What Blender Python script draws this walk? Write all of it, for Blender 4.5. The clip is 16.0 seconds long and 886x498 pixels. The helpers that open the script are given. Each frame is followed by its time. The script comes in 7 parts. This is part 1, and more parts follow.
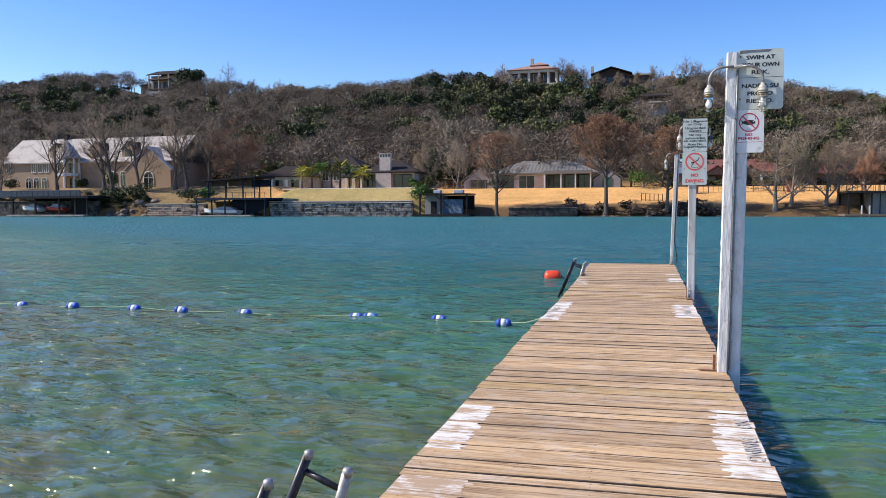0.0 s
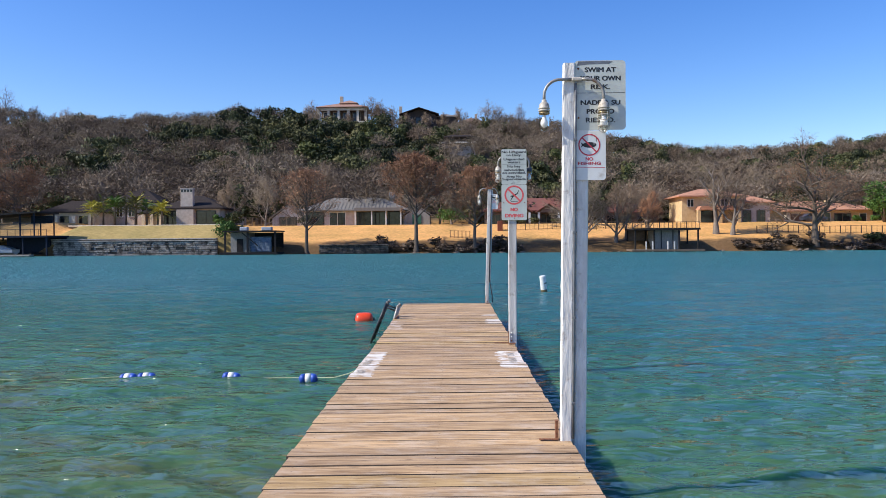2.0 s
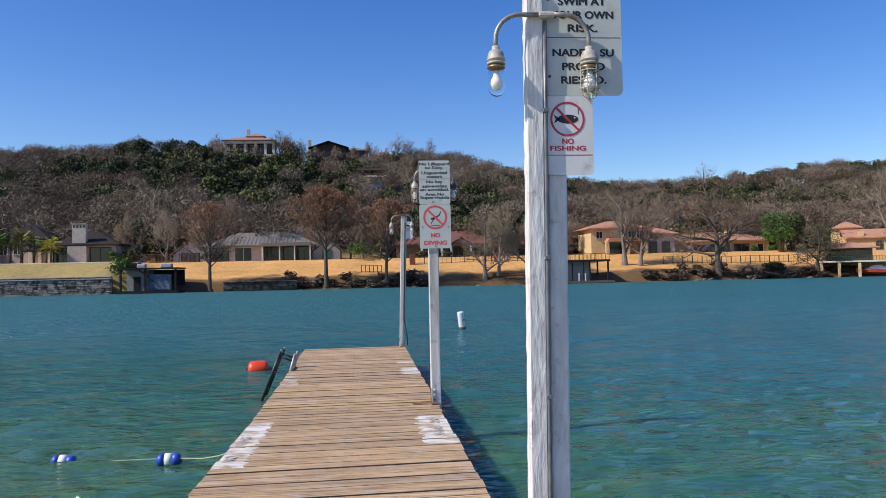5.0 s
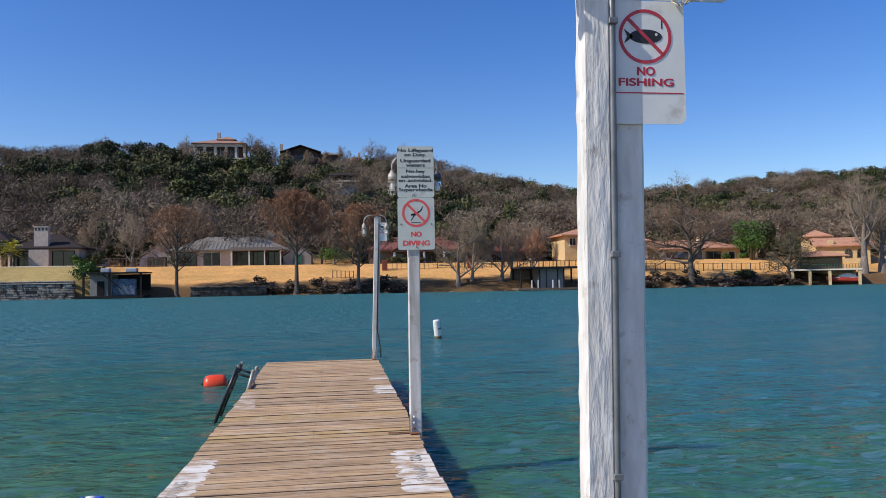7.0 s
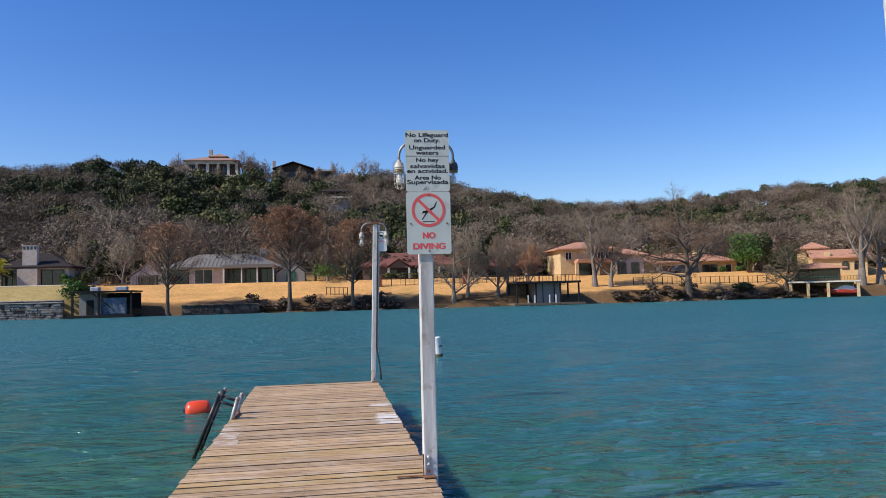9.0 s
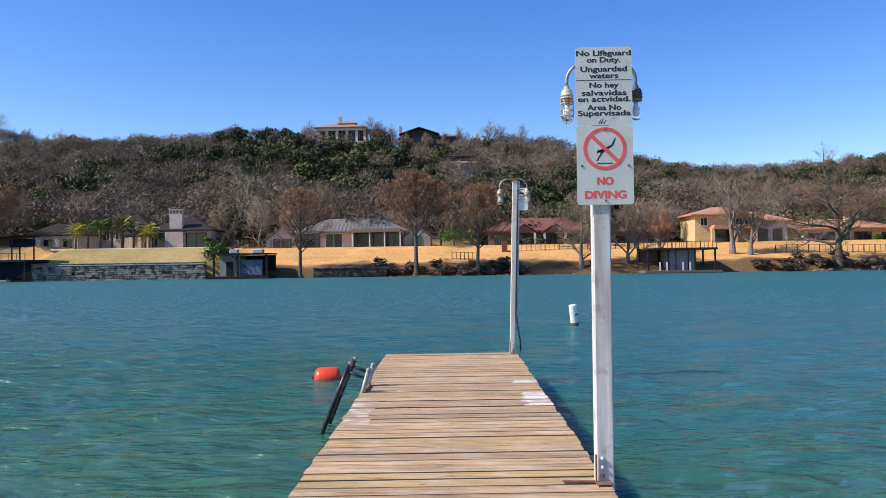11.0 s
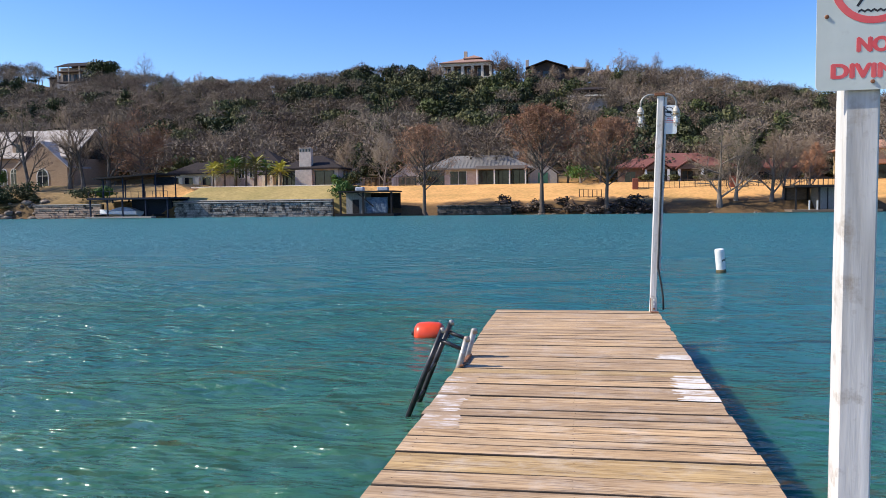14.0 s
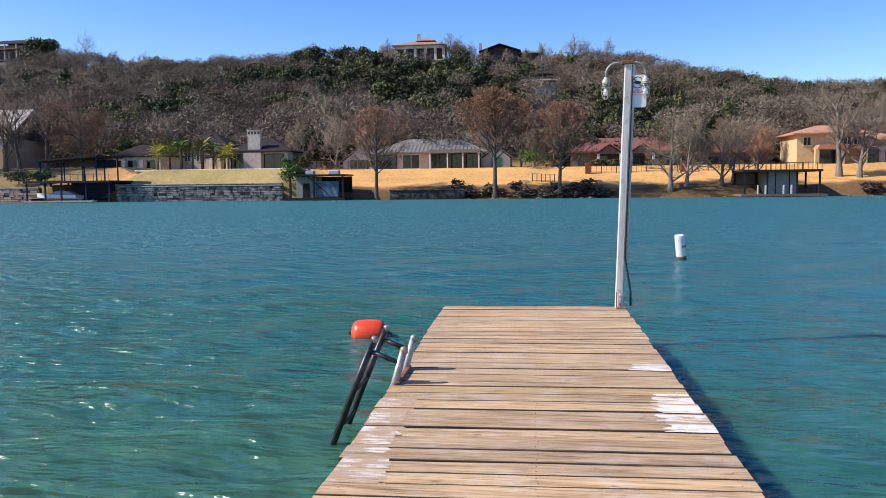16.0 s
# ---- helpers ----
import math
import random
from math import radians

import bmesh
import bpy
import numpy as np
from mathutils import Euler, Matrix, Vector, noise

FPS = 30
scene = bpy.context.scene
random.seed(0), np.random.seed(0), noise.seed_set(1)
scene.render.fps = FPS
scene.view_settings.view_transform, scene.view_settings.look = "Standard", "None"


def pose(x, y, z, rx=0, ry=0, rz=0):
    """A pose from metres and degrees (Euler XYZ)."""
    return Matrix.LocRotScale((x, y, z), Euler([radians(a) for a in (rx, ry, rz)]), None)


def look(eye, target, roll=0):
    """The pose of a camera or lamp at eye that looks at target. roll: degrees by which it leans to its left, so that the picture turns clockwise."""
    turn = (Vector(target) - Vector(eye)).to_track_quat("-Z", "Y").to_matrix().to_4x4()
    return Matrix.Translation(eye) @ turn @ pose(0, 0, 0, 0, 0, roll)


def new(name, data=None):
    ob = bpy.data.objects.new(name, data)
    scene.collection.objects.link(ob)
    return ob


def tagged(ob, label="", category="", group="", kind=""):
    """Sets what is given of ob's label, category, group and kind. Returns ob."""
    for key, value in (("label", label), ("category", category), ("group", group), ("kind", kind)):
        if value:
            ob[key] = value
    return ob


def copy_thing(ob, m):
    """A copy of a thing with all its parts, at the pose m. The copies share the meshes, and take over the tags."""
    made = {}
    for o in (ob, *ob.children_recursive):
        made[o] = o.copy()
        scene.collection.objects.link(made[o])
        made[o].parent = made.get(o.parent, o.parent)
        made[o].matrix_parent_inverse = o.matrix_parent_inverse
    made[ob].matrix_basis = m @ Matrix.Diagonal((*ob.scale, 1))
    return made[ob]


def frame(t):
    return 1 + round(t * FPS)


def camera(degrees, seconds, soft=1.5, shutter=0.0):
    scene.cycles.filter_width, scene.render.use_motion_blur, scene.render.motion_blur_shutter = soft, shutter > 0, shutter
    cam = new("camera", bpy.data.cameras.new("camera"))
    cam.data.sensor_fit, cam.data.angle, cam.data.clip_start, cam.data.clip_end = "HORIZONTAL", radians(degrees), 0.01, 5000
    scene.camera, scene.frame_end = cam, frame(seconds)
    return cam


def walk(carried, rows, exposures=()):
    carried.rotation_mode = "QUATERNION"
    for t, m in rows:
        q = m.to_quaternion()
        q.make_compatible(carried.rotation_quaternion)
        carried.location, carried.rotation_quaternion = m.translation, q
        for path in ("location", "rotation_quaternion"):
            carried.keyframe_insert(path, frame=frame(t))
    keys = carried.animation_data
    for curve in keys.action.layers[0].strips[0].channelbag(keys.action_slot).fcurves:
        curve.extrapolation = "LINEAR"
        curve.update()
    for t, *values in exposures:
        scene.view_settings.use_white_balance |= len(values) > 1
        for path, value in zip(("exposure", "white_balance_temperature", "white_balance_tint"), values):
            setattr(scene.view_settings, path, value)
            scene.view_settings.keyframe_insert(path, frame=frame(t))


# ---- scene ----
cam = camera(60.1, 16.0, soft=0.7)
PATH = [
    (0, (0.478, -3.966, 1.66), (-0.052, -2.041, 1.541), -0.25),
    (0.5, (0.392, -3.569, 1.655), (0.013, -1.608, 1.56), -0.15),
    (1, (0.366, -3.142, 1.645), (0.12, -1.159, 1.575), -0.25),
    (1.5, (0.34, -2.747, 1.642), (0.206, -0.752, 1.595), -0.35),
    (2, (0.291, -2.366, 1.657), (0.244, -0.367, 1.632), -0.45),
    (2.5, (0.264, -1.95, 1.667), (0.279, 0.05, 1.664), -0.55),
    (3, (0.218, -1.537, 1.681), (0.276, 0.462, 1.698), -0.55),
    (3.5, (0.238, -1.172, 1.677), (0.332, 0.826, 1.713), -0.65),
    (4, (0.299, -0.787, 1.66), (0.422, 1.209, 1.712), -0.65),
    (4.2, (0.298, -0.588, 1.646), (0.44, 1.406, 1.702), -0.95),
    (6.5, (0.428, 1.147, 1.647), (0.658, 3.133, 1.714), -0.85),
    (7, (0.363, 1.557, 1.643), (0.619, 3.539, 1.719), -0.95),
    (7.5, (0.369, 1.921, 1.656), (0.648, 3.899, 1.749), -0.85),
    (8, (0.322, 2.337, 1.66), (0.617, 4.312, 1.774), -0.85),
    (8.2, (0.338, 2.456, 1.638), (0.636, 4.43, 1.757), -1.25),
    (10.3, (0.181, 3.915, 1.581), (0.303, 5.909, 1.68), -1.00),
    (10.5, (0.147, 4.047, 1.585), (0.22, 6.044, 1.665), -1.00),
    (11, (0.118, 4.327, 1.565), (0.068, 6.326, 1.599), -0.80),
    (11.5, (0.081, 4.677, 1.558), (-0.098, 6.669, 1.55), -0.80),
    (12, (0.022, 5.075, 1.55), (-0.268, 7.054, 1.506), -0.70),
    (12.5, (0.042, 5.487, 1.554), (-0.322, 7.453, 1.482), -0.80),
    (13, (0.078, 5.888, 1.522), (-0.317, 7.846, 1.428), -0.70),
    (13.5, (0.105, 6.281, 1.512), (-0.29, 8.239, 1.401), -0.70),
    (14, (0.098, 6.599, 1.555), (-0.279, 8.559, 1.431), -0.70),
    (14.5, (0.069, 6.841, 1.533), (-0.281, 8.806, 1.399), -0.70),
    (15, (0.088, 7.195, 1.54), (-0.231, 9.164, 1.396), -0.60),
    (15.5, (0.021, 7.591, 1.52), (-0.267, 9.564, 1.366), -0.60),
    (16, (0.02, 7.914, 1.524), (-0.238, 9.89, 1.358), -0.60),
]
walk(cam, [(t, look(eye, target, roll)) for t, eye, target, roll in PATH],
     [(0, 0.45), (2, 0.4), (4, 0.2), (7, 0.05), (8.5, 0.1), (11, 0.42), (12.5, 0.52), (16, 0.5)])

# ---- light ----
SUN_EL, SUN_FROM = 42.0, Vector((-0.97, -0.24, 0)).normalized()
world = bpy.data.worlds.new("sky")
scene.world = world
world.use_nodes = True
wn = world.node_tree
sky_tex = wn.nodes.new("ShaderNodeTexSky")
sky_tex.sky_type = 'NISHITA'
sky_tex.sun_disc = False
sky_tex.sun_elevation = radians(SUN_EL)
sky_tex.sun_rotation = math.atan2(SUN_FROM.x, SUN_FROM.y)
sky_tex.air_density, sky_tex.dust_density, sky_tex.ozone_density = 1.0, 0.5, 3.0
deep = wn.nodes.new("ShaderNodeHueSaturation")
deep.inputs["Saturation"].default_value = 1.35
deep.inputs["Hue"].default_value = 0.517
wn.links.new(sky_tex.outputs[0], deep.inputs["Color"])
wn.links.new(deep.outputs[0], wn.nodes["Background"].inputs[0])
wn.nodes["Background"].inputs[1].default_value = 0.143
sun_data = bpy.data.lights.new("sun", 'SUN')
sun_data.energy, sun_data.angle, sun_data.color = 4.4, radians(0.55), (1.0, 0.93, 0.82)
sun = new("sun", sun_data)
sun_way = SUN_FROM * math.cos(radians(SUN_EL)) + Vector((0, 0, math.sin(radians(SUN_EL))))
sun.matrix_world = look(sun_way * 50, (0, 0, 0))

# ---- materials ----


def shader(name, rough=0.7, metal=0.0, spec=0.5):
    m = bpy.data.materials.new(name)
    m.use_nodes = True
    b = m.node_tree.nodes["Principled BSDF"]
    b.inputs["Roughness"].default_value, b.inputs["Metallic"].default_value = rough, metal
    b.inputs["Specular IOR Level"].default_value = spec
    return m, m.node_tree.nodes, m.node_tree.links, b


def ramp(nodes, links, source, stops):
    r = nodes.new("ShaderNodeValToRGB")
    r.color_ramp.elements[0].position, r.color_ramp.elements[0].color = stops[0][0], (*stops[0][1], 1)
    r.color_ramp.elements[1].position, r.color_ramp.elements[1].color = stops[-1][0], (*stops[-1][1], 1)
    for p, c in stops[1:-1]:
        r.color_ramp.elements.new(p).color = (*c, 1)
    links.new(source, r.inputs[0])
    return r.outputs[0]


def coords(nodes, links, stretch=(1, 1, 1), space="Object"):
    c = nodes.new("ShaderNodeTexCoord")
    m = nodes.new("ShaderNodeMapping")
    m.inputs["Scale"].default_value = stretch
    links.new(c.outputs[space], m.inputs[0])
    return m.outputs[0]


def noise_of(nodes, links, vec, scale, detail=4.0, rough=0.55):
    n = nodes.new("ShaderNodeTexNoise")
    n.inputs["Scale"].default_value, n.inputs["Detail"].default_value, n.inputs["Roughness"].default_value = scale, detail, rough
    links.new(vec, n.inputs["Vector"])
    return n.outputs["Fac"]


def mixed(nodes, links, a, b, fac=0.5, mode='MIX'):
    """Colour mix; a, b and fac are sockets or values."""
    x = nodes.new("ShaderNodeMix")
    x.data_type, x.blend_type = 'RGBA', mode
    for sock, v in ((x.inputs[6], a), (x.inputs[7], b), (x.inputs[0], fac)):
        if isinstance(v, bpy.types.NodeSocket):
            links.new(v, sock)
        else:
            sock.default_value = (*v, 1) if isinstance(v, tuple) else v
    return x.outputs[2]


def bumped(nodes, links, bsdf, height, strength, distance=0.01):
    b = nodes.new("ShaderNodeBump")
    b.inputs["Strength"].default_value, b.inputs["Distance"].default_value = strength, distance
    links.new(height, b.inputs["Height"])
    links.new(b.outputs[0], bsdf.inputs["Normal"])


def surface(name, dark, light, scale=8.0, rough=0.7, bump=0.25, stretch=(1, 1, 1), metal=0.0, dirt=None, dirt_scale=1.0, dirt_at=0.6, vary=0.0, dist=0.01, spec=0.5):
    """Two-tone grain, a larger stain, fine relief; vary: how far objects differ from one another."""
    m, n, l, b = shader(name, rough, metal, spec)
    v = coords(n, l, stretch)
    fine = noise_of(n, l, v, scale, 5)
    col = ramp(n, l, fine, [(0.3, dark), (0.7, light)])
    if dirt:
        big = noise_of(n, l, coords(n, l), dirt_scale, 5, 0.65)
        col = mixed(n, l, col, dirt, ramp(n, l, big, [(dirt_at - 0.08, (0, 0, 0)), (dirt_at + 0.1, (1, 1, 1))]))
    if vary:
        info = n.new("ShaderNodeObjectInfo")
        lo, hi = 1 - vary, 1 + vary
        col = mixed(n, l, col, ramp(n, l, info.outputs["Random"], [(0, (lo, lo, lo)), (0.55, (1, 1, 1)), (1, (hi, hi, hi * 0.97))]), 1.0, 'MULTIPLY')
    l.new(col, b.inputs["Base Color"])
    if bump:
        bumped(n, l, b, fine, bump, dist)
    return m


def plank_wood(name, tones, vary=0.15):
    m, n, l, b = shader(name, 0.75, 0, 0.3)
    info = n.new("ShaderNodeObjectInfo")
    c = n.new("ShaderNodeTexCoord")
    shift = n.new("ShaderNodeVectorMath")
    shift.operation = 'MULTIPLY_ADD'
    l.new(info.outputs["Random"], shift.inputs[0])
    shift.inputs[1].default_value = (37, 91, 13)
    l.new(c.outputs["Object"], shift.inputs[2])

    def at(sx, sy):
        mp = n.new("ShaderNodeMapping")
        mp.inputs["Scale"].default_value = (sx, sy, 1)
        l.new(shift.outputs[0], mp.inputs[0])
        return mp.outputs[0]
    grain = noise_of(n, l, at(1.1, 22), 1.6, 7, 0.72)
    crack = noise_of(n, l, at(0.45, 16), 1.6, 3, 0.5)
    wide = noise_of(n, l, at(0.9, 7), 1.3, 4)
    blot = noise_of(n, l, at(2.2, 3.4), 1.3, 7, 0.75)
    col = ramp(n, l, grain, [(0.33, tones[0]), (0.47, tones[1]), (0.68, tones[2])])
    col = mixed(n, l, col, ramp(n, l, wide, [(0.3, (0.62, 0.58, 0.55)), (0.62, (1.08, 1.05, 1.02))]), 0.75, 'MULTIPLY')
    col = mixed(n, l, col, (0.60, 0.52, 0.44), ramp(n, l, blot, [(0.49, (0, 0, 0)), (0.70, (0.5, 0.5, 0.5))]))
    col = mixed(n, l, col, (0.11, 0.07, 0.045), ramp(n, l, crack, [(0.478, (0, 0, 0)), (0.497, (0.8, 0.8, 0.8)), (0.516, (0, 0, 0))]))
    # dark knots
    vor = n.new("ShaderNodeTexVoronoi")
    vor.inputs["Scale"].default_value = 1.6
    l.new(at(1.3, 3.0), vor.inputs["Vector"])
    col = mixed(n, l, col, (0.16, 0.10, 0.06), ramp(n, l, vor.outputs["Distance"], [(0.035, (0.75, 0.75, 0.75)), (0.075, (0, 0, 0))]))
    lo, hi = 1 - vary, 1 + vary
    col = mixed(n, l, col, ramp(n, l, info.outputs["Random"], [(0, (lo, lo, lo * 1.02)), (0.5, (1, 1, 1)), (1, (hi, hi * 0.98, hi * 0.93))]), 1.0, 'MULTIPLY')
    l.new(col, b.inputs["Base Color"])
    bumped(n, l, b, grain, 0.6, 0.004)
    return m


def leafy(name, dark, mid, light, rough=0.65):
    """Foliage and twigs: the tone comes from the clump's own attribute and from each leaf."""
    m, n, l, b = shader(name, rough, 0, 0.25)
    a = n.new("ShaderNodeAttribute")
    a.attribute_name = "tone"
    g = n.new("ShaderNodeNewGeometry")
    add = n.new("ShaderNodeMath")
    add.operation = 'MULTIPLY_ADD'
    l.new(g.outputs["Random Per Island"], add.inputs[0])
    add.inputs[1].default_value = 0.35
    l.new(a.outputs["Fac"], add.inputs[2])
    l.new(ramp(n, l, add.outputs[0], [(0.1, dark), (0.6, mid), (1.2, light)]), b.inputs["Base Color"])
    return m


M = {}
M["plank"] = plank_wood("weathered_plank", [(0.21, 0.124, 0.058), (0.475, 0.320, 0.175), (0.66, 0.475, 0.288)])
M["plank_new"] = plank_wood("yellow_plank", [(0.27, 0.165, 0.06), (0.46, 0.31, 0.14), (0.58, 0.42, 0.22)], 0.06)
M["beam"] = surface("dock_beam", (0.10, 0.07, 0.05), (0.22, 0.16, 0.11), 6, 0.85, 0.4, (1, 1, 6))
M["plank_edge"] = surface("dark_plank_edge", (0.035, 0.024, 0.016), (0.09, 0.062, 0.042), 9, 0.9, 0.3, (1, 6, 1))
M["nail"] = surface("rusty_nail", (0.05, 0.025, 0.015), (0.10, 0.05, 0.03), 40, 0.8, 0)
M["white_paint"] = surface("peeling_white_paint", (0.60, 0.58, 0.54), (0.84, 0.83, 0.79), 20, 0.65, 0.8, (1, 1, 0.25), dirt=(0.42, 0.35, 0.29), dirt_scale=14, dirt_at=0.66, dist=0.018)
M["white_worn"] = surface("worn_white_painted_timber", (0.42, 0.40, 0.37), (0.74, 0.72, 0.68), 12, 0.7, 0.5, (1.6, 1.6, 0.12), dirt=(0.34, 0.29, 0.24), dirt_scale=10, dirt_at=0.64, dist=0.008)
M["rust"] = surface("rusted_iron", (0.10, 0.035, 0.018), (0.30, 0.13, 0.06), 30, 0.85, 0.5)
M["conduit"] = surface("grey_conduit", (0.13, 0.135, 0.14), (0.25, 0.26, 0.27), 12, 0.45, 0.1, metal=0.4)
M["black_cable"] = surface("black_cable", (0.015, 0.015, 0.016), (0.04, 0.04, 0.04), 20, 0.6, 0.1)
M["lamp_white"] = surface("weathered_lamp_enamel", (0.34, 0.31, 0.26), (0.56, 0.52, 0.45), 22, 0.5, 0.25, dirt=(0.25, 0.17, 0.10), dirt_scale=18, dirt_at=0.62)
M["lamp_dark"] = surface("dark_lamp_cap", (0.04, 0.04, 0.045), (0.10, 0.10, 0.10), 20, 0.5, 0.1)
M["brass"] = surface("aged_brass_ring", (0.20, 0.15, 0.08), (0.42, 0.33, 0.18), 20, 0.45, 0.1, metal=0.7)
M["bulb"] = surface("frosted_bulb", (0.74, 0.74, 0.72), (0.82, 0.82, 0.80), 5, 0.35, 0)
M["sign"] = surface("white_sign_face", (0.70, 0.71, 0.68), (0.80, 0.81, 0.78), 5, 0.45, 0.04, dirt=(0.52, 0.49, 0.43), dirt_scale=7, dirt_at=0.66)
M["sign_grey"] = surface("pale_grey_sign_face", (0.52, 0.55, 0.49), (0.62, 0.65, 0.59), 5, 0.45, 0.04, dirt=(0.46, 0.46, 0.40), dirt_scale=6, dirt_at=0.66)
M["ink_black"] = surface("black_sign_ink", (0.012, 0.012, 0.012), (0.03, 0.03, 0.03), 30, 0.5, 0)
M["ink_worn"] = surface("worn_grey_stencil", (0.26, 0.22, 0.18), (0.60, 0.55, 0.48), 30, 0.7, 0, (1, 3, 1))
M["ink_red"] = surface("red_sign_ink", (0.44, 0.03, 0.055), (0.55, 0.055, 0.08), 12, 0.5, 0)
M["ink_pink"] = surface("faded_red_sign_ink", (0.70, 0.075, 0.08), (0.80, 0.14, 0.13), 8, 0.5, 0)
M["pipe_dark"] = surface("black_ladder_pipe", (0.012, 0.013, 0.015), (0.055, 0.05, 0.05), 18, 0.35, 0.2, metal=0.3, dirt=(0.16, 0.08, 0.04), dirt_scale=8, dirt_at=0.66)
M["pipe_grey"] = surface("galvanised_pipe", (0.22, 0.215, 0.20), (0.42, 0.41, 0.38), 16, 0.5, 0.2, metal=0.5, dirt=(0.30, 0.17, 0.09), dirt_scale=9, dirt_at=0.6)
M["orange"] = surface("orange_buoy_plastic", (0.72, 0.055, 0.014), (0.82, 0.085, 0.022), 4, 0.35, 0.03, dirt=(0.55, 0.06, 0.03), dirt_scale=4, dirt_at=0.72)
M["blue"] = surface("blue_float_plastic", (0.015, 0.055, 0.34), (0.03, 0.10, 0.46), 10, 0.4, 0.03)
M["white_plastic"] = surface("white_float_plastic", (0.70, 0.71, 0.70), (0.82, 0.82, 0.80), 10, 0.45, 0.03)
M["buoy_white"] = surface("scuffed_white_buoy", (0.66, 0.66, 0.62), (0.80, 0.80, 0.77), 8, 0.5, 0.1, dirt=(0.40, 0.36, 0.28), dirt_scale=5, dirt_at=0.64)
M["slime"] = surface("waterline_slime", (0.05, 0.045, 0.02), (0.14, 0.11, 0.05), 12, 0.8, 0.3)
M["rope"] = surface("yellow_green_rope", (0.22, 0.24, 0.10), (0.52, 0.52, 0.34), 60, 0.8, 0.3)
M["bark"] = surface("grey_bark", (0.065, 0.050, 0.038), (0.17, 0.135, 0.108), 5, 0.9, 0.5, (1, 1, 0.25), vary=0.2, dist=0.05)
M["bark_pale"] = surface("pale_bark", (0.13, 0.106, 0.086), (0.27, 0.225, 0.185), 5, 0.9, 0.5, (1, 1, 0.3), vary=0.15, dist=0.05)
M["twig"] = leafy("winter_twigs", (0.072, 0.051, 0.036), (0.180, 0.130, 0.090), (0.285, 0.218, 0.155))
M["twig_russet"] = leafy("russet_needles", (0.15, 0.070, 0.038), (0.30, 0.152, 0.084), (0.41, 0.235, 0.14))
M["twig_pale"] = leafy("pale_twigs", (0.10, 0.075, 0.052), (0.205, 0.158, 0.112), (0.30, 0.24, 0.175))
M["leaf_dark"] = leafy("dark_evergreen", (0.012, 0.018, 0.006), (0.036, 0.048, 0.015), (0.085, 0.100, 0.030))
M["leaf_olive"] = leafy("olive_evergreen", (0.030, 0.034, 0.013), (0.075, 0.080, 0.030), (0.14, 0.135, 0.052))
M["leaf_bright"] = leafy("bright_green_leaf", (0.02, 0.05, 0.010), (0.06, 0.125, 0.022), (0.12, 0.20, 0.04))
M["leaf_yellow"] = leafy("yellow_green_frond", (0.16, 0.17, 0.02), (0.36, 0.34, 0.05), (0.52, 0.46, 0.10))
M["stone_wall"] = surface("limestone_block", (0.22, 0.19, 0.16), (0.46, 0.42, 0.36), 2.5, 0.9, 0.5, (1, 1, 1.4), dirt=(0.05, 0.045, 0.04), dirt_scale=0.9, dirt_at=0.52, dist=0.05)
M["stone_tan"] = surface("tan_stone_block", (0.34, 0.22, 0.15), (0.56, 0.41, 0.30), 2.5, 0.9, 0.5, dirt=(0.20, 0.14, 0.10), dirt_scale=0.6, dirt_at=0.62, dist=0.05)
M["joint"] = surface("dark_wall_joint", (0.06, 0.05, 0.04), (0.13, 0.11, 0.09), 4, 0.95, 0.3)
M["rock"] = surface("shore_rock", (0.10, 0.075, 0.055), (0.25, 0.20, 0.155), 2, 0.9, 0.6, vary=0.25, dist=0.08)
M["mansion_wall"] = surface("tan_brick_wall", (0.30, 0.20, 0.125), (0.44, 0.31, 0.20), 3.5, 0.9, 0.2, (1, 1, 3), dirt=(0.25, 0.16, 0.10), dirt_scale=0.25, dirt_at=0.62)
M["mansion_roof"] = surface("pale_slate_roof", (0.36, 0.32, 0.285), (0.50, 0.45, 0.40), 3, 0.9, 0.3, (1, 1, 4), dirt=(0.30, 0.26, 0.23), dirt_scale=0.4, dirt_at=0.6, spec=0.15)
M["roof_dark"] = surface("dark_shingle_roof", (0.022, 0.018, 0.018), (0.055, 0.046, 0.044), 4, 0.95, 0.3, (1, 1, 4), spec=0.1)
M["roof_grey"] = surface("grey_metal_roof", (0.15, 0.14, 0.126), (0.235, 0.22, 0.20), 3, 0.85, 0.15, (6, 1, 1), spec=0.2)
M["roof_red"] = surface("red_tile_roof", (0.14, 0.048, 0.036), (0.235, 0.085, 0.063), 4, 0.85, 0.3, (1, 1, 3), dirt=(0.13, 0.055, 0.045), dirt_scale=0.5, dirt_at=0.62)
M["roof_terra"] = surface("terracotta_tile_roof", (0.36, 0.155, 0.085), (0.56, 0.30, 0.19), 5, 0.85, 0.35, (3, 1, 1), dirt=(0.26, 0.12, 0.08), dirt_scale=0.5, dirt_at=0.6)
M["roof_rose"] = surface("faded_rose_tile_roof", (0.26, 0.145, 0.105), (0.39, 0.24, 0.185), 5, 0.9, 0.35, (3, 1, 1), dirt=(0.20, 0.12, 0.09), dirt_scale=0.5, dirt_at=0.6)
M["roof_brown"] = surface("brown_tile_roof", (0.17, 0.105, 0.075), (0.30, 0.20, 0.145), 5, 0.85, 0.35, (3, 1, 1), dirt=(0.12, 0.08, 0.06), dirt_scale=0.5, dirt_at=0.6)
M["dark_timber"] = surface("dark_timber_wall", (0.035, 0.026, 0.022), (0.08, 0.058, 0.046), 3, 0.85, 0.2, (1, 1, 5))
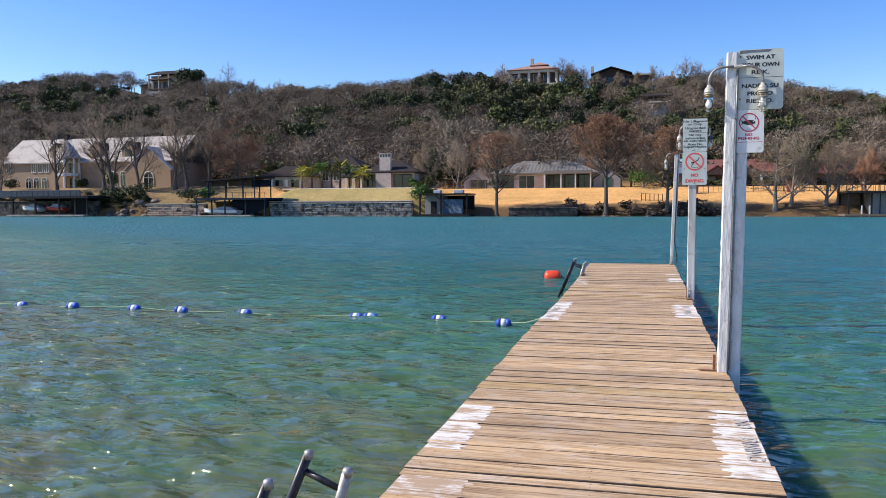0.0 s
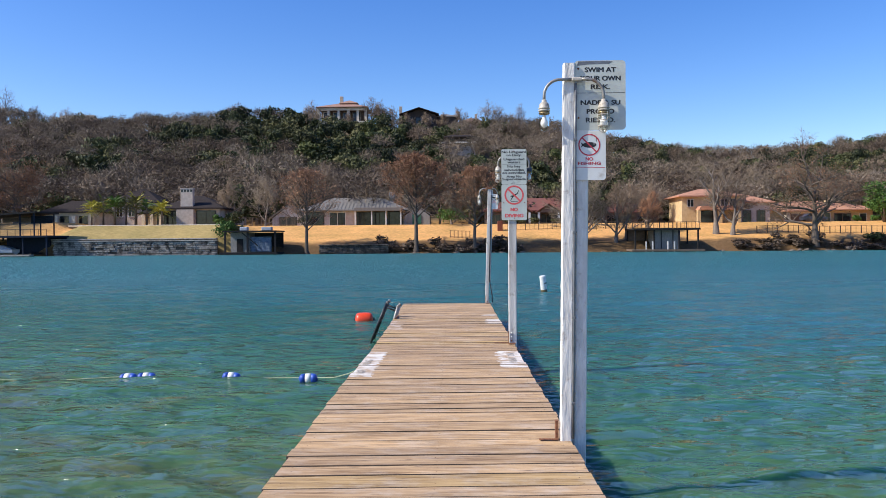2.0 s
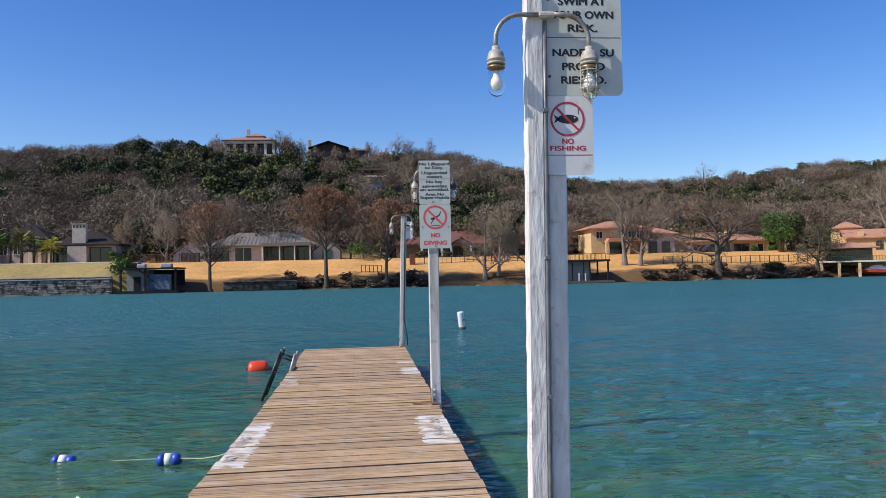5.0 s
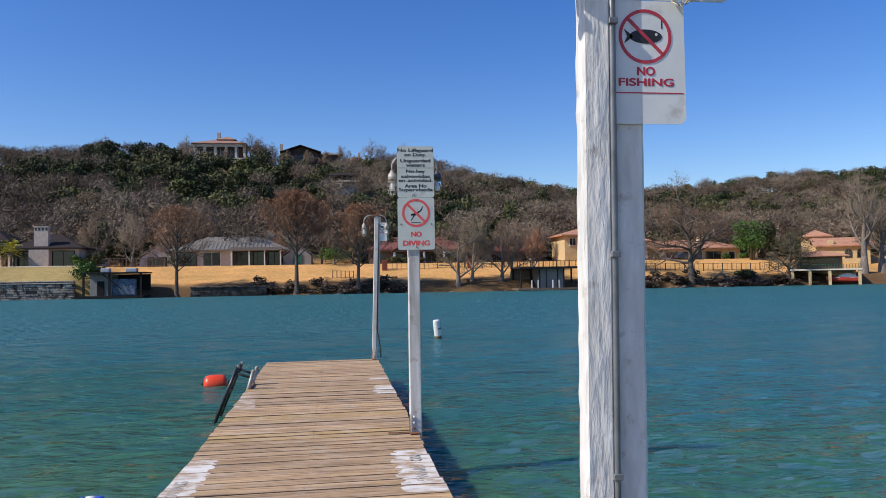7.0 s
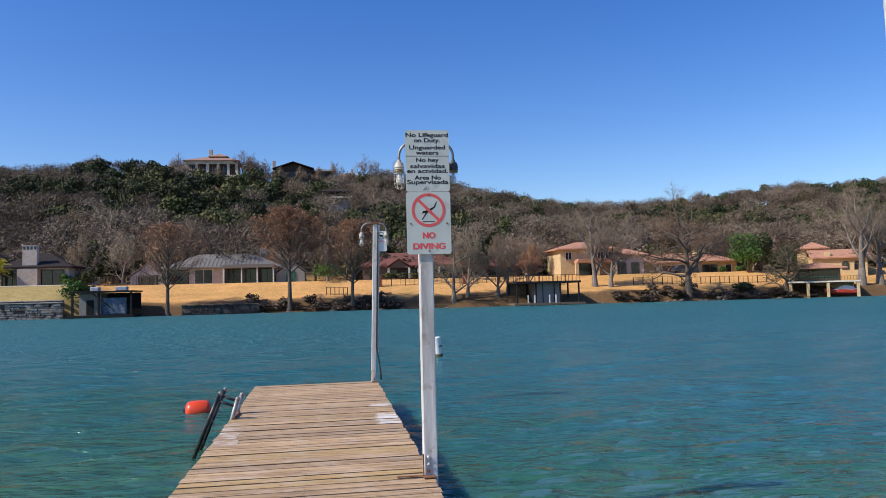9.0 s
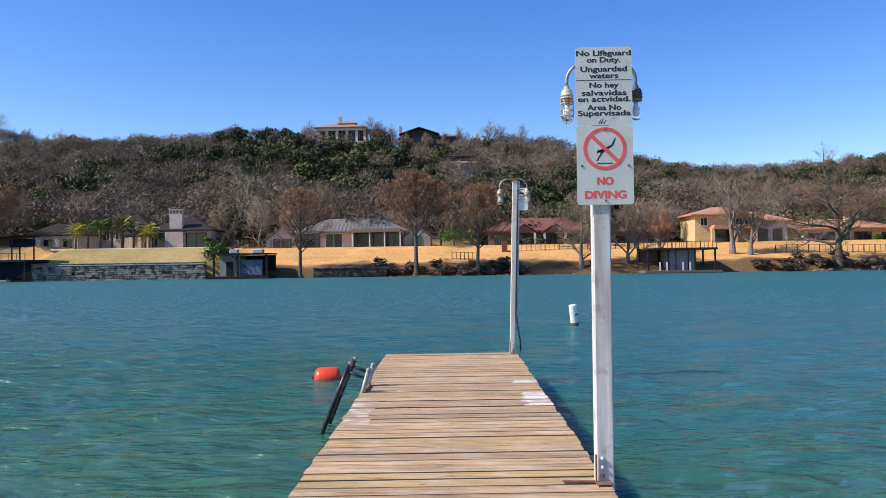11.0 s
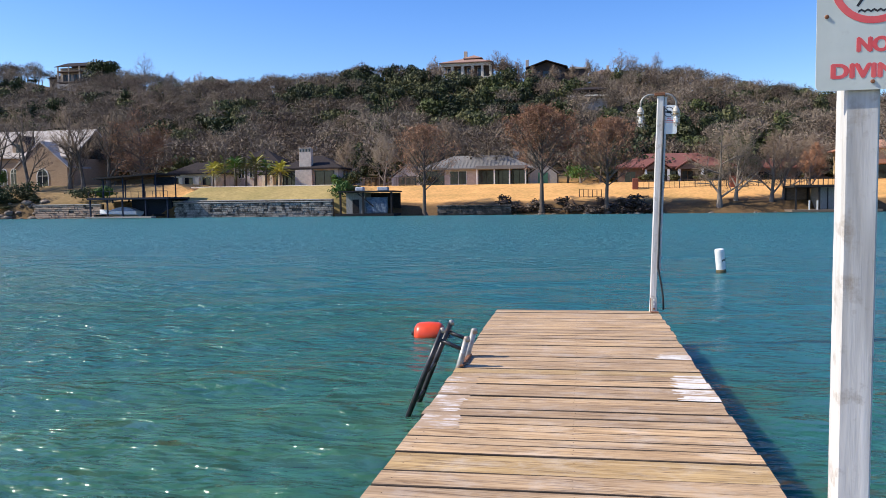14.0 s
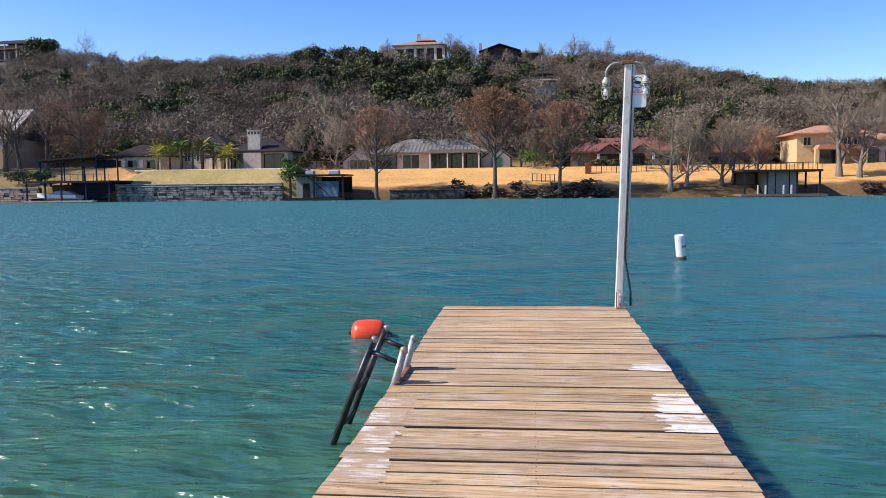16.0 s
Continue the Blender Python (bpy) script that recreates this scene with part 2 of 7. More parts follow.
# cream stucco with its colour taken down for hilltop walls in shade
M["shaded_cream"] = surface("shaded_cream_stucco", (0.36, 0.29, 0.23), (0.50, 0.42, 0.34), 2, 0.9, 0.1, dirt=(0.28, 0.22, 0.17), dirt_scale=0.35, dirt_at=0.6)
# stone colour darkened for the bank walls that lie in shade
M["stone_dark"] = surface("shaded_dark_stone", (0.07, 0.06, 0.05), (0.20, 0.175, 0.145), 2.5, 0.95, 0.5, dirt=(0.03, 0.028, 0.024), dirt_scale=0.9, dirt_at=0.5, dist=0.05)
M["cream"] = surface("cream_stucco", (0.56, 0.49, 0.39), (0.70, 0.63, 0.51), 2, 0.9, 0.1, dirt=(0.46, 0.39, 0.30), dirt_scale=0.35, dirt_at=0.62)
M["yellow_stucco"] = surface("yellow_stucco", (0.52, 0.37, 0.19), (0.64, 0.48, 0.27), 2, 0.9, 0.1, dirt=(0.52, 0.36, 0.17), dirt_scale=0.35, dirt_at=0.62)
M["pale_wall"] = surface("pale_plaster_wall", (0.42, 0.36, 0.31), (0.56, 0.49, 0.43), 2, 0.9, 0.1, dirt=(0.38, 0.32, 0.28), dirt_scale=0.4, dirt_at=0.6)
M["brown_wall"] = surface("brown_timber_wall", (0.10, 0.07, 0.05), (0.20, 0.145, 0.11), 3, 0.85, 0.2, (1, 1, 5))
M["grey_wall"] = surface("grey_board_wall", (0.20, 0.195, 0.18), (0.32, 0.31, 0.29), 3, 0.85, 0.2, (5, 1, 1))
M["trim"] = surface("white_house_trim", (0.62, 0.60, 0.56), (0.74, 0.72, 0.68), 4, 0.7, 0.05)
M["glass"] = surface("dark_window_glass", (0.010, 0.012, 0.015), (0.03, 0.034, 0.04), 1.5, 0.08, 0)
M["slate_blue"] = surface("slate_blue_parapet", (0.045, 0.06, 0.075), (0.085, 0.105, 0.125), 3, 0.8, 0.1, spec=0.2)
M["navy"] = surface("navy_steel_frame", (0.010, 0.016, 0.030), (0.028, 0.038, 0.06), 6, 0.8, 0.1, spec=0.15)
M["black_steel"] = surface("black_steel_frame", (0.012, 0.012, 0.013), (0.035, 0.033, 0.033), 6, 0.8, 0.1, spec=0.15)
M["tarp"] = surface("blue_grey_tarp", (0.08, 0.13, 0.22), (0.30, 0.38, 0.48), 1.6, 0.5, 0.6, (1, 1, 2.5), dist=0.1)
M["boat_white"] = surface("white_gelcoat", (0.70, 0.71, 0.72), (0.80, 0.80, 0.80), 3, 0.25, 0)
M["boat_cover"] = surface("grey_boat_cover", (0.30, 0.33, 0.38), (0.46, 0.48, 0.52), 3, 0.7, 0.2)
M["boat_red"] = surface("red_boat_stripe", (0.40, 0.04, 0.03), (0.55, 0.08, 0.05), 3, 0.3, 0)
M["car_dark"] = surface("dark_car_paint", (0.03, 0.04, 0.06), (0.06, 0.07, 0.10), 2, 0.25, 0)
M["green_rail"] = surface("green_railing", (0.02, 0.09, 0.06), (0.04, 0.14, 0.09), 4, 0.6, 0.1)
M["fence"] = surface("dark_iron_fence", (0.03, 0.022, 0.018), (0.08, 0.055, 0.04), 6, 0.7, 0.1)
M["brick_pier"] = surface("red_brick_pier", (0.13, 0.035, 0.02), (0.24, 0.075, 0.045), 8, 0.85, 0.3)
M["concrete"] = surface("weathered_concrete", (0.30, 0.27, 0.23), (0.46, 0.42, 0.37), 3, 0.9, 0.3, dirt=(0.20, 0.17, 0.14), dirt_scale=0.6, dirt_at=0.58)

# worn paint on the boards
pm, pn, pl, pb = shader("worn_white_deck_paint", 0.7, 0, 0.3)
wear = noise_of(pn, pl, coords(pn, pl, (3.5, 26, 1)), 1.3, 6, 0.7)
wear2 = noise_of(pn, pl, coords(pn, pl, (1, 1, 1)), 4.0, 4, 0.6)
both = mixed(pn, pl, wear, wear2, 0.45)
grey = ramp(pn, pl, both, [(0.44, (0.42, 0.29, 0.18)), (0.485, (0.62, 0.55, 0.47)), (0.57, (0.76, 0.73, 0.67))])
pl.new(grey, pb.inputs["Base Color"])
bumped(pn, pl, pb, both, 0.5, 0.004)
M["deck_paint"] = pm
pm, pn, pl, pb = shader("nearly_gone_deck_paint", 0.7, 0, 0.3)
both = mixed(pn, pl, noise_of(pn, pl, coords(pn, pl, (2.5, 30, 1)), 1.3, 6, 0.7), noise_of(pn, pl, coords(pn, pl), 5.0, 4, 0.6), 0.45)
pl.new(ramp(pn, pl, both, [(0.50, (0.42, 0.29, 0.18)), (0.545, (0.58, 0.49, 0.41)), (0.64, (0.78, 0.75, 0.70))]), pb.inputs["Base Color"])
M["deck_paint_thin"] = pm

# clear lamp glass
gm, gn, gl, gb = shader("lamp_glass", 0.03)
gb.inputs["Transmission Weight"].default_value = 1.0
gb.inputs["IOR"].default_value = 1.03
gb.inputs["Base Color"].default_value = (0.93, 0.95, 0.95, 1)
M["lamp_glass"] = gm

# lake water: sky-reflecting skin over teal, greener over the shallows near the beach; a lighter left, as if reflecting
# brighter sky, is painted in
wm, nn, ll, wb = shader("lake_water", 0.05, 0, 0.5)
wb.inputs["IOR"].default_value = 1.33
wv = coords(nn, ll)
sep = nn.new("ShaderNodeSeparateXYZ")
ll.new(wv, sep.inputs[0])
water_tone = nn.new("ShaderNodeMapRange")
water_tone.inputs["From Min"].default_value, water_tone.inputs["From Max"].default_value = 0.0, 27.0
patchy = noise_of(nn, ll, wv, 0.16, 3)
tone_mix = nn.new("ShaderNodeMath")
tone_mix.operation = 'MULTIPLY_ADD'
ll.new(patchy, tone_mix.inputs[0])
tone_mix.inputs[1].default_value = 16.0
off = nn.new("ShaderNodeMath")
off.operation = 'SUBTRACT'
# colour also lightens to the left, painting in the brighter sky reflected there
lean_x = nn.new("ShaderNodeMath")
lean_x.operation = 'MULTIPLY_ADD'
ll.new(sep.outputs["X"], lean_x.inputs[0])
lean_x.inputs[1].default_value = 0.7
ll.new(sep.outputs["Y"], lean_x.inputs[2])
ll.new(lean_x.outputs[0], off.inputs[0])
off.inputs[1].default_value = 10.5
# wave-sized green patches painted into the colour, as crests would show
waves = noise_of(nn, ll, coords(nn, ll, (0.7, 1.5, 1)), 1.1, 3, 0.5)
crest = nn.new("ShaderNodeMath")
crest.operation = 'MULTIPLY_ADD'
ll.new(waves, crest.inputs[0])
crest.inputs[1].default_value = 14.0
ll.new(off.outputs[0], crest.inputs[2])
ll.new(crest.outputs[0], tone_mix.inputs[2])
ll.new(tone_mix.outputs[0], water_tone.inputs["Value"])
wcol = ramp(nn, ll, water_tone.outputs[0], [(0.0, (0.125, 0.112, 0.048)), (0.35, (0.056, 0.132, 0.062)), (0.7, (0.026, 0.112, 0.084)), (1.0, (0.022, 0.122, 0.132))])
ll.new(wcol, wb.inputs["Base Color"])
rip = noise_of(nn, ll, coords(nn, ll, (0.65, 1.4, 1)), 2.7, 2, 0.5)
b1 = nn.new("ShaderNodeBump")
b1.inputs["Strength"].default_value, b1.inputs["Distance"].default_value = 1.0, 0.19
ll.new(rip, b1.inputs["Height"])
swell = noise_of(nn, ll, coords(nn, ll, (0.8, 1.5, 1)), 1.3, 5, 0.7)
b2 = nn.new("ShaderNodeBump")
b2.inputs["Distance"].default_value = 1.1
gust = nn.new("ShaderNodeMapRange")
gust.inputs["From Min"].default_value, gust.inputs["From Max"].default_value = 6.0, 40.0
gust.inputs["To Min"].default_value, gust.inputs["To Max"].default_value = 0.0, 0.9
ll.new(sep.outputs["Y"], gust.inputs["Value"])
ll.new(gust.outputs[0], b2.inputs["Strength"])
ll.new(swell, b2.inputs["Height"])
fine_rip = noise_of(nn, ll, coords(nn, ll, (0.6, 1.5, 1)), 6.5, 1.5, 0.5)
b0 = nn.new("ShaderNodeBump")
b0.inputs["Strength"].default_value, b0.inputs["Distance"].default_value = 1.0, 0.065
ll.new(fine_rip, b0.inputs["Height"])
ll.new(b1.outputs[0], b0.inputs["Normal"])
ll.new(b0.outputs[0], b2.inputs["Normal"])
ll.new(b2.outputs[0], wb.inputs["Normal"])
# open water is chopped finer by the wind than the sheltered water by the dock
chop = nn.new("ShaderNodeMapRange")
chop.inputs["From Min"].default_value, chop.inputs["From Max"].default_value = 4.0, 55.0
chop.inputs["To Min"].default_value, chop.inputs["To Max"].default_value = 0.06, 0.42
ll.new(sep.outputs["Y"], chop.inputs["Value"])
ll.new(chop.outputs[0], wb.inputs["Roughness"])
# turbid water: light that enters comes out again some way off
wb.inputs["Subsurface Weight"].default_value = 0.85
wb.inputs["Subsurface Radius"].default_value = (0.6, 1.0, 0.9)
wb.inputs["Subsurface Scale"].default_value = 1.2
M["water"] = wm

# one ground sheet: cover colour from the sheet's own attribute, broken up by two noises
gm, gn, gl, gb = shader("ground_cover", 0.95, 0, 0.2)
ga = gn.new("ShaderNodeAttribute")
ga.attribute_name = "cover"
gv = coords(gn, gl)
g1 = noise_of(gn, gl, gv, 1.8, 6, 0.65)
g2 = noise_of(gn, gl, gv, 0.18, 5, 0.6)
gcol = mixed(gn, gl, ga.outputs["Color"], ramp(gn, gl, g1, [(0.3, (0.72, 0.70, 0.66)), (0.7, (1.2, 1.18, 1.15))]), 1.0, 'MULTIPLY')
gcol = mixed(gn, gl, gcol, ramp(gn, gl, g2, [(0.32, (0.78, 0.80, 0.70)), (0.66, (1.12, 1.06, 1.0))]), 1.0, 'MULTIPLY')
gl.new(gcol, gb.inputs["Base Color"])
bumped(gn, gl, gb, g1, 0.5, 0.15)
M["ground"] = gm

# ---- building helpers ----


def link_mesh(name, mesh, material, parent=None, label=""):
    if material is not None:
        mesh.materials.append(M[material] if isinstance(material, str) else material)
    ob = new(name, mesh)
    if parent is not None:
        ob.parent = parent
    if label:
        ob["label"] = label
    return ob


def part(name, bm, material, parent, label="", smooth=False):
    me = bpy.data.meshes.new(name)
    bm.to_mesh(me)
    bm.free()
    if smooth:
        me.polygons.foreach_set("use_smooth", [True] * len(me.polygons))
    return link_mesh(name, me, material, parent, label)


def thing(name, x, y, z, label, category, group="", kind="", turn=0.0):
    ob = new(name)
    ob.empty_display_size = 0.1
    ob.matrix_world = pose(x, y, z, 0, 0, turn)
    return tagged(ob, label, category, group, kind)


def box(bm, x0, x1, y0, y1, z0, z1, bevel=0.0):
    r = bmesh.ops.create_cube(bm, size=1, matrix=Matrix.LocRotScale(((x0 + x1) / 2, (y0 + y1) / 2, (z0 + z1) / 2), None, (x1 - x0, y1 - y0, z1 - z0)))
    if bevel:
        es = list({e for v in r["verts"] for e in v.link_edges})
        bmesh.ops.bevel(bm, geom=es, offset=bevel, segments=1, affect='EDGES')
    return bm


def boxed(*a, **k):
    return box(bmesh.new(), *a, **k)


def tube(bm, pts, radii, sides=8, caps=True):
    """A tapered tube along points."""
    rings, n = [], len(pts)
    pts = [Vector(p) for p in pts]
    side = None
    for i, p in enumerate(pts):
        d = (pts[min(i + 1, n - 1)] - pts[max(i - 1, 0)]).normalized()
        if side is None:
            side = d.cross(Vector((0, 0, 1)) if abs(d.z) < 0.9 else Vector((1, 0, 0)))
        side = (side - d * side.dot(d)).normalized()
        up = side.cross(d)
        r = radii[i] if isinstance(radii, (list, tuple)) else radii
        rings.append([bm.verts.new(p + (side * math.cos(a) + up * math.sin(a)) * r) for a in [2 * math.pi * k / sides for k in range(sides)]])
    for a, b in zip(rings, rings[1:]):
        for k in range(sides):
            bm.faces.new((a[k], a[(k + 1) % sides], b[(k + 1) % sides], b[k]))
    if caps:
        bm.faces.new(rings[0][::-1])
        bm.faces.new(rings[-1])
    return bm


def turned(bm, profile, sides=20, m=Matrix()):
    """A lathe of (radius, z) pairs about z, placed by m."""
    rings = [[bm.verts.new(m @ Vector((r * math.cos(2 * math.pi * k / sides), r * math.sin(2 * math.pi * k / sides), z))) for k in range(sides)] for r, z in profile]
    for a, b in zip(rings, rings[1:]):
        for k in range(sides):
            bm.faces.new((a[k], a[(k + 1) % sides], b[(k + 1) % sides], b[k]))
    bm.faces.new(rings[0][::-1])
    bm.faces.new(rings[-1])
    return bm


def prism(bm, poly, y0, y1):
    """An outline in x and z, drawn out from y0 to y1."""
    a = [bm.verts.new((x, y0, z)) for x, z in poly]
    b = [bm.verts.new((x, y1, z)) for x, z in poly]
    n = len(poly)
    bm.faces.new(a)
    bm.faces.new(b[::-1])
    for i in range(n):
        bm.faces.new((a[i], b[i], b[(i + 1) % n], a[(i + 1) % n]))
    return bm


def rounded(w, h, r, steps=5):
    """A rounded rectangle from (0, 0) to (w, h), as an outline."""
    out = []
    for cx, cz, a0 in ((w - r, r, -90), (w - r, h - r, 0), (r, h - r, 90), (r, r, 180)):
        out += [(cx + r * math.cos(radians(a0 + 90 * k / steps)), cz + r * math.sin(radians(a0 + 90 * k / steps))) for k in range(steps + 1)]
    return out


def ring_band(bm, cx, cz, r0, r1, y, sides=40, thick=0.0015):
    """A flat closed ring standing on the face at y."""
    loops = [[bm.verts.new((cx + r * math.cos(2 * math.pi * k / sides), yy, cz + r * math.sin(2 * math.pi * k / sides))) for k in range(sides)] for r, yy in ((r0, y), (r0, y - thick), (r1, y - thick), (r1, y))]
    for a, b in zip(loops, loops[1:] + loops[:1]):
        for k in range(sides):
            bm.faces.new((a[k], a[(k + 1) % sides], b[(k + 1) % sides], b[k]))
    bmesh.ops.recalc_face_normals(bm, faces=bm.faces)
    return bm


def lettering(text, x, z, size, y, material, parent, wide=0.0, bold=0.0):
    """One line of lettering as a mesh about x, standing on the face at y that looks towards -y; wide: the line's width, bold: how far its strokes are thickened."""
    cu = bpy.data.curves.new("lettering", 'FONT')
    cu.body, cu.size, cu.align_x, cu.extrude = text, size, 'CENTER', 0.0008
    tmp = bpy.data.objects.new("lettering", cu)
    scene.collection.objects.link(tmp)
    me = bpy.data.meshes.new_from_object(tmp.evaluated_get(bpy.context.evaluated_depsgraph_get()))
    bpy.data.objects.remove(tmp)
    xs = [v.co.x for v in me.vertices]
    k = (wide - 2 * bold) / (max(xs) - min(xs)) if wide else 1.0
    me.transform(Matrix.Translation((x, y, z)) @ Matrix.Rotation(radians(90), 4, 'X') @ Matrix.Diagonal((k, 1, 1, 1)) @ Matrix.Translation((-(max(xs) + min(xs)) / 2, 0, 0)))
    bm = bmesh.new()
    steps = ((0, 0), (-bold, 0), (bold, 0), (0, -bold * 0.6), (0, bold * 0.6)) if bold else ((0, 0),)
    for i, (dx, dz) in enumerate(steps):
        stroke = me.copy()
        stroke.transform(Matrix.Translation((dx, -0.00012 * i, dz)))
        bm.from_mesh(stroke)
        bpy.data.meshes.remove(stroke)
    bpy.data.meshes.remove(me)
    line = part("lettering", bm, material, parent)
    return tagged(line, kind="stuff")


def numpy_mesh(name, verts, faces, tone, material, parent=None):
    """A mesh from arrays of corners and of equal-sized faces, with a tone for each corner."""
    me = bpy.data.meshes.new(name)
    k = faces.shape[1]
    me.vertices.add(len(verts))
    me.vertices.foreach_set("co", np.ascontiguousarray(verts, dtype=np.float32).ravel())
    me.loops.add(faces.size)
    me.loops.foreach_set("vertex_index", np.ascontiguousarray(faces, dtype=np.int32).ravel())
    me.polygons.add(len(faces))
    me.polygons.foreach_set("loop_start", np.arange(0, faces.size, k, dtype=np.int32))
    me.update(calc_edges=True)
    if tone is not None:
        me.attributes.new("tone", 'FLOAT', 'POINT').data.foreach_set("value", np.ascontiguousarray(tone, dtype=np.float32))
    return link_mesh(name, me, material, parent)

# ---- ground and lake ----
WATER = -0.48
CREST = [(-700, 40), (-400, 44), (-274, 45), (-216, 50), (-182, 42), (-164, 43), (-125, 40), (-97, 39), (-68, 42), (-42, 43), (-11, 40), (26, 37), (53, 32), (75, 27), (90, 25), (112, 27), (145, 31), (207, 35), (300, 38), (700, 36)]


def step01(a, b, v):
    t = np.clip((v - a) / (b - a), 0, 1)
    return t * t * (3 - 2 * t)


def wobble(x, y):
    return np.sin(x * 0.071 + 1.3) * np.cos(y * 0.093 + 0.4) + 0.5 * np.sin(x * 0.19 + y * 0.13) + 0.25 * np.sin(x * 0.41 - y * 0.37 + 2)


def ground_height(x, y):
    x, y = np.asarray(x, float), np.asarray(y, float)
    shore = 118 + 0.5 * np.sin(x * 0.21) + 0.3 * np.sin(x * 0.53 + 1)
    d = y - shore
    crest = np.interp(x, [c[0] for c in CREST], [c[1] for c in CREST])
    walled = step01(-69, -66, x) * (1 - step01(-39.5, -36.5, x))
    bank = -0.75 + 2.0 * step01(0, 4.5, d) + 3.2 * np.clip((d - 4) / 18, 0, 1)
    garden = -0.75 + 2.35 * step01(0.6, 1.4, d) + 2.9 * np.clip((d - 1.4) / 11, 0, 1) ** 0.9
    left = -0.75 + 2.6 * step01(0, 2.5, d) + 3.4 * np.clip((d - 2) / 12, 0, 1)
    leftness = 1 - step01(-72, -66, x)
    near = bank * (1 - walled) * (1 - leftness) + garden * walled * (1 - leftness) + left * leftness
    rise = np.clip((y - 150) / 112, 0, 1)
    hill = (crest - 5) * (0.85 * rise + 0.15 * step01(0, 1, rise))
    far = -8 * np.clip((y - 275) / 120, 0, 1)
    land = near + hill + far + 0.9 * wobble(x, y) * step01(152, 180, y)
    beach = -0.75 + 1.5 * step01(-5, -14, y) + 0.012 * np.clip(-14 - y, 0, 200)
    bed = -2.6 + 0 * y
    z = np.where(y > 60, np.where(d > 0, land, np.maximum(bed, -0.75 + 0.9 * np.minimum(d, 0))), np.where(y < -5, beach, np.maximum(bed, -0.75 - 0.35 * (y + 5))))
    return z


def stretched(parts):
    out = []
    for a, b, s in parts:
        out += list(np.arange(a, b, s))
    return np.array(out + [parts[-1][1]])


gx = stretched([(-2600, -400, 200), (-400, -160, 12), (-160, 120, 1.4), (120, 260, 7), (260, 400, 20), (400, 2600, 200)])
gy = stretched([(-1500, -100, 200), (-100, -20, 10), (-20, 0, 1), (0, 112, 14), (112, 152, 0.8), (152, 290, 3.5), (290, 500, 20), (500, 3000, 250)])
GX, GY = np.meshgrid(gx, gy)
GZ = ground_height(GX, GY)
nx, ny = len(gx), len(gy)
idx = np.arange(nx * ny).reshape(ny, nx)
gfaces = np.stack([idx[:-1, :-1], idx[:-1, 1:], idx[1:, 1:], idx[1:, :-1]], -1).reshape(-1, 4)
gverts = np.stack([GX, GY, GZ], -1).reshape(-1, 3)
ground = numpy_mesh("ground", gverts, gfaces, None, "ground")
# what covers the ground: dry lawn, greener walled garden, bare bank, woodland floor, beach
D = GY - 118
lawn = np.array([0.66, 0.375, 0.145])
green_lawn = np.array([0.35, 0.28, 0.12])
earth = np.array([0.15, 0.095, 0.050])
wood_floor = np.array([0.13, 0.105, 0.075])
sand = np.array([0.36, 0.30, 0.22])
w_lawn = (step01(4.0, 6.0, D + 0.9 * wobble(GX * 4, GY * 4)) * (1 - step01(30, 38, D)))[..., None]
w_green = (step01(-69, -66, GX) * (1 - step01(-39, -33, GX)) * step01(0.8, 1.2, D) * (1 - step01(13, 17, D)))[..., None]
w_left = ((1 - step01(-74, -70, GX)) * step01(1, 3, D) * (1 - step01(30, 38, D)))[..., None]
cover = np.where((GY > 60)[..., None], earth, sand) * np.ones(GX.shape + (3,))
cover = cover * (1 - step01(28, 40, D))[..., None] + wood_floor * step01(28, 40, D)[..., None]
cover = cover * (1 - w_lawn) + lawn * w_lawn
# left bank's lawn is coloured darker for the shade of its trees
cover = cover * (1 - w_left) + np.array([0.24, 0.17, 0.085]) * w_left
cover = cover * (1 - w_green) + green_lawn * w_green
rgba = np.concatenate([cover.reshape(-1, 3), np.ones((nx * ny, 1))], 1).astype(np.float32)
ground.data.attributes.new("cover", 'FLOAT_COLOR', 'POINT').data.foreach_set("color", rgba.ravel())
ground.data.polygons.foreach_set("use_smooth", [True] * len(ground.data.polygons))
tagged(ground, "dry winter lawns and wooded hillside ground around the lake", "ground", kind="structure")

# the lake: rows spread with distance from the beach, short crests close by
rng = np.random.default_rng(7)
rows_d = [0.0]
while rows_d[-1] < 123:
    rows_d.append(rows_d[-1] + 0.04 + 0.0075 * rows_d[-1])
rows_d = np.array(rows_d)
fan = np.concatenate([[-2600, -900, -300], np.linspace(-1, 1, 420), [300, 900, 2600]])
WD, WU = np.meshgrid(rows_d, fan, indexing="ij")
half = 9 + 1.08 * WD
WX = np.where(np.abs(WU) <= 1, WU * half, WU)
WY = WD - 7.0
# further out the fan's cells are too wide for the short waves, which the relief in the material takes over
cell = 0.04 + 0.0075 * WD
WZ = np.zeros(WX.shape)
for k in range(20):
    length = 0.24 * (1.13 ** k)
    way = radians(-70 + rng.normal(0, 34))
    amp = 0.0175 * length ** 0.9 * rng.uniform(0.6, 1.1) * (1.0 if length < 0.9 else 0.34)
    phase = rng.uniform(0, 6.28)
    fade = np.clip((length / np.maximum(cell, half / 230) - 2.2) / 2.5, 0, 1)
    bend = 0.8 * np.sin(WX * 0.5 / length + phase) * np.cos(WY * 0.37 / length)
    arg = 2 * np.pi * (WX * math.cos(way) + WY * math.sin(way)) / length + phase + bend
    WZ += amp * fade * (np.sin(arg) + 0.25 * np.cos(2 * arg))
WZ = np.where(np.abs(WU) <= 1, WZ, 0) + WATER
nr, nc = WX.shape
idx = np.arange(nr * nc).reshape(nr, nc)
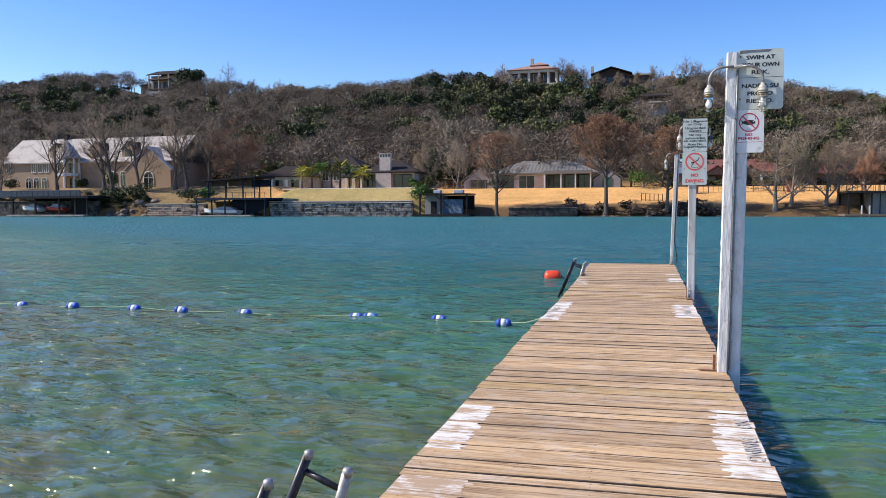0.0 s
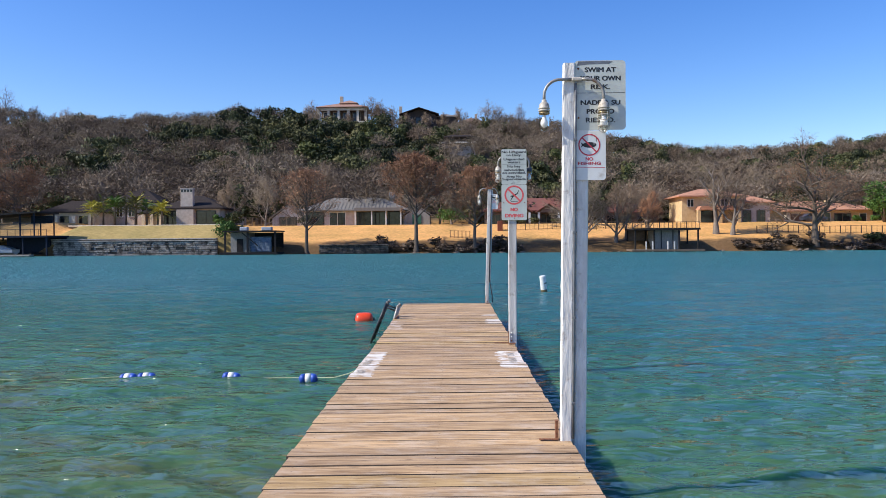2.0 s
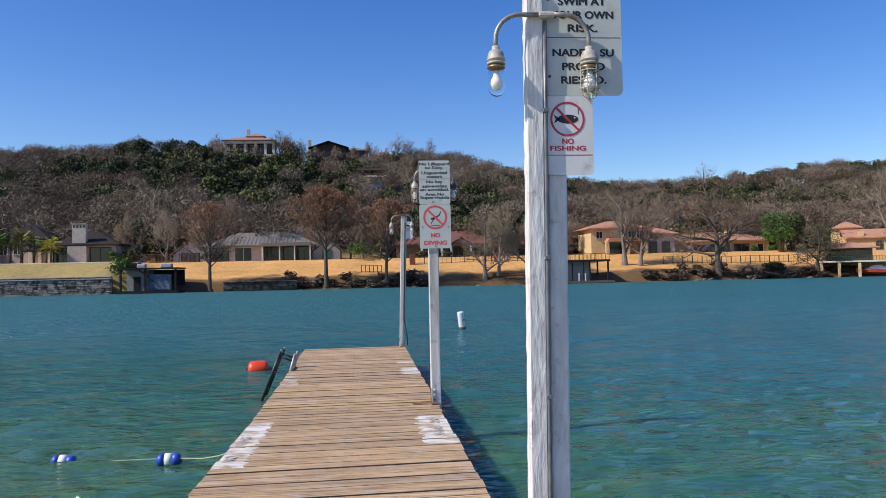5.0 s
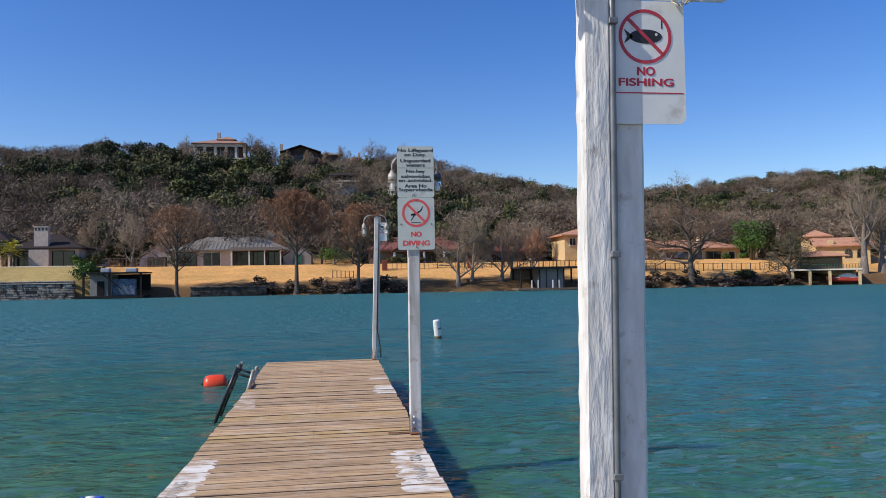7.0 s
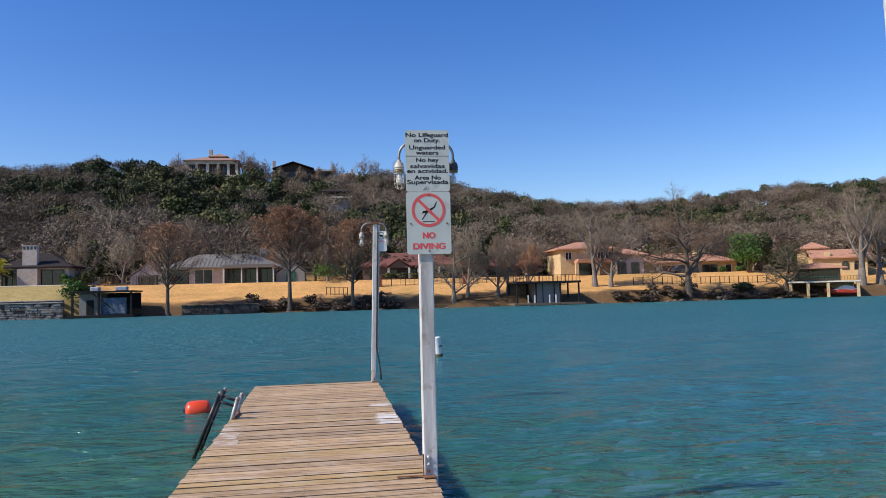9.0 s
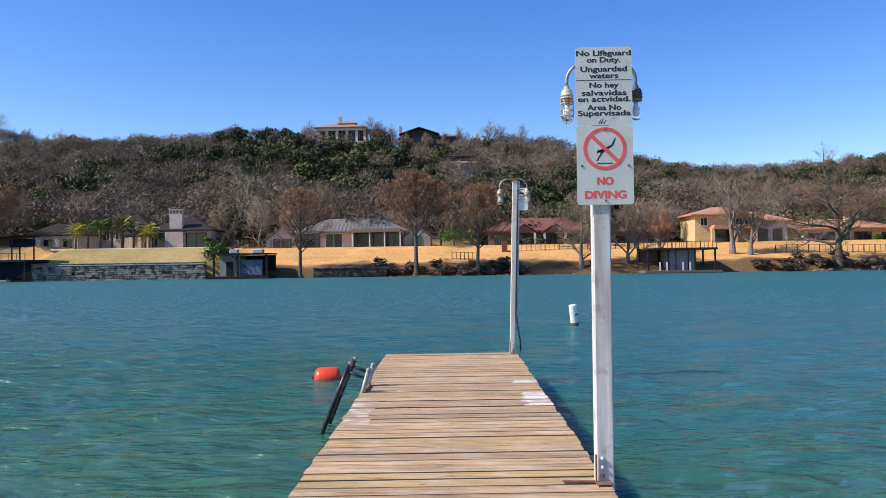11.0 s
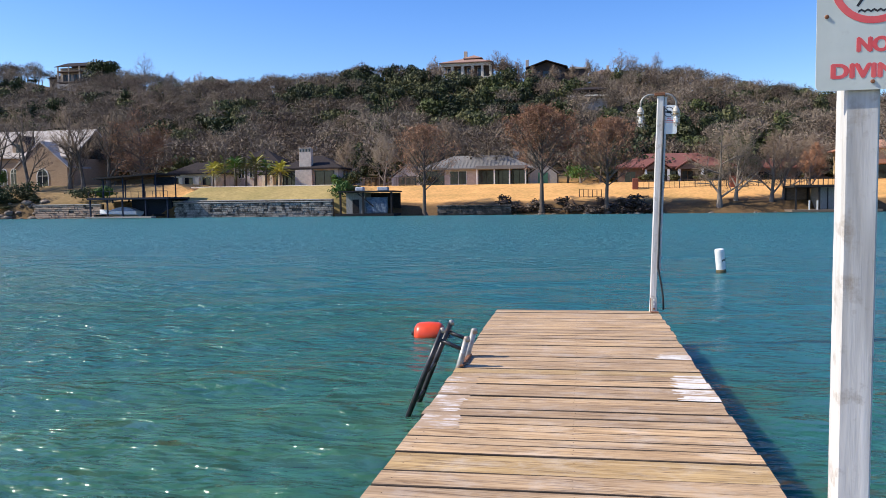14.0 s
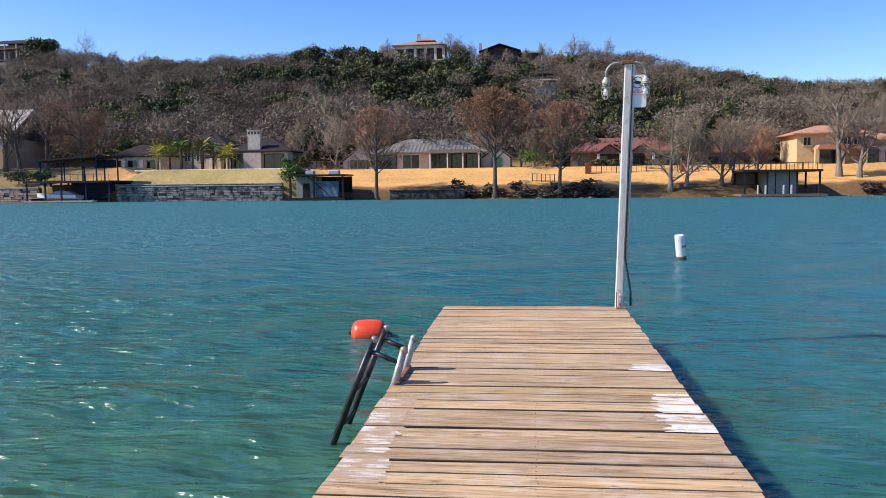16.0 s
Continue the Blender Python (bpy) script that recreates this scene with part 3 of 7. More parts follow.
wfaces = np.stack([idx[:-1, :-1], idx[:-1, 1:], idx[1:, 1:], idx[1:, :-1]], -1).reshape(-1, 4)
water = numpy_mesh("water", np.stack([WX, WY, WZ], -1).reshape(-1, 3), wfaces, None, "water")
water.data.polygons.foreach_set("use_smooth", [True] * len(water.data.polygons))
tagged(water, "wind-rippled teal lake water, greener over the shallows and painted lighter to the left", "water", kind="structure")


# ---- the dock ----
def mid_x(y):
    return 0.115 - 0.0123 * y


HALF = 1.122
dock = thing("dock", 0, 0, 0, "long weathered plank dock with worn white paint patches over the lake", "dock")
prng = random.Random(4)
EDGES = [-10.2]
while EDGES[-1] < -0.1:
    EDGES.append(EDGES[-1] + prng.choice((0.19, 0.235, 0.24, 0.28)))
EDGES[-1] = 0.16
EDGES += [0.44, 0.57, 0.81, 1.10, 1.34, 1.63, 1.96, 2.12, 2.33, 2.54, 2.74, 3.02, 3.25, 3.50, 3.72, 3.94, 4.23, 4.56, 4.75, 4.95, 5.12, 5.34, 5.54, 5.73, 5.89, 6.13, 6.33, 6.53, 6.75, 6.93, 7.15, 7.42, 7.70]
EDGES += [7.88, 8.06, 8.25, 8.45, 8.75, 8.99, 9.17, 9.34, 9.52, 9.70, 9.88, 10.05, 10.24, 10.43, 10.63, 10.87, 11.20, 11.38, 11.53, 11.70, 11.86, 12.03, 12.23, 12.44, 12.62, 12.81, 13.02, 13.23, 13.43, 13.63, 13.78, 14.00]
EDGES += [14.20, 14.39, 14.58, 14.81, 15.01, 15.21, 15.43, 15.58, 15.80, 16.02, 16.25, 16.48, 16.70, 16.90, 17.22, 17.40, 17.52]
YELLOW = ((2.74, 3.02), (9.70, 10.05), (10.87, 11.20), (13.43, 13.63))
nails = bmesh.new()
PLANKS = []
for y0, y1 in zip(EDGES, EDGES[1:]):
    yc = (y0 + y1) / 2
    gap = prng.choice((0.007, 0.010, 0.012, 0.015, 0.022)) + (0.012 if y1 in (0.44, 4.56, 12.23, 13.78, 15.43) else 0)
    xl = mid_x(yc) - HALF + prng.uniform(-0.012, 0.010) + float(np.interp(yc, (6.5, 9.0, 13.0, 17.0), (0, 0.05, 0.045, 0.02)))
    xr = mid_x(yc) + HALF + prng.uniform(-0.012, 0.012)
    skew, lift = 0.085 + prng.uniform(-0.012, 0.012), prng.uniform(-0.004, 0.004)
    bm = bmesh.new()
    rings = []
    for i in range(5):
        u = i / 4
        x = xl + (xr - xl) * u
        ya = y0 + gap / 2 + skew * (u - 0.5) + prng.uniform(-0.004, 0.004)
        yb = y1 - gap / 2 + skew * (u - 0.5) + prng.uniform(-0.004, 0.004)
        c = prng.choice((0.003, 0.004, 0.006))
        zt = lift
        prof = [(ya, -0.045), (ya, zt - c), (ya + c, zt), (yb - c, zt), (yb, zt - c), (yb, -0.045)]
        rings.append([bm.verts.new((x - (xl + xr) / 2, y - yc, z)) for y, z in prof])
    for a, b in zip(rings, rings[1:]):
        for k in range(6):
            f = bm.faces.new((a[k], b[k], b[(k + 1) % 6], a[(k + 1) % 6]))
            # sides, chamfers and underside take the dark edge colour, so gaps read dark
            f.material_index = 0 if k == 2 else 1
    bm.faces.new(rings[0])
    bm.faces.new(rings[-1][::-1])
    bmesh.ops.recalc_face_normals(bm, faces=bm.faces)
    yellow = any(a - 0.02 <= y0 and y1 <= b + 0.02 for a, b in YELLOW)
    p = part("plank", bm, "plank_new" if yellow else "plank", dock, "newer yellowish plank" if yellow else "")
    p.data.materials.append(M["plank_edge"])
    p.location = ((xl + xr) / 2, yc, 0)
    PLANKS.append((y0 + gap / 2, y1 - gap / 2, xl, xr, lift))
    for nxp in (xl + 0.09, mid_x(yc) + 0.02, xr - 0.09):
        for f in (0.28, 0.72):
            px, py = nxp + prng.uniform(-0.012, 0.012), y0 + (y1 - y0) * f
            turned(nails, [(0.0034, lift), (0.0034, lift + 0.0015)], 6, Matrix.Translation((px, py, 0)))
tagged(part("nails", nails, "nail", dock), kind="stuff")
# frame under the boards: three stringers, cross beams and piles
for off in (-0.98, 0.0, 0.98):
    bm = bmesh.new()
    a, b = mid_x(-10.1) + off, mid_x(17.45) + off
    for q in (((a - 0.045, -10.1), (a + 0.045, -10.1)), ((b - 0.045, 17.46), (b + 0.045, 17.46))):
        for x, y in q:
            bm.verts.new((x, y, -0.05)), bm.verts.new((x, y, -0.26))
    bmesh.ops.convex_hull(bm, input=bm.verts)
    part("stringer", bm, "beam", dock)
for y in (-8, -4, 0, 4.05, 7, 9.95, 13.8, 17.3):
    part("cross_beam", boxed(mid_x(y) - 1.06, mid_x(y) + 1.06, y - 0.07, y + 0.07, -0.42, -0.262, 0.01), "beam", dock)
    for off in (-0.9, 0.9):
        bm = turned(bmesh.new(), [(0.11, -2.7), (0.105, -1), (0.10, -0.43)], 12, Matrix.Translation((mid_x(y) + off, y, 0)))
        part("pile", bm, "beam", dock, smooth=False)
part("end_board", boxed(mid_x(17.5) - 1.12, mid_x(17.5) + 1.12, 17.5, 17.54, -0.27, -0.048, 0.006), "beam", dock)


def paint_patch(x0, x1, y0, y1, mat, seed):
    """Worn paint, laid board by board in ragged strips."""
    r = random.Random(seed)
    for a, b, xl, xr, lift in PLANKS:
        ya, yb = max(a + 0.006, y0), min(b - 0.006, y1)
        if yb - ya < 0.03:
            continue
        n = max(2, round((yb - ya) / 0.03))
        left, right = [], []
        for i in range(n + 1):
            y = ya + (yb - ya) * i / n
            xa, xb = max(x0 + r.uniform(-0.05, 0.04), xl + 0.004), min(x1 + r.uniform(-0.028, 0.028), xr - 0.004)
            for dy in (-0.004, 0.004):
                left.append((xa + r.uniform(0, 0.01) * (xa > xl + 0.01), min(max(y + dy, ya), yb)))
                right.append((xb - r.uniform(0, 0.01) * (xb < xr - 0.01), min(max(y + dy, ya), yb)))
        bm = bmesh.new()
        lv = [bm.verts.new((x, y, lift + 0.0014)) for x, y in left]
        rv = [bm.verts.new((x, y, lift + 0.0014)) for x, y in right]
        for i in range(len(lv) - 1):
            bm.faces.new((lv[i], rv[i], rv[i + 1], lv[i + 1]))
        part("paint_patch", bm, mat, dock, "worn white paint")


paint_patch(0.93, 1.3, 0.86, 2.42, "deck_paint", 1)
paint_patch(0.80, 1.3, 7.5, 8.96, "deck_paint", 2)
paint_patch(0.76, 1.3, 14.2, 14.44, "deck_paint", 3)
paint_patch(0.79, 1.3, 12.6, 13.52, "deck_paint", 4)
paint_patch(-1.3, -0.76, 0.95, 2.12, "deck_paint", 5)
paint_patch(-1.3, -0.55, 0.10, 0.42, "deck_paint_thin", 9)
paint_patch(-1.3, -0.81, 6.85, 8.92, "deck_paint", 6)
paint_patch(-1.3, -0.86, 12.1, 13.2, "deck_paint_thin", 7)
paint_patch(-1.3, -0.80, 11.65, 12.05, "deck_paint_thin", 8)
# stencilled words worn nearly away on the paint, to be read by someone facing the edge
def deck_words(text, x, y, size, side):
    cu = bpy.data.curves.new("stencil", 'FONT')
    cu.body, cu.size, cu.align_x, cu.extrude, cu.offset = text, size, 'CENTER', 0.0006, 0.002
    tmp = bpy.data.objects.new("stencil", cu)
    scene.collection.objects.link(tmp)
    me = bpy.data.meshes.new_from_object(tmp.evaluated_get(bpy.context.evaluated_depsgraph_get()))
    bpy.data.objects.remove(tmp)
    me.transform(Matrix.Translation((x, y, 0.0068)) @ Matrix.Rotation(radians(-90 * side), 4, 'Z'))
    me.materials.clear()
    link_mesh("stencil", me, "ink_worn", dock, "worn grey stencilled words")


deck_words("NO", 1.08, 2.05, 0.15, 1), deck_words("DIVING", 1.08, 1.45, 0.15, 1)
deck_words("NO", 0.93, 8.62, 0.15, 1), deck_words("DIVING", 0.93, 8.05, 0.15, 1)
deck_words("NO", -0.93, 7.2, 0.15, -1), deck_words("DIVING", -0.93, 7.9, 0.15, -1)


# ---- lamp posts and signs ----
def lamp(parent, x, y, z, out, caged=True, cap="lamp_white"):
    """A jelly-jar lamp on a bent arm: (x, y, z) is the arm's root, out the side it reaches to."""
    pts = []
    reach, drop = abs(out), 0.13
    sgn = 1 if out > 0 else -1
    pts.append((x, y, z))
    for k in range(9):
        a = radians(90 - 90 * k / 8)
        pts.append((x + sgn * (reach - drop + drop * math.cos(a)), y, z - drop + drop * math.sin(a)))
    lx = x + sgn * reach
    zb = z - drop - 0.055
    pts.append((lx, y, zb))
    arm = part("lamp_arm", tube(bmesh.new(), pts, 0.0125, 10), "pipe_grey" if cap == "lamp_white" else "conduit", parent, smooth=True)
    m = Matrix.Translation((lx, y, zb))
    head = part("lamp_head", turned(bmesh.new(), [(0.016, 0.022), (0.02, 0.02), (0.02, 0.004), (0.034, -0.006), (0.042, -0.024), (0.043, -0.042), (0.047, -0.045), (0.047, -0.052), (0.040, -0.054), (0.040, -0.060), (0.047, -0.062), (0.047, -0.071), (0.041, -0.074)], 24, m), cap, arm, "domed lamp cap", True)
    part("lamp_collar", turned(bmesh.new(), [(0.040, -0.0745), (0.040, -0.081), (0.0455, -0.083), (0.0455, -0.091), (0.040, -0.094)], 24, m), "brass", arm, smooth=True)
    glass = part("lamp_jar", turned(bmesh.new(), [(0.039, -0.0945), (0.0405, -0.12), (0.0405, -0.19), (0.036, -0.214), (0.024, -0.229), (0.008, -0.234)], 24, m), "lamp_glass", arm, "clear glass jar", True)
    glass.visible_shadow = False
    part("bulb", turned(bmesh.new(), [(0.014, -0.104), (0.016, -0.125), (0.03, -0.155), (0.031, -0.175), (0.02, -0.198), (0.006, -0.203)], 18, m), "bulb", arm, "white bulb", True)
    if caged:
        for zr in (-0.105, -0.15, -0.195):
            bm = bmesh.new()
            ring = [(lx + 0.046 * math.cos(radians(a)), y + 0.046 * math.sin(radians(a)), zb + zr) for a in range(0, 361, 20)]
            part("cage_ring", tube(bm, ring, 0.0035, 6, False), cap, arm)
        for a in range(0, 360, 60):
            ca, sa = math.cos(radians(a)), math.sin(radians(a))
            w = [(lx + r * ca, y + r * sa, zb + zz) for r, zz in ((0.046, -0.08), (0.047, -0.19), (0.037, -0.23), (0.010, -0.248))]
            part("cage_wire", tube(bmesh.new(), w, 0.003, 6), cap, arm)
    return arm


def chipped_post(x0, x1, y0, y1, z0, z1, lean, seed, rough=0.004):
    """A painted timber with uneven edges."""
    r = random.Random(seed)
    bm = bmesh.new()
    rings = []
    n = 70
    c = 0.008
    for i in range(n + 1):
        z = z0 + (z1 - z0) * i / n
        dx = lean * z
        a, b, cc, d = x0 + dx, x1 + dx, y0, y1
        j = [r.uniform(-rough, rough) for _ in range(8)]
        ring = [(a + c, cc + 0.2 * j[0]), (b - c, cc + 0.2 * j[1]), (b + j[2], cc + c), (b + j[3], d - c), (b - c, d + j[4]), (a + c, d + j[5]), (a + j[6], d - c), (a + j[7], cc + c)]
        rings.append([bm.verts.new((px, py, z)) for px, py in ring])
    for p, q in zip(rings, rings[1:]):
        for k in range(8):
            bm.faces.new((p[k], p[(k + 1) % 8], q[(k + 1) % 8], q[k]))
    bm.faces.new(rings[0][::-1])
    bm.faces.new(rings[-1])
    return bm


def sign_plate(name, x, y, z, w, h, r, face, label, category="sign", group="signs on the dock posts"):
    """A thin metal plate with rounded corners; (x, z) is its lower left corner, y its face."""
    s = thing(name, x, y, z, label, category, group)
    part("plate", prism(bmesh.new(), rounded(w, h, r), 0, 0.003), face, s)
    return s


def prohibition(s, cx, cz, r, ink, width=0.15):
    part("red_ring", ring_band(bmesh.new(), cx, cz, r * (1 - width), r, 0.0), ink, s)
    d = r * (1 - width * 0.6) * math.sqrt(0.5)
    t = r * width * 0.5 * math.sqrt(0.5)
    part("red_slash", prism(bmesh.new(), [(cx - d - t, cz + d - t), (cx + d - t, cz - d - t), (cx + d + t, cz - d + t), (cx - d + t, cz + d + t)], -0.0025, -0.0008), ink, s)


def bolt(s, x, z, mat="rust"):
    part("bolt", turned(bmesh.new(), [(0.008, 0), (0.008, 0.003), (0.005, 0.006)], 8, Matrix.Translation((x, 0.0, z)) @ Matrix.Rotation(radians(90), 4, 'X')), mat, s)


def fish_sign(x, y, z, w, h, text_ink, ring_ink="ink_red"):
    s = sign_plate("no_fishing_sign", x, y, z, w, h, 0.025, "sign", "white metal no-fishing sign with a struck-out black fish")
    cx, cz, r = w / 2, h - w * 0.44, w * 0.335
    body = [(cx + r * 0.62 * math.cos(a) + 0.02 * r, cz + r * 0.26 * math.sin(a)) for a in [2 * math.pi * k / 24 for k in range(24)]]
    part("fish", prism(bmesh.new(), body, -0.0012, 0.0), "ink_black", s, "black fish shape")
    part("fish_tail", prism(bmesh.new(), [(cx - r * 0.44, cz), (cx - r * 0.8, cz + r * 0.27), (cx - r * 0.68, cz), (cx - r * 0.8, cz - r * 0.27)], -0.0012, 0.0), "ink_black", s)
    part("fish_eye", ring_band(bmesh.new(), cx + r * 0.42, cz + r * 0.08, 0.001, r * 0.05, -0.0013, 10, 0.0006), "sign", s)
    part("hook", boxed(cx + 0.62 * r, cx + 0.66 * r, -0.001, 0.0, cz + r * 0.3, cz + r * 0.7), "ink_black", s)
    prohibition(s, cx, cz, r, ring_ink, 0.12)
    lettering("NO", cx, h - w * 0.915, w * 0.145, 0.0, text_ink, s, w * 0.23, w * 0.006)
    lettering("FISHING", cx, h - w * 1.045, w * 0.13, 0.0, text_ink, s, w * 0.70, w * 0.006)
    part("rule", boxed(w * 0.03, w * 0.97, -0.001, 0.0, h - w * 1.14, h - w * 1.125), text_ink, s)
    bolt(s, w * 0.06, 0.04)
    return s


def foot_bracket(post, x, y, side=-1):
    part("foot_plate", boxed(x - 0.055, x + 0.06, y - 0.10, y - 0.012, 0.009, 0.016, 0.002), "rust", post, "rusty foot plate")
    part("bracket", boxed(x - 0.05, x - 0.038, y - 0.022, y - 0.006, 0.016, 0.20, 0.002), "rust", post)
    for zz in (0.05, 0.11, 0.17):
        part("bolt", turned(bmesh.new(), [(0.014, 0), (0.014, 0.008), (0.008, 0.014)], 8, Matrix.Translation((x, y - 0.004, zz)) @ Matrix.Rotation(radians(90), 4, 'X')), "rust" if zz < 0.1 else "white_paint", post)


# the first post: a painted timber in front of a second, wider one, with conduit between them
post = thing("lamp_post", 1.14, 3.94, 0, "peeling white lamp post of two joined timbers with grey conduit", "lamp post", "lamp posts along the dock")
post.matrix_world = Matrix()
LEAN = 0.0136
part("post_front", chipped_post(1.095, 1.187, 3.90, 3.985, -0.9, 3.085, LEAN, 11, 0.0024), "white_paint", post)
part("post_back", chipped_post(1.209, 1.308, 3.932, 4.024, -0.9, 2.98, LEAN, 12, 0.001), "white_paint", post)
part("conduit", tube(bmesh.new(), [(1.194 + LEAN * z, 3.905, z) for z in (0.02, 0.6, 1.2, 1.8, 2.4, 2.92)], 0.011, 10), "conduit", post, "grey metal conduit", True)
for z in (0.3, 1.0, 1.7, 2.45):
    part("conduit_clip", boxed(1.179 + LEAN * z, 1.209 + LEAN * z, 3.888, 3.912, z, z + 0.02, 0.002), "conduit", post)
part("junction_box", boxed(1.195, 1.285, 3.866, 3.90, 2.930, 2.962, 0.010), "lamp_white", post, "weathered lamp junction box")
lamp(post, 1.20, 3.885, 2.947, -0.225, False, "lamp_white")
lamp(post, 1.27, 3.879, 2.947, 0.185, True, "lamp_white")
part("angle_bracket", boxed(1.056, 1.081, 3.93, 3.97, 0.008, 0.16, 0.002), "rust", post, "rusty bracket")
part("foot_plate", boxed(0.92, 1.080, 3.90, 3.94, 0.008, 0.014, 0.002), "rust", post, "rusty foot plate")
tagged(post)

s = sign_plate("swim_sign", 1.228, 3.923, 2.541, 0.414, 0.565, 0.03, "sign_grey", "weathered pale sign warning swimmers in English and Spanish")
for text, zz, wide in (("SWIM AT", 0.472, 0.255), ("YOUR OWN", 0.402, 0.33), ("RISK.", 0.333, 0.158), ("NADE A SU", 0.205, 0.324), ("PROPIO", 0.133, 0.226), ("RIESGO.", 0.063, 0.24)):
    lettering(text, 0.209, zz, 0.053, 0.0, "ink_black", s, wide, 0.0026)
part("rule", boxed(0.008, 0.406, -0.0008, 0.0, 0.300, 0.303), "ink_black", s)
part("peeled_patch", prism(bmesh.new(), [(0.02, 0.525), (0.12, 0.535), (0.28, 0.537), (0.31, 0.555), (0.27, 0.561), (0.03, 0.559)], -0.001, 0.0), "conduit", s, "grey peeled strip")
bolt(s, 0.03, 0.10), bolt(s, 0.03, 0.50)
fish_sign(1.210, 3.920, 2.132, 0.268, 0.405, "ink_red")

# the second post
post = thing("lamp_post", 0, 0, 0, "tall white-painted timber lamp post bolted to the dock edge", "lamp post", "lamp posts along the dock")
part("post_shaft", chipped_post(1.04, 1.165, 9.76, 9.87, -0.9, 2.95, 0.003, 13, 0.0007), "white_worn", post)
lamp(post, 1.09, 9.86, 2.985, -0.20, True, "lamp_white")
lamp(post, 1.12, 9.86, 2.985, 0.265, False, "lamp_dark")
part("junction_box", boxed(1.05, 1.16, 9.82, 9.89, 2.955, 3.005, 0.008), "lamp_white", post)
foot_bracket(post, 1.08, 9.76)
part("foot_strap", boxed(0.80, 1.03, 9.74, 9.775, 0.009, 0.016, 0.002), "rust", post, "rusty strap")
s = sign_plate("lifeguard_sign", 0.938, 9.745, 2.515, 0.395, 0.555, 0.022, "sign_grey", "pale grey sign saying no lifeguard is on duty")
for text, zz, wide in (("No Lifeguard", 0.494, 0.385), ("on Duty.", 0.446, 0.237), ("Unguarded", 0.381, 0.327), ("waters", 0.334, 0.205), ("No hey", 0.267, 0.205), ("salvavidas", 0.212, 0.315), ("en actvidad.", 0.168, 0.37), ("Area No", 0.108, 0.24), ("Supervisada", 0.068, 0.372)):
    lettering(text, 0.1975, zz, 0.053, 0.0, "ink_black", s, wide, 0.0021)
part("rule", boxed(0.004, 0.391, -0.0008, 0.0, 0.318, 0.322), "ink_black", s)
for k, (a, b) in enumerate(((0.165, 0.035), (0.182, 0.045), (0.200, 0.028))):
    part("logo_bar", prism(bmesh.new(), [(a - 0.012, 0.012), (a - 0.002, 0.012), (a + 0.012, 0.012 + b)], -0.0008, 0.0), "ink_black", s)
bolt(s, 0.1975, 0.525)
s = sign_plate("no_diving_sign", 0.936, 9.742, 1.953, 0.397, 0.558, 0.022, "sign_grey", "pale grey metal no-diving sign with a red ring")
cx, cz, r = 0.1985, 0.395, 0.152
prohibition(s, cx, cz, r, "ink_pink", 0.17)
diver = [(-0.062, -0.085), (-0.030, -0.030), (-0.055, -0.018), (-0.058, -0.034), (-0.050, -0.006), (-0.022, -0.012), (0.010, 0.012), (0.045, 0.028), (0.072, 0.078), (0.078, 0.074), (0.058, 0.020), (0.018, -0.006), (-0.016, -0.032), (-0.054, -0.088)]
part("diver_mark", prism(bmesh.new(), [(cx + a, cz + b) for a, b in diver], -0.0007, 0.0), "ink_black", s, "black diving pictogram")
wave = [(cx - 0.055 + 0.011 * k, cz - 0.100 + (0.004 if k % 2 else -0.003)) for k in range(11)]
part("wave_mark", prism(bmesh.new(), wave + [(a, b - 0.008) for a, b in wave[::-1]], -0.0007, 0.0), "ink_black", s)
lettering("NO", cx, 0.142, 0.074, 0.0, "ink_pink", s, 0.117, 0.005)
lettering("DIVING", cx, 0.046, 0.074, 0.0, "ink_pink", s, 0.294, 0.005)
for px, pz in ((0.1985, 0.53), (0.1985, 0.03), (0.035, 0.275), (0.362, 0.275)):
    bolt(s, px, pz)

# the third post, at the dock's end
post = thing("lamp_post", 0, 0, 0, "slim white-painted lamp post with black cable at the dock's end", "lamp post", "lamp posts along the dock")
L3 = 0.031
part("post_shaft", chipped_post(0.905, 0.99, 17.42, 17.51, -0.9, 2.95, L3, 14, 0.0007), "white_worn", post)
part("post_side", chipped_post(0.995, 1.035, 17.44, 17.50, 0.55, 2.93, L3, 15, 0.0007), "white_worn", post)
part("cable", tube(bmesh.new(), [(0.993 + L3 * z, 17.415, z) for z in (2.8, 2.0, 1.2, 0.62)] + [(1.05, 17.42, 0.42), (1.085, 17.43, 0.2), (1.09, 17.44, 0.03)], 0.013, 8), "black_cable", post, "loose black cable", True)
part("junction_box", boxed(0.955, 1.095, 17.40, 17.52, 2.945, 2.985, 0.006), "rust", post, "rusty lamp junction box")
lamp(post, 1.00, 17.45, 2.965, -0.225, True, "lamp_white")
lamp(post, 1.05, 17.44, 2.965, 0.19, True, "lamp_white")
part("gusset", boxed(0.93, 1.0, 17.405, 17.42, 0.01, 0.20, 0.003), "white_worn", post)
foot_bracket(post, 0.96, 17.40)
fish_sign(1.045, 17.432, 2.43, 0.205, 0.385, "ink_pink", "ink_black")


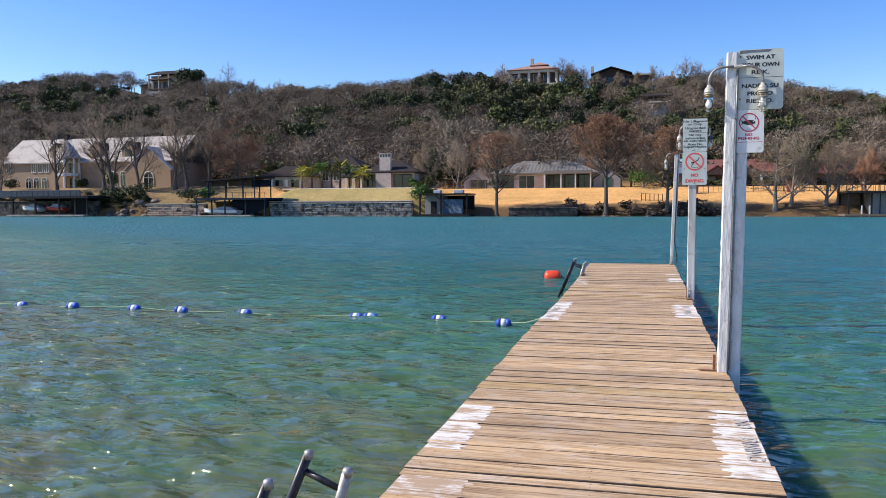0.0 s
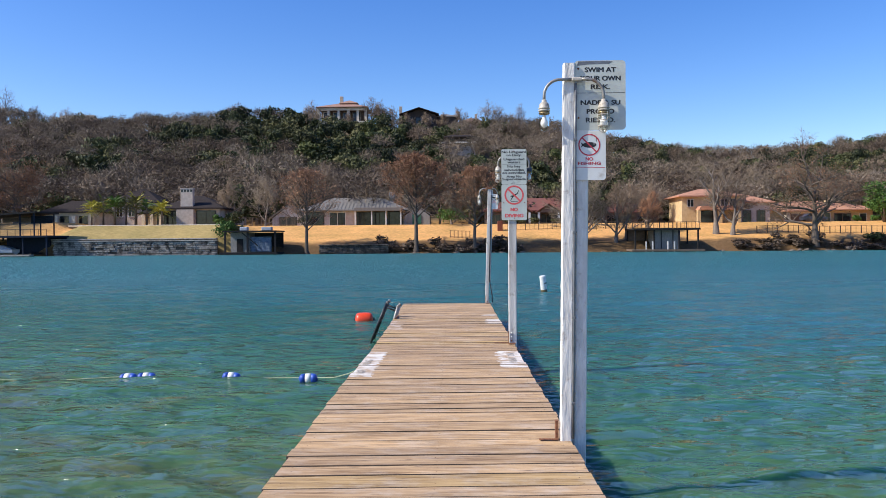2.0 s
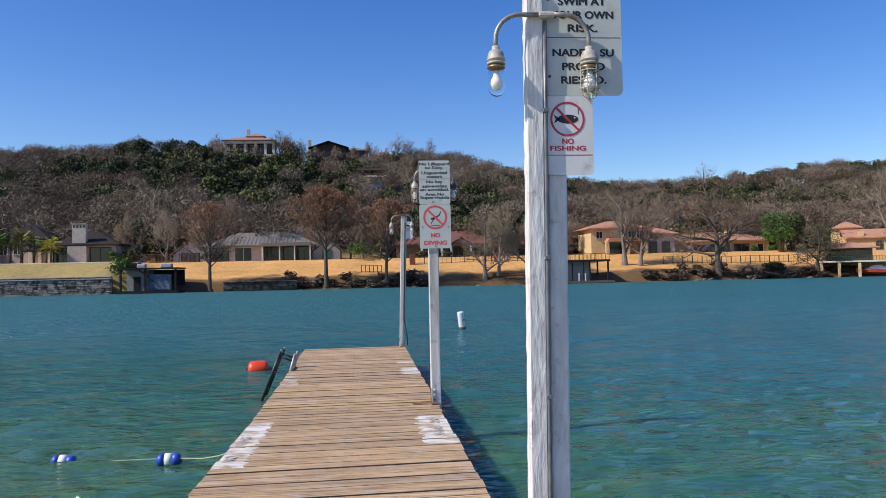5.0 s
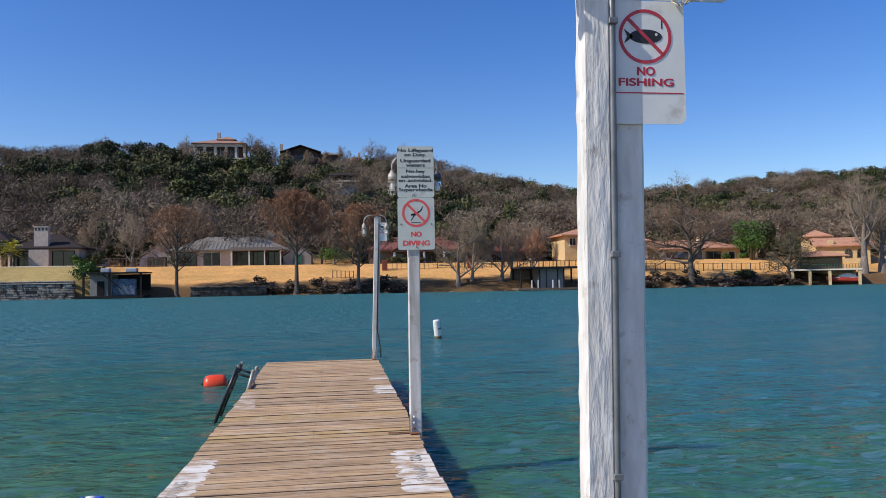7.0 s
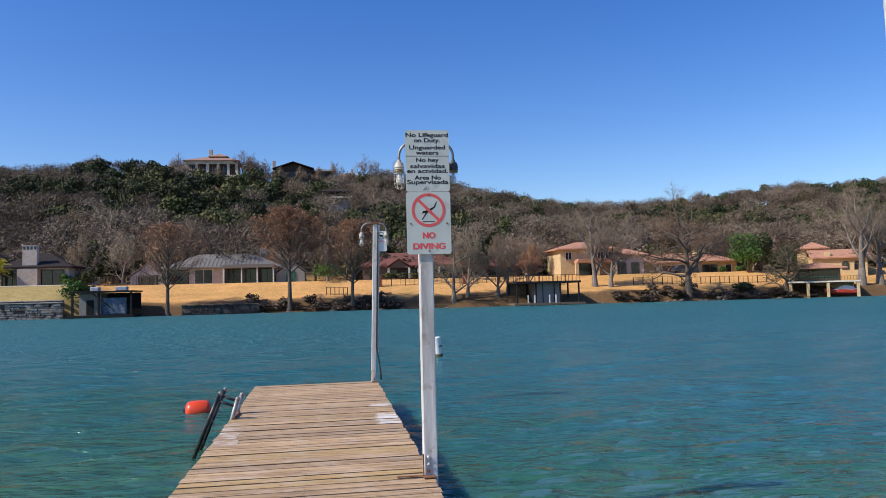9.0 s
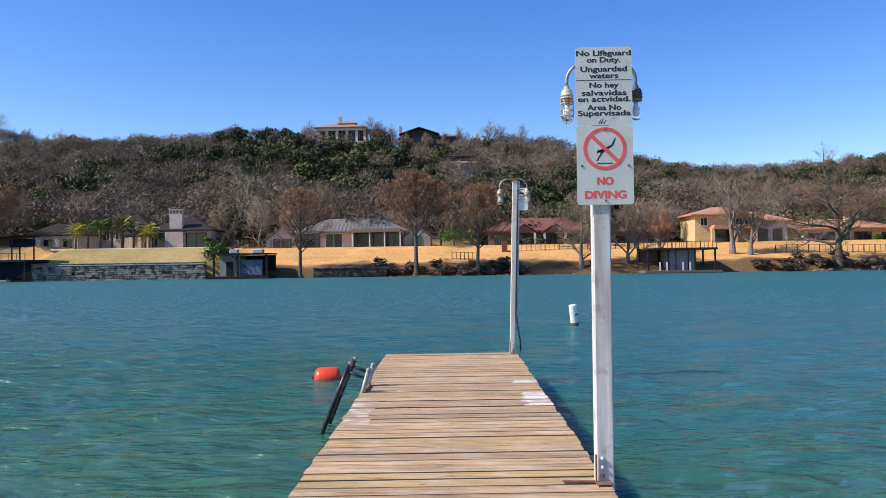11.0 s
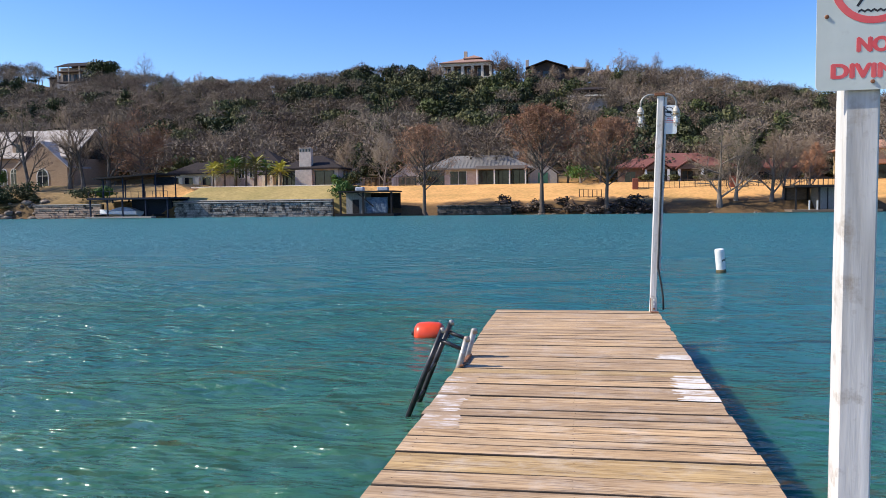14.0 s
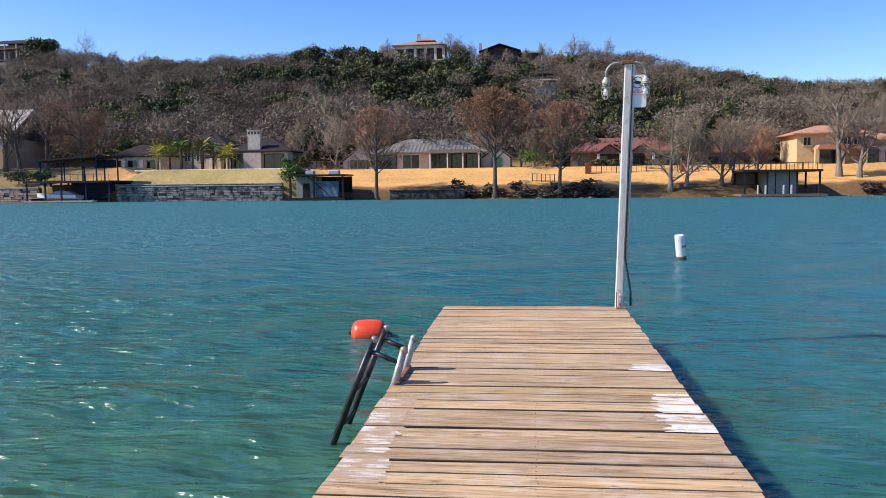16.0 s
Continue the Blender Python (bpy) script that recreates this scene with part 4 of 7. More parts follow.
# ---- ladders ----
def ladder(x, y, z_top, label):
    """A pool-style ladder: two dark legs leaning out into the water and two grey rails at the edge, tied by cross bars."""
    t = thing("ladder", x, y, 0, label, "ladder", "ladders at the dock's edge")
    for dy in (0.0, 0.46):
        a = (-0.13, dy, z_top)
        leg = part("leg", tube(bmesh.new(), [a, (-0.32, dy, z_top - 0.45), (-0.68, dy, z_top - 1.35)], 0.027, 12), "pipe_dark", t, "black leg pipe", True)
        part("cap", turned(bmesh.new(), [(0.0275, -0.03), (0.028, 0.0), (0.022, 0.014), (0.008, 0.02)], 14, Matrix.Translation(a)), "pipe_grey", leg, smooth=True)
        b = (0.10, dy, z_top - 0.08)
        rail = part("rail", tube(bmesh.new(), [b, (0.02, dy, z_top - 0.36), (-0.16, dy, z_top - 0.78)], 0.03, 12), "pipe_grey", t, "grey rail pipe", True)
        part("cap", turned(bmesh.new(), [(0.0305, -0.03), (0.031, 0.0), (0.025, 0.016), (0.009, 0.022)], 14, Matrix.Translation(b)), "pipe_grey", rail, smooth=True)
        part("tie_bar", tube(bmesh.new(), [(-0.16, dy, z_top - 0.10), (0.07, dy, z_top - 0.19)], 0.019, 10), "pipe_dark", t, smooth=True)
    for k in range(4):
        f = k / 3
        xx, zz = -0.30 - 0.34 * f, z_top - 0.42 - 0.84 * f
        part("rung", tube(bmesh.new(), [(xx, 0.0, zz), (xx, 0.46, zz)], 0.016, 8), "pipe_dark", t, smooth=True)
    part("hinge_bar", boxed(0.03, 0.07, -0.03, 0.50, 0.008, 0.03, 0.004), "rust", t, "rusty hinge bar")
    return t


ladder(-1.135, 13.62, 0.352, "black and grey pipe swim ladder leaning out from the dock's edge")
ladder(-1.21, -0.63, 0.29, "black and grey pipe ladder with domed caps at the dock's edge")

# ---- floats and buoys ----
FLOATS = (-2.08, -3.31, -4.67, -4.95, -7.22, -8.72, -9.88, -11.34, -12.56, -14.3, -15.6)


def line_y(x):
    return 9.45 + 0.10 * math.sin(x * 1.1) - 0.12 * (x > -1.5)


def swim_float(x, turn):
    f = thing("lane_float", x, line_y(x), WATER + 0.005, "blue and white plastic float on the swimming line", "float", "floats on the swimming line", turn=turn)
    rot = Matrix.Rotation(radians(90), 4, 'Y')
    part("middle_band", turned(bmesh.new(), [(0.078, -0.045), (0.081, 0.0), (0.078, 0.045)], 18, rot), "white_plastic", f, "white middle band", True)
    for sgn in (-1, 1):
        prof = [(0.079, 0.0455), (0.074, 0.10), (0.056, 0.128), (0.03, 0.132), (0.022, 0.145)]
        part("end_piece", turned(bmesh.new(), prof, 18, rot @ Matrix.Diagonal((1, 1, sgn, 1))), "blue", f, "blue end", True)
    return f


first = swim_float(FLOATS[0], 4)
for k, x in enumerate(FLOATS[1:]):
    copy_thing(first, pose(x, line_y(x), WATER + 0.008 - 0.008 * (k % 3), 0, 4 - 3 * (k % 4), 7 * math.sin(k * 2.1)))
rope = thing("swim_rope", 0, 0, 0, "thin yellow-green rope of the swimming line tied to the dock", "rope")
pts = [(-1.12, 7.9, -0.09), (-1.3, 8.35, -0.22), (-1.6, 8.95, -0.38)]
x = -1.95
while x > -16:
    pts.append((x, line_y(x), WATER + 0.004 + 0.016 * math.sin(x * 2.3)))
    x -= 0.2
part("cord", tube(bmesh.new(), pts, 0.008, 6), "rope", rope, smooth=True)

ball = thing("orange_buoy", -2.29, 17.85, WATER, "bright orange plastic barrel buoy floating beside the dock", "buoy", turn=8)
rot = Matrix.Rotation(radians(90), 4, 'Y')
prof = [(0.03, -0.245), (0.10, -0.24), (0.155, -0.205), (0.178, -0.15), (0.185, 0.0), (0.178, 0.15), (0.155, 0.205), (0.10, 0.24), (0.03, 0.245)]
part("body", turned(bmesh.new(), prof, 32, Matrix.Translation((0, 0, 0.02)) @ rot @ Matrix.Diagonal((1.08, 1.08, 0.95, 1))), "orange", ball, smooth=True)
for sgn in (-1, 1):
    part("end_lug", turned(bmesh.new(), [(0.03, 0), (0.028, 0.03), (0.012, 0.035)], 10, Matrix.Translation((sgn * 0.243, 0, 0.05)) @ rot @ Matrix.Diagonal((1, 1, sgn, 1))), "black_cable", ball, "black end lug")
part("mooring_line", tube(bmesh.new(), [(0.27, 0, 0.05), (0.31, 0, 0.0), (0.34, 0.02, -0.3), (0.3, 0.05, -1.5)], 0.008, 6), "black_cable", ball)

wbuoy = thing("marker_buoy", 3.62, 28.5, WATER, "leaning white cylindrical marker buoy with dark waterline", "buoy")
wbuoy.matrix_world = pose(3.62, 28.5, WATER, 5, -6, 0)
part("body", turned(bmesh.new(), [(0.125, 0.10), (0.127, 0.60), (0.12, 0.645), (0.09, 0.66)], 24), "buoy_white", wbuoy, smooth=False)
part("waterline_band", turned(bmesh.new(), [(0.13, -0.5), (0.135, -0.02), (0.133, 0.06), (0.128, 0.10)], 24), "slime", wbuoy, "brown slimy band", True)
bm = bmesh.new()
for k in range(4):
    a = radians(-72 + 17 * k)
    c = Vector((0.128 * math.cos(a), 0.128 * math.sin(a), 0.35 + 0.01 * (k % 2)))
    box(bm, c.x - 0.013, c.x + 0.013, c.y - 0.004, c.y + 0.004, c.z - 0.025, c.z + 0.025)
part("marking_bars", bm, "ink_black", wbuoy, "dark marking")


# ---- trees ----
def grow(r, height, levels, spread, lift, forks, trunk_r, lean=0.0, first=0.22):
    """A branching skeleton: segments (level, start, end, radius at start, radius at end)."""
    segs = []

    def shoot(p, d, length, rad, level):
        steps = 3 if level < 2 else 2
        pts = [p]
        for _ in range(steps):
            sway = 0.06 if level == 0 else 0.16
            d = (d + Vector((r.gauss(0, sway), r.gauss(0, sway), r.gauss(0, 0.10) + lift * 0.10))).normalized()
            pts.append(pts[-1] + d * (length / steps))
        for i in range(steps):
            a, b = rad * (1 - 0.5 * i / steps), rad * (1 - 0.5 * (i + 1) / steps)
            segs.append((level, pts[i], pts[i + 1], a, b))
        if level >= levels:
            return
        n = forks[level]
        for k in range(n):
            f = (first if level == 0 else 0.3) + (1 - (first if level == 0 else 0.3)) * (k + r.random()) / n
            i = min(int(f * steps), steps - 1)
            at = pts[i].lerp(pts[i + 1], f * steps - i)
            az = 2.4 * k + r.uniform(-0.6, 0.6) + level
            out = Vector((math.cos(az), math.sin(az), 0))
            side = (out - d * out.dot(d)).normalized()
            ang = radians(r.uniform(32, 62) * spread)
            nd = d * math.cos(ang) + side * math.sin(ang)
            shoot(at, nd, length * r.uniform(0.48, 0.72) * (1.08 - 0.38 * f), rad * (0.58 - 0.2 * f), level + 1)
        shoot(pts[-1], (d + Vector((r.gauss(0, 0.2), r.gauss(0, 0.2), 0.1))).normalized(), length * 0.5, rad * 0.45, level + 1)

    shoot(Vector((0, 0, -0.3)), Vector((lean, r.uniform(-0.05, 0.05), 1)).normalized(), height * 0.52, trunk_r, 0)
    return segs


def ribbons(segs, r, minimum):
    """Twigs as thin three-sided spikes; returns corner and triangle arrays."""
    vs, fs = [], []
    for _, a, b, ra, rb in segs:
        d = (b - a)
        if d.length < 1e-4:
            continue
        s = d.cross(Vector((r.gauss(0, 1), r.gauss(0, 1), r.gauss(0, 1)))).normalized()
        t = d.normalized().cross(s)
        w = max(ra, minimum)
        n = len(vs)
        vs += [a + s * w, a - s * w * 0.5 + t * w * 0.87, a - s * w * 0.5 - t * w * 0.87, b]
        fs += [(n, n + 1, n + 3), (n + 1, n + 2, n + 3), (n + 2, n, n + 3)]
    return np.array([tuple(v) for v in vs]), np.array(fs)


def leaf_cards(points, r, size, jitter):
    """Small three-cornered leaves or needle tufts about points."""
    n = len(points)
    g = np.random.default_rng(r.randint(0, 10 ** 6))
    c = np.array([tuple(p) for p in points]) + g.normal(0, jitter, (n, 3))
    u = g.normal(0, 1, (n, 3))
    u /= np.linalg.norm(u, axis=1, keepdims=True)
    w = np.cross(u, g.normal(0, 1, (n, 3)))
    w /= np.linalg.norm(w, axis=1, keepdims=True)
    s = size * g.uniform(0.6, 1.4, (n, 1))
    v = np.stack([c - u * s * 0.5 - w * s * 0.25, c + u * s * 0.5, c - u * s * 0.3 + w * s * 0.5], 1).reshape(-1, 3)
    return v, np.arange(3 * n).reshape(-1, 3)


def bare_tree(x, y, height, label, seed, spread=1.0, lift=1.0, trunk=None, forks=(7, 5, 4, 3), bark="bark", twig="twig", leaves=None, leaf_n=0, lean=0.0, group="bare trees on the far shore", first=0.25, z=None, leaf_size=0.2):
    r = random.Random(seed)
    z = float(ground_height(x, y)) if z is None else z
    t = thing("tree", x, y, z, label, "tree", group)
    trunk = trunk or height * 0.022
    levels = len(forks)
    segs = grow(r, height, levels, spread, lift, forks, trunk, lean, first)
    top = max(s[2].z for s in segs)
    k = height / top
    segs = [(l, a * k, b * k, ra * k, rb * k) for l, a, b, ra, rb in segs]
    bm = bmesh.new()
    for l, a, b, ra, rb in segs:
        if l <= 2 and ra > 0.035:
            flare = 1.55 if l == 0 and a.z < 0.2 else 1.0
            tube(bm, [a, b], [ra * flare, max(rb, 0.02)], 7 if l == 0 else 5, False)
    part("trunk", bm, bark, t, smooth=True)
    thin = [s for s in segs if s[0] >= 2]
    v, f = ribbons(thin, r, 0.016)
    # fine outermost twigs
    extra = []
    for l, a, b, ra, rb in thin:
        if l >= levels - 1:
            for _ in range(2):
                p = a.lerp(b, r.random())
                d = (b - a).normalized() + Vector((r.gauss(0, 0.6), r.gauss(0, 0.6), r.gauss(0.1, 0.5)))
                extra.append((5, p, p + d.normalized() * r.uniform(0.35, 0.8), 0.011, 0.004))
    v2, f2 = ribbons(extra, r, 0.011)
    f = np.concatenate([f, f2 + len(v)])
    v = np.concatenate([v, v2])
    numpy_mesh("crown", v, f, np.full(len(v), r.uniform(0.25, 0.6)), twig, t)
    if leaves:
        ends = [s[2] for s in thin if s[0] >= levels - 1] + [e[2] for e in extra]
        pick = [r.choice(ends) for _ in range(leaf_n)]
        v, f = leaf_cards(pick, r, leaf_size, 0.22)
        numpy_mesh("foliage", v, f, np.full(len(v), r.uniform(0.25, 0.5)), leaves, t)
    return t


def cypress(x, y, height, width, label, seed, leaf_n, clear=0.3, leaf_tone=0.4):
    """A rounded winter cypress: straight flared trunk, limbs rising fan-wise to an egg-shaped outline, fine twigs and thin russet needles."""
    r = random.Random(seed)
    t = thing("tree", x, y, float(ground_height(x, y)), label, "tree", "cypresses on the far shore")
    mid, rz, rx = height * (1 + clear) / 2, height * (1 - clear) / 2, width / 2
    tr = height * 0.020
    bm = bmesh.new()
    spine = [Vector((r.gauss(0, 0.05), r.gauss(0, 0.05), height * f)) for f in (-0.02, 0.02, 0.06, 0.2, 0.4, 0.6, 0.8, 0.97)]
    tube(bm, spine, [tr * k for k in (2.3, 1.7, 1.2, 1.0, 0.8, 0.55, 0.28, 0.06)], 9)

    def room(p, d):
        """How far it is from p along d to the crown's outline."""
        k = 0.0
        while k < height:
            q = p + d * k
            if (q.x / rx) ** 2 + (q.y / rx) ** 2 + ((q.z - mid) / rz) ** 2 > 1 and k > 0.3:
                return k
            k += 0.15
        return k

    fine, tips = [], []
    n = 40
    for k in range(n):
        f = clear + 0.02 + (0.93 - clear) * (k + r.random()) / n
        p = Vector((0, 0, height * f))
        az, up = 2.4 * k + r.uniform(-0.4, 0.4), radians(r.uniform(22, 48) + 30 * (f - clear))
        d = Vector((math.cos(az) * math.cos(up), math.sin(az) * math.cos(up), math.sin(up)))
        ln = room(p, d) * r.uniform(0.84, 1.04)
        bend = [p + d * ln * u + Vector((r.gauss(0, 0.10), r.gauss(0, 0.10), 0.10 * ln * u * u)) for u in (0.33, 0.66, 1.0)]
        rad = tr * 0.42 * (1.1 - 0.7 * f)
        tube(bm, [p] + bend, [rad, rad * 0.75, rad * 0.45, 0.02], 5, False)
        line = [p] + bend
        for j in range(10):
            u = 0.6 + 2.4 * (j + r.random()) / 10
            i = min(int(u), 2)
            at = line[i].lerp(line[i + 1], u - i)
            d2 = (d * 0.8 + Vector((r.gauss(0, 0.62), r.gauss(0, 0.62), r.gauss(0.15, 0.45)))).normalized()
            l2 = min(room(at, d2) * 1.03, 0.34 * ln + 0.5) * r.uniform(0.6, 1.0)
            end = at + d2 * l2
            fine.append((2, at, end, 0.030, 0.012))
            for _ in range(6):
                q = at.lerp(end, r.uniform(0.25, 1.0))
                d3 = (d2 + Vector((r.gauss(0, 0.6), r.gauss(0, 0.6), r.gauss(0.1, 0.5)))).normalized()
                tip = q + d3 * r.uniform(0.35, 0.85)
                fine.append((3, q, tip, 0.015, 0.005))
                tips += [tip, q.lerp(tip, 0.6)]
    part("trunk", bm, "bark", t, smooth=True)
    v, f = ribbons(fine, r, 0.012)
    numpy_mesh("crown", v, f, np.full(len(v), 0.3), "twig", t)
    v, f = leaf_cards([r.choice(tips) for _ in range(leaf_n)], r, 0.17, 0.14)
    numpy_mesh("foliage", v, f, np.full(len(v), leaf_tone), "twig_russet", t)
    return t


def lobes(r, width, height, n):
    out = []
    for k in range(n):
        a, rr = r.uniform(0, 6.28), width * 0.5 * math.sqrt(r.random()) * 0.75
        out.append((rr * math.cos(a), rr * math.sin(a), height * r.uniform(0.35, 0.85), width * r.uniform(0.18, 0.34), height * r.uniform(0.14, 0.26)))
    return out


def leafy_crown(seed, width, height, count, size, low=0.15, corners=4):
    """Leaves over a heap of uneven lobes, for shrubs and evergreen crowns."""
    g = np.random.default_rng(seed)
    r = random.Random(seed)
    L = lobes(r, width, height, 9)
    L.append((0, 0, height * 0.5, width * 0.34, height * 0.42))
    L = np.array(L)
    pick = L[g.integers(0, len(L), count)]
    d = g.normal(0, 1, (count, 3))
    d /= np.linalg.norm(d, axis=1, keepdims=True)
    rad = g.uniform(0.72, 1.06, (count, 1))
    c = pick[:, :3] + d * np.stack([pick[:, 3], pick[:, 3], pick[:, 4]], 1) * rad
    c[:, 2] = np.maximum(c[:, 2], height * low * g.uniform(0.3, 1, count))
    nrm = d + g.normal(0, 0.55, (count, 3))
    nrm /= np.linalg.norm(nrm, axis=1, keepdims=True)
    u = np.cross(nrm, g.normal(0, 1, (count, 3)))
    u /= np.linalg.norm(u, axis=1, keepdims=True)
    w = np.cross(nrm, u)
    s = size * g.uniform(0.55, 1.4, (count, 1))
    if corners == 3:
        v = np.stack([c - u * s * 0.55 - w * s * 0.3, c + u * s * 0.55 - w * s * 0.3, c + w * s * 0.65], 1).reshape(-1, 3)
        return v, np.arange(3 * count).reshape(-1, 3)
    v = np.stack([c - u * s * 0.5, c + w * s * 0.42, c + u * s * 0.5, c - w * s * 0.42], 1).reshape(-1, 3)
    return v, np.arange(4 * count).reshape(-1, 4)


def leafy_tree(x, y, width, height, leaf, label, seed, count=2600, size=0.34, name="tree", trunk=True, group="evergreens on the far shore", low=0.15, tone=0.4):
    t = thing(name, x, y, float(ground_height(x, y)), label, "tree" if name == "tree" else "shrub", group)
    if trunk:
        r = random.Random(seed)
        bm = bmesh.new()
        for k in range(4):
            a = 1.6 * k + r.random()
            tube(bm, [(0.1 * math.cos(a), 0.1 * math.sin(a), -0.2), (0.15 * width * math.cos(a), 0.15 * width * math.sin(a), height * 0.35), (0.3 * width * math.cos(a), 0.3 * width * math.sin(a), height * 0.65)], [height * 0.03, height * 0.02, 0.03], 6)
        part("trunk", bm, "bark", t, smooth=True)
    v, f = leafy_crown(seed, width, height, count, size, low)
    numpy_mesh("crown", v, f, np.full(len(v), tone), leaf, t)
    return t


# woods on the hill, kind by kind, each one sheet of many trees
def bare_model(seed):
    """A leafless crown of unit height: limbs, an inner tangle toned down as the crown's own shade, and sprays of fine
    twigs; returns corners, triangles and each corner's tone.
    """
    r = random.Random(seed)
    v, fs, tone = [], [], []

    def spike(a, b, w, shade):
        s = (b - a).cross(Vector((r.gauss(0, 1), r.gauss(0, 1), r.gauss(0, 1)))).normalized() * w
        n = len(v)
        v.extend((a + s, a - s, b))
        fs.append((n, n + 1, n + 2))
        tone.extend((shade,) * 3)

    heads = []
    for k in range(11):
        az, out = 2.4 * k + r.uniform(-0.4, 0.4), 0.30 * math.sqrt((k + 0.5) / 11)
        heads.append((Vector((out * math.cos(az), out * math.sin(az), 0.70 - 1.5 * out * out + r.uniform(-0.09, 0.06))), r.uniform(0.13, 0.21), r.uniform(-0.15, 0.15)))
    for c, size, shade in heads:
        fork = Vector((c.x * 0.12, c.y * 0.12, r.uniform(0.12, 0.3)))
        mid = fork.lerp(c, 0.55) + Vector((r.gauss(0, 0.02), r.gauss(0, 0.02), 0.02))
        spike(Vector((0, 0, 0)), fork + Vector((0, 0, 0.1)), 0.016, 0.3)
        spike(fork, mid, 0.010, 0.35), spike(mid.lerp(fork, 0.15), c, 0.0075, 0.35)
        for _ in range(4):
            spike(fork.lerp(c, r.uniform(0.4, 0.9)), c + Vector((r.gauss(0, 1), r.gauss(0, 1), r.gauss(0.3, 1))).normalized() * size * 0.8, 0.005, 0.35)
        # inner tangle is coloured darker to stand for shade inside the crown
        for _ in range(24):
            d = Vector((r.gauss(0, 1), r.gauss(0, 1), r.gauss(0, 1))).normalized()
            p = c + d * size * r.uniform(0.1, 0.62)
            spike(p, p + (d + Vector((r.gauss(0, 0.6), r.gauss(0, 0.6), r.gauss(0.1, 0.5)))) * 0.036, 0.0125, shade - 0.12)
        for _ in range(36):
            d = Vector((r.gauss(0, 1), r.gauss(0, 1), r.gauss(0.15, 1))).normalized()
            p = c + d * size * r.uniform(0.45, 0.8)
            spike(p, p + (d + Vector((r.gauss(0, 0.45), r.gauss(0, 0.45), r.gauss(0.15, 0.4)))).normalized() * r.uniform(0.05, 0.10), r.uniform(0.0035, 0.006), shade + r.uniform(-0.1, 0.12))
    return np.array([tuple(p) for p in v]), np.array(fs), np.array(tone)


def shaded_crown(*args):
    """A leafy crown whose sprays differ a little in tone, patch by patch."""
    v, f = leafy_crown(*args)
    c = v[f[:, 0]]
    patch = 0.16 * (np.sin(c[:, 0] * 17 + 1) * np.cos(c[:, 1] * 19) + np.sin(c[:, 2] * 23 + c[:, 0] * 9))
    return v, f, np.repeat(patch, f.shape[1])


BARE = [bare_model(100 + k) for k in range(7)]
BRUSH = [shaded_crown(230 + k, 1.0, 1.0, 150, 0.17, 0.05, 3) for k in range(4)]
GREEN = [shaded_crown(200 + k, 1.0, 1.0, 800, 0.078, 0.05, 3) for k in range(6)]


def patchiness(x, y):
    return math.sin(x * 0.043 + 0.7) * math.cos(y * 0.061 + 1.9) + 0.7 * math.sin(x * 0.097 - y * 0.05 + 2.1) + 0.4 * math.sin(x * 0.21 + y * 0.17)


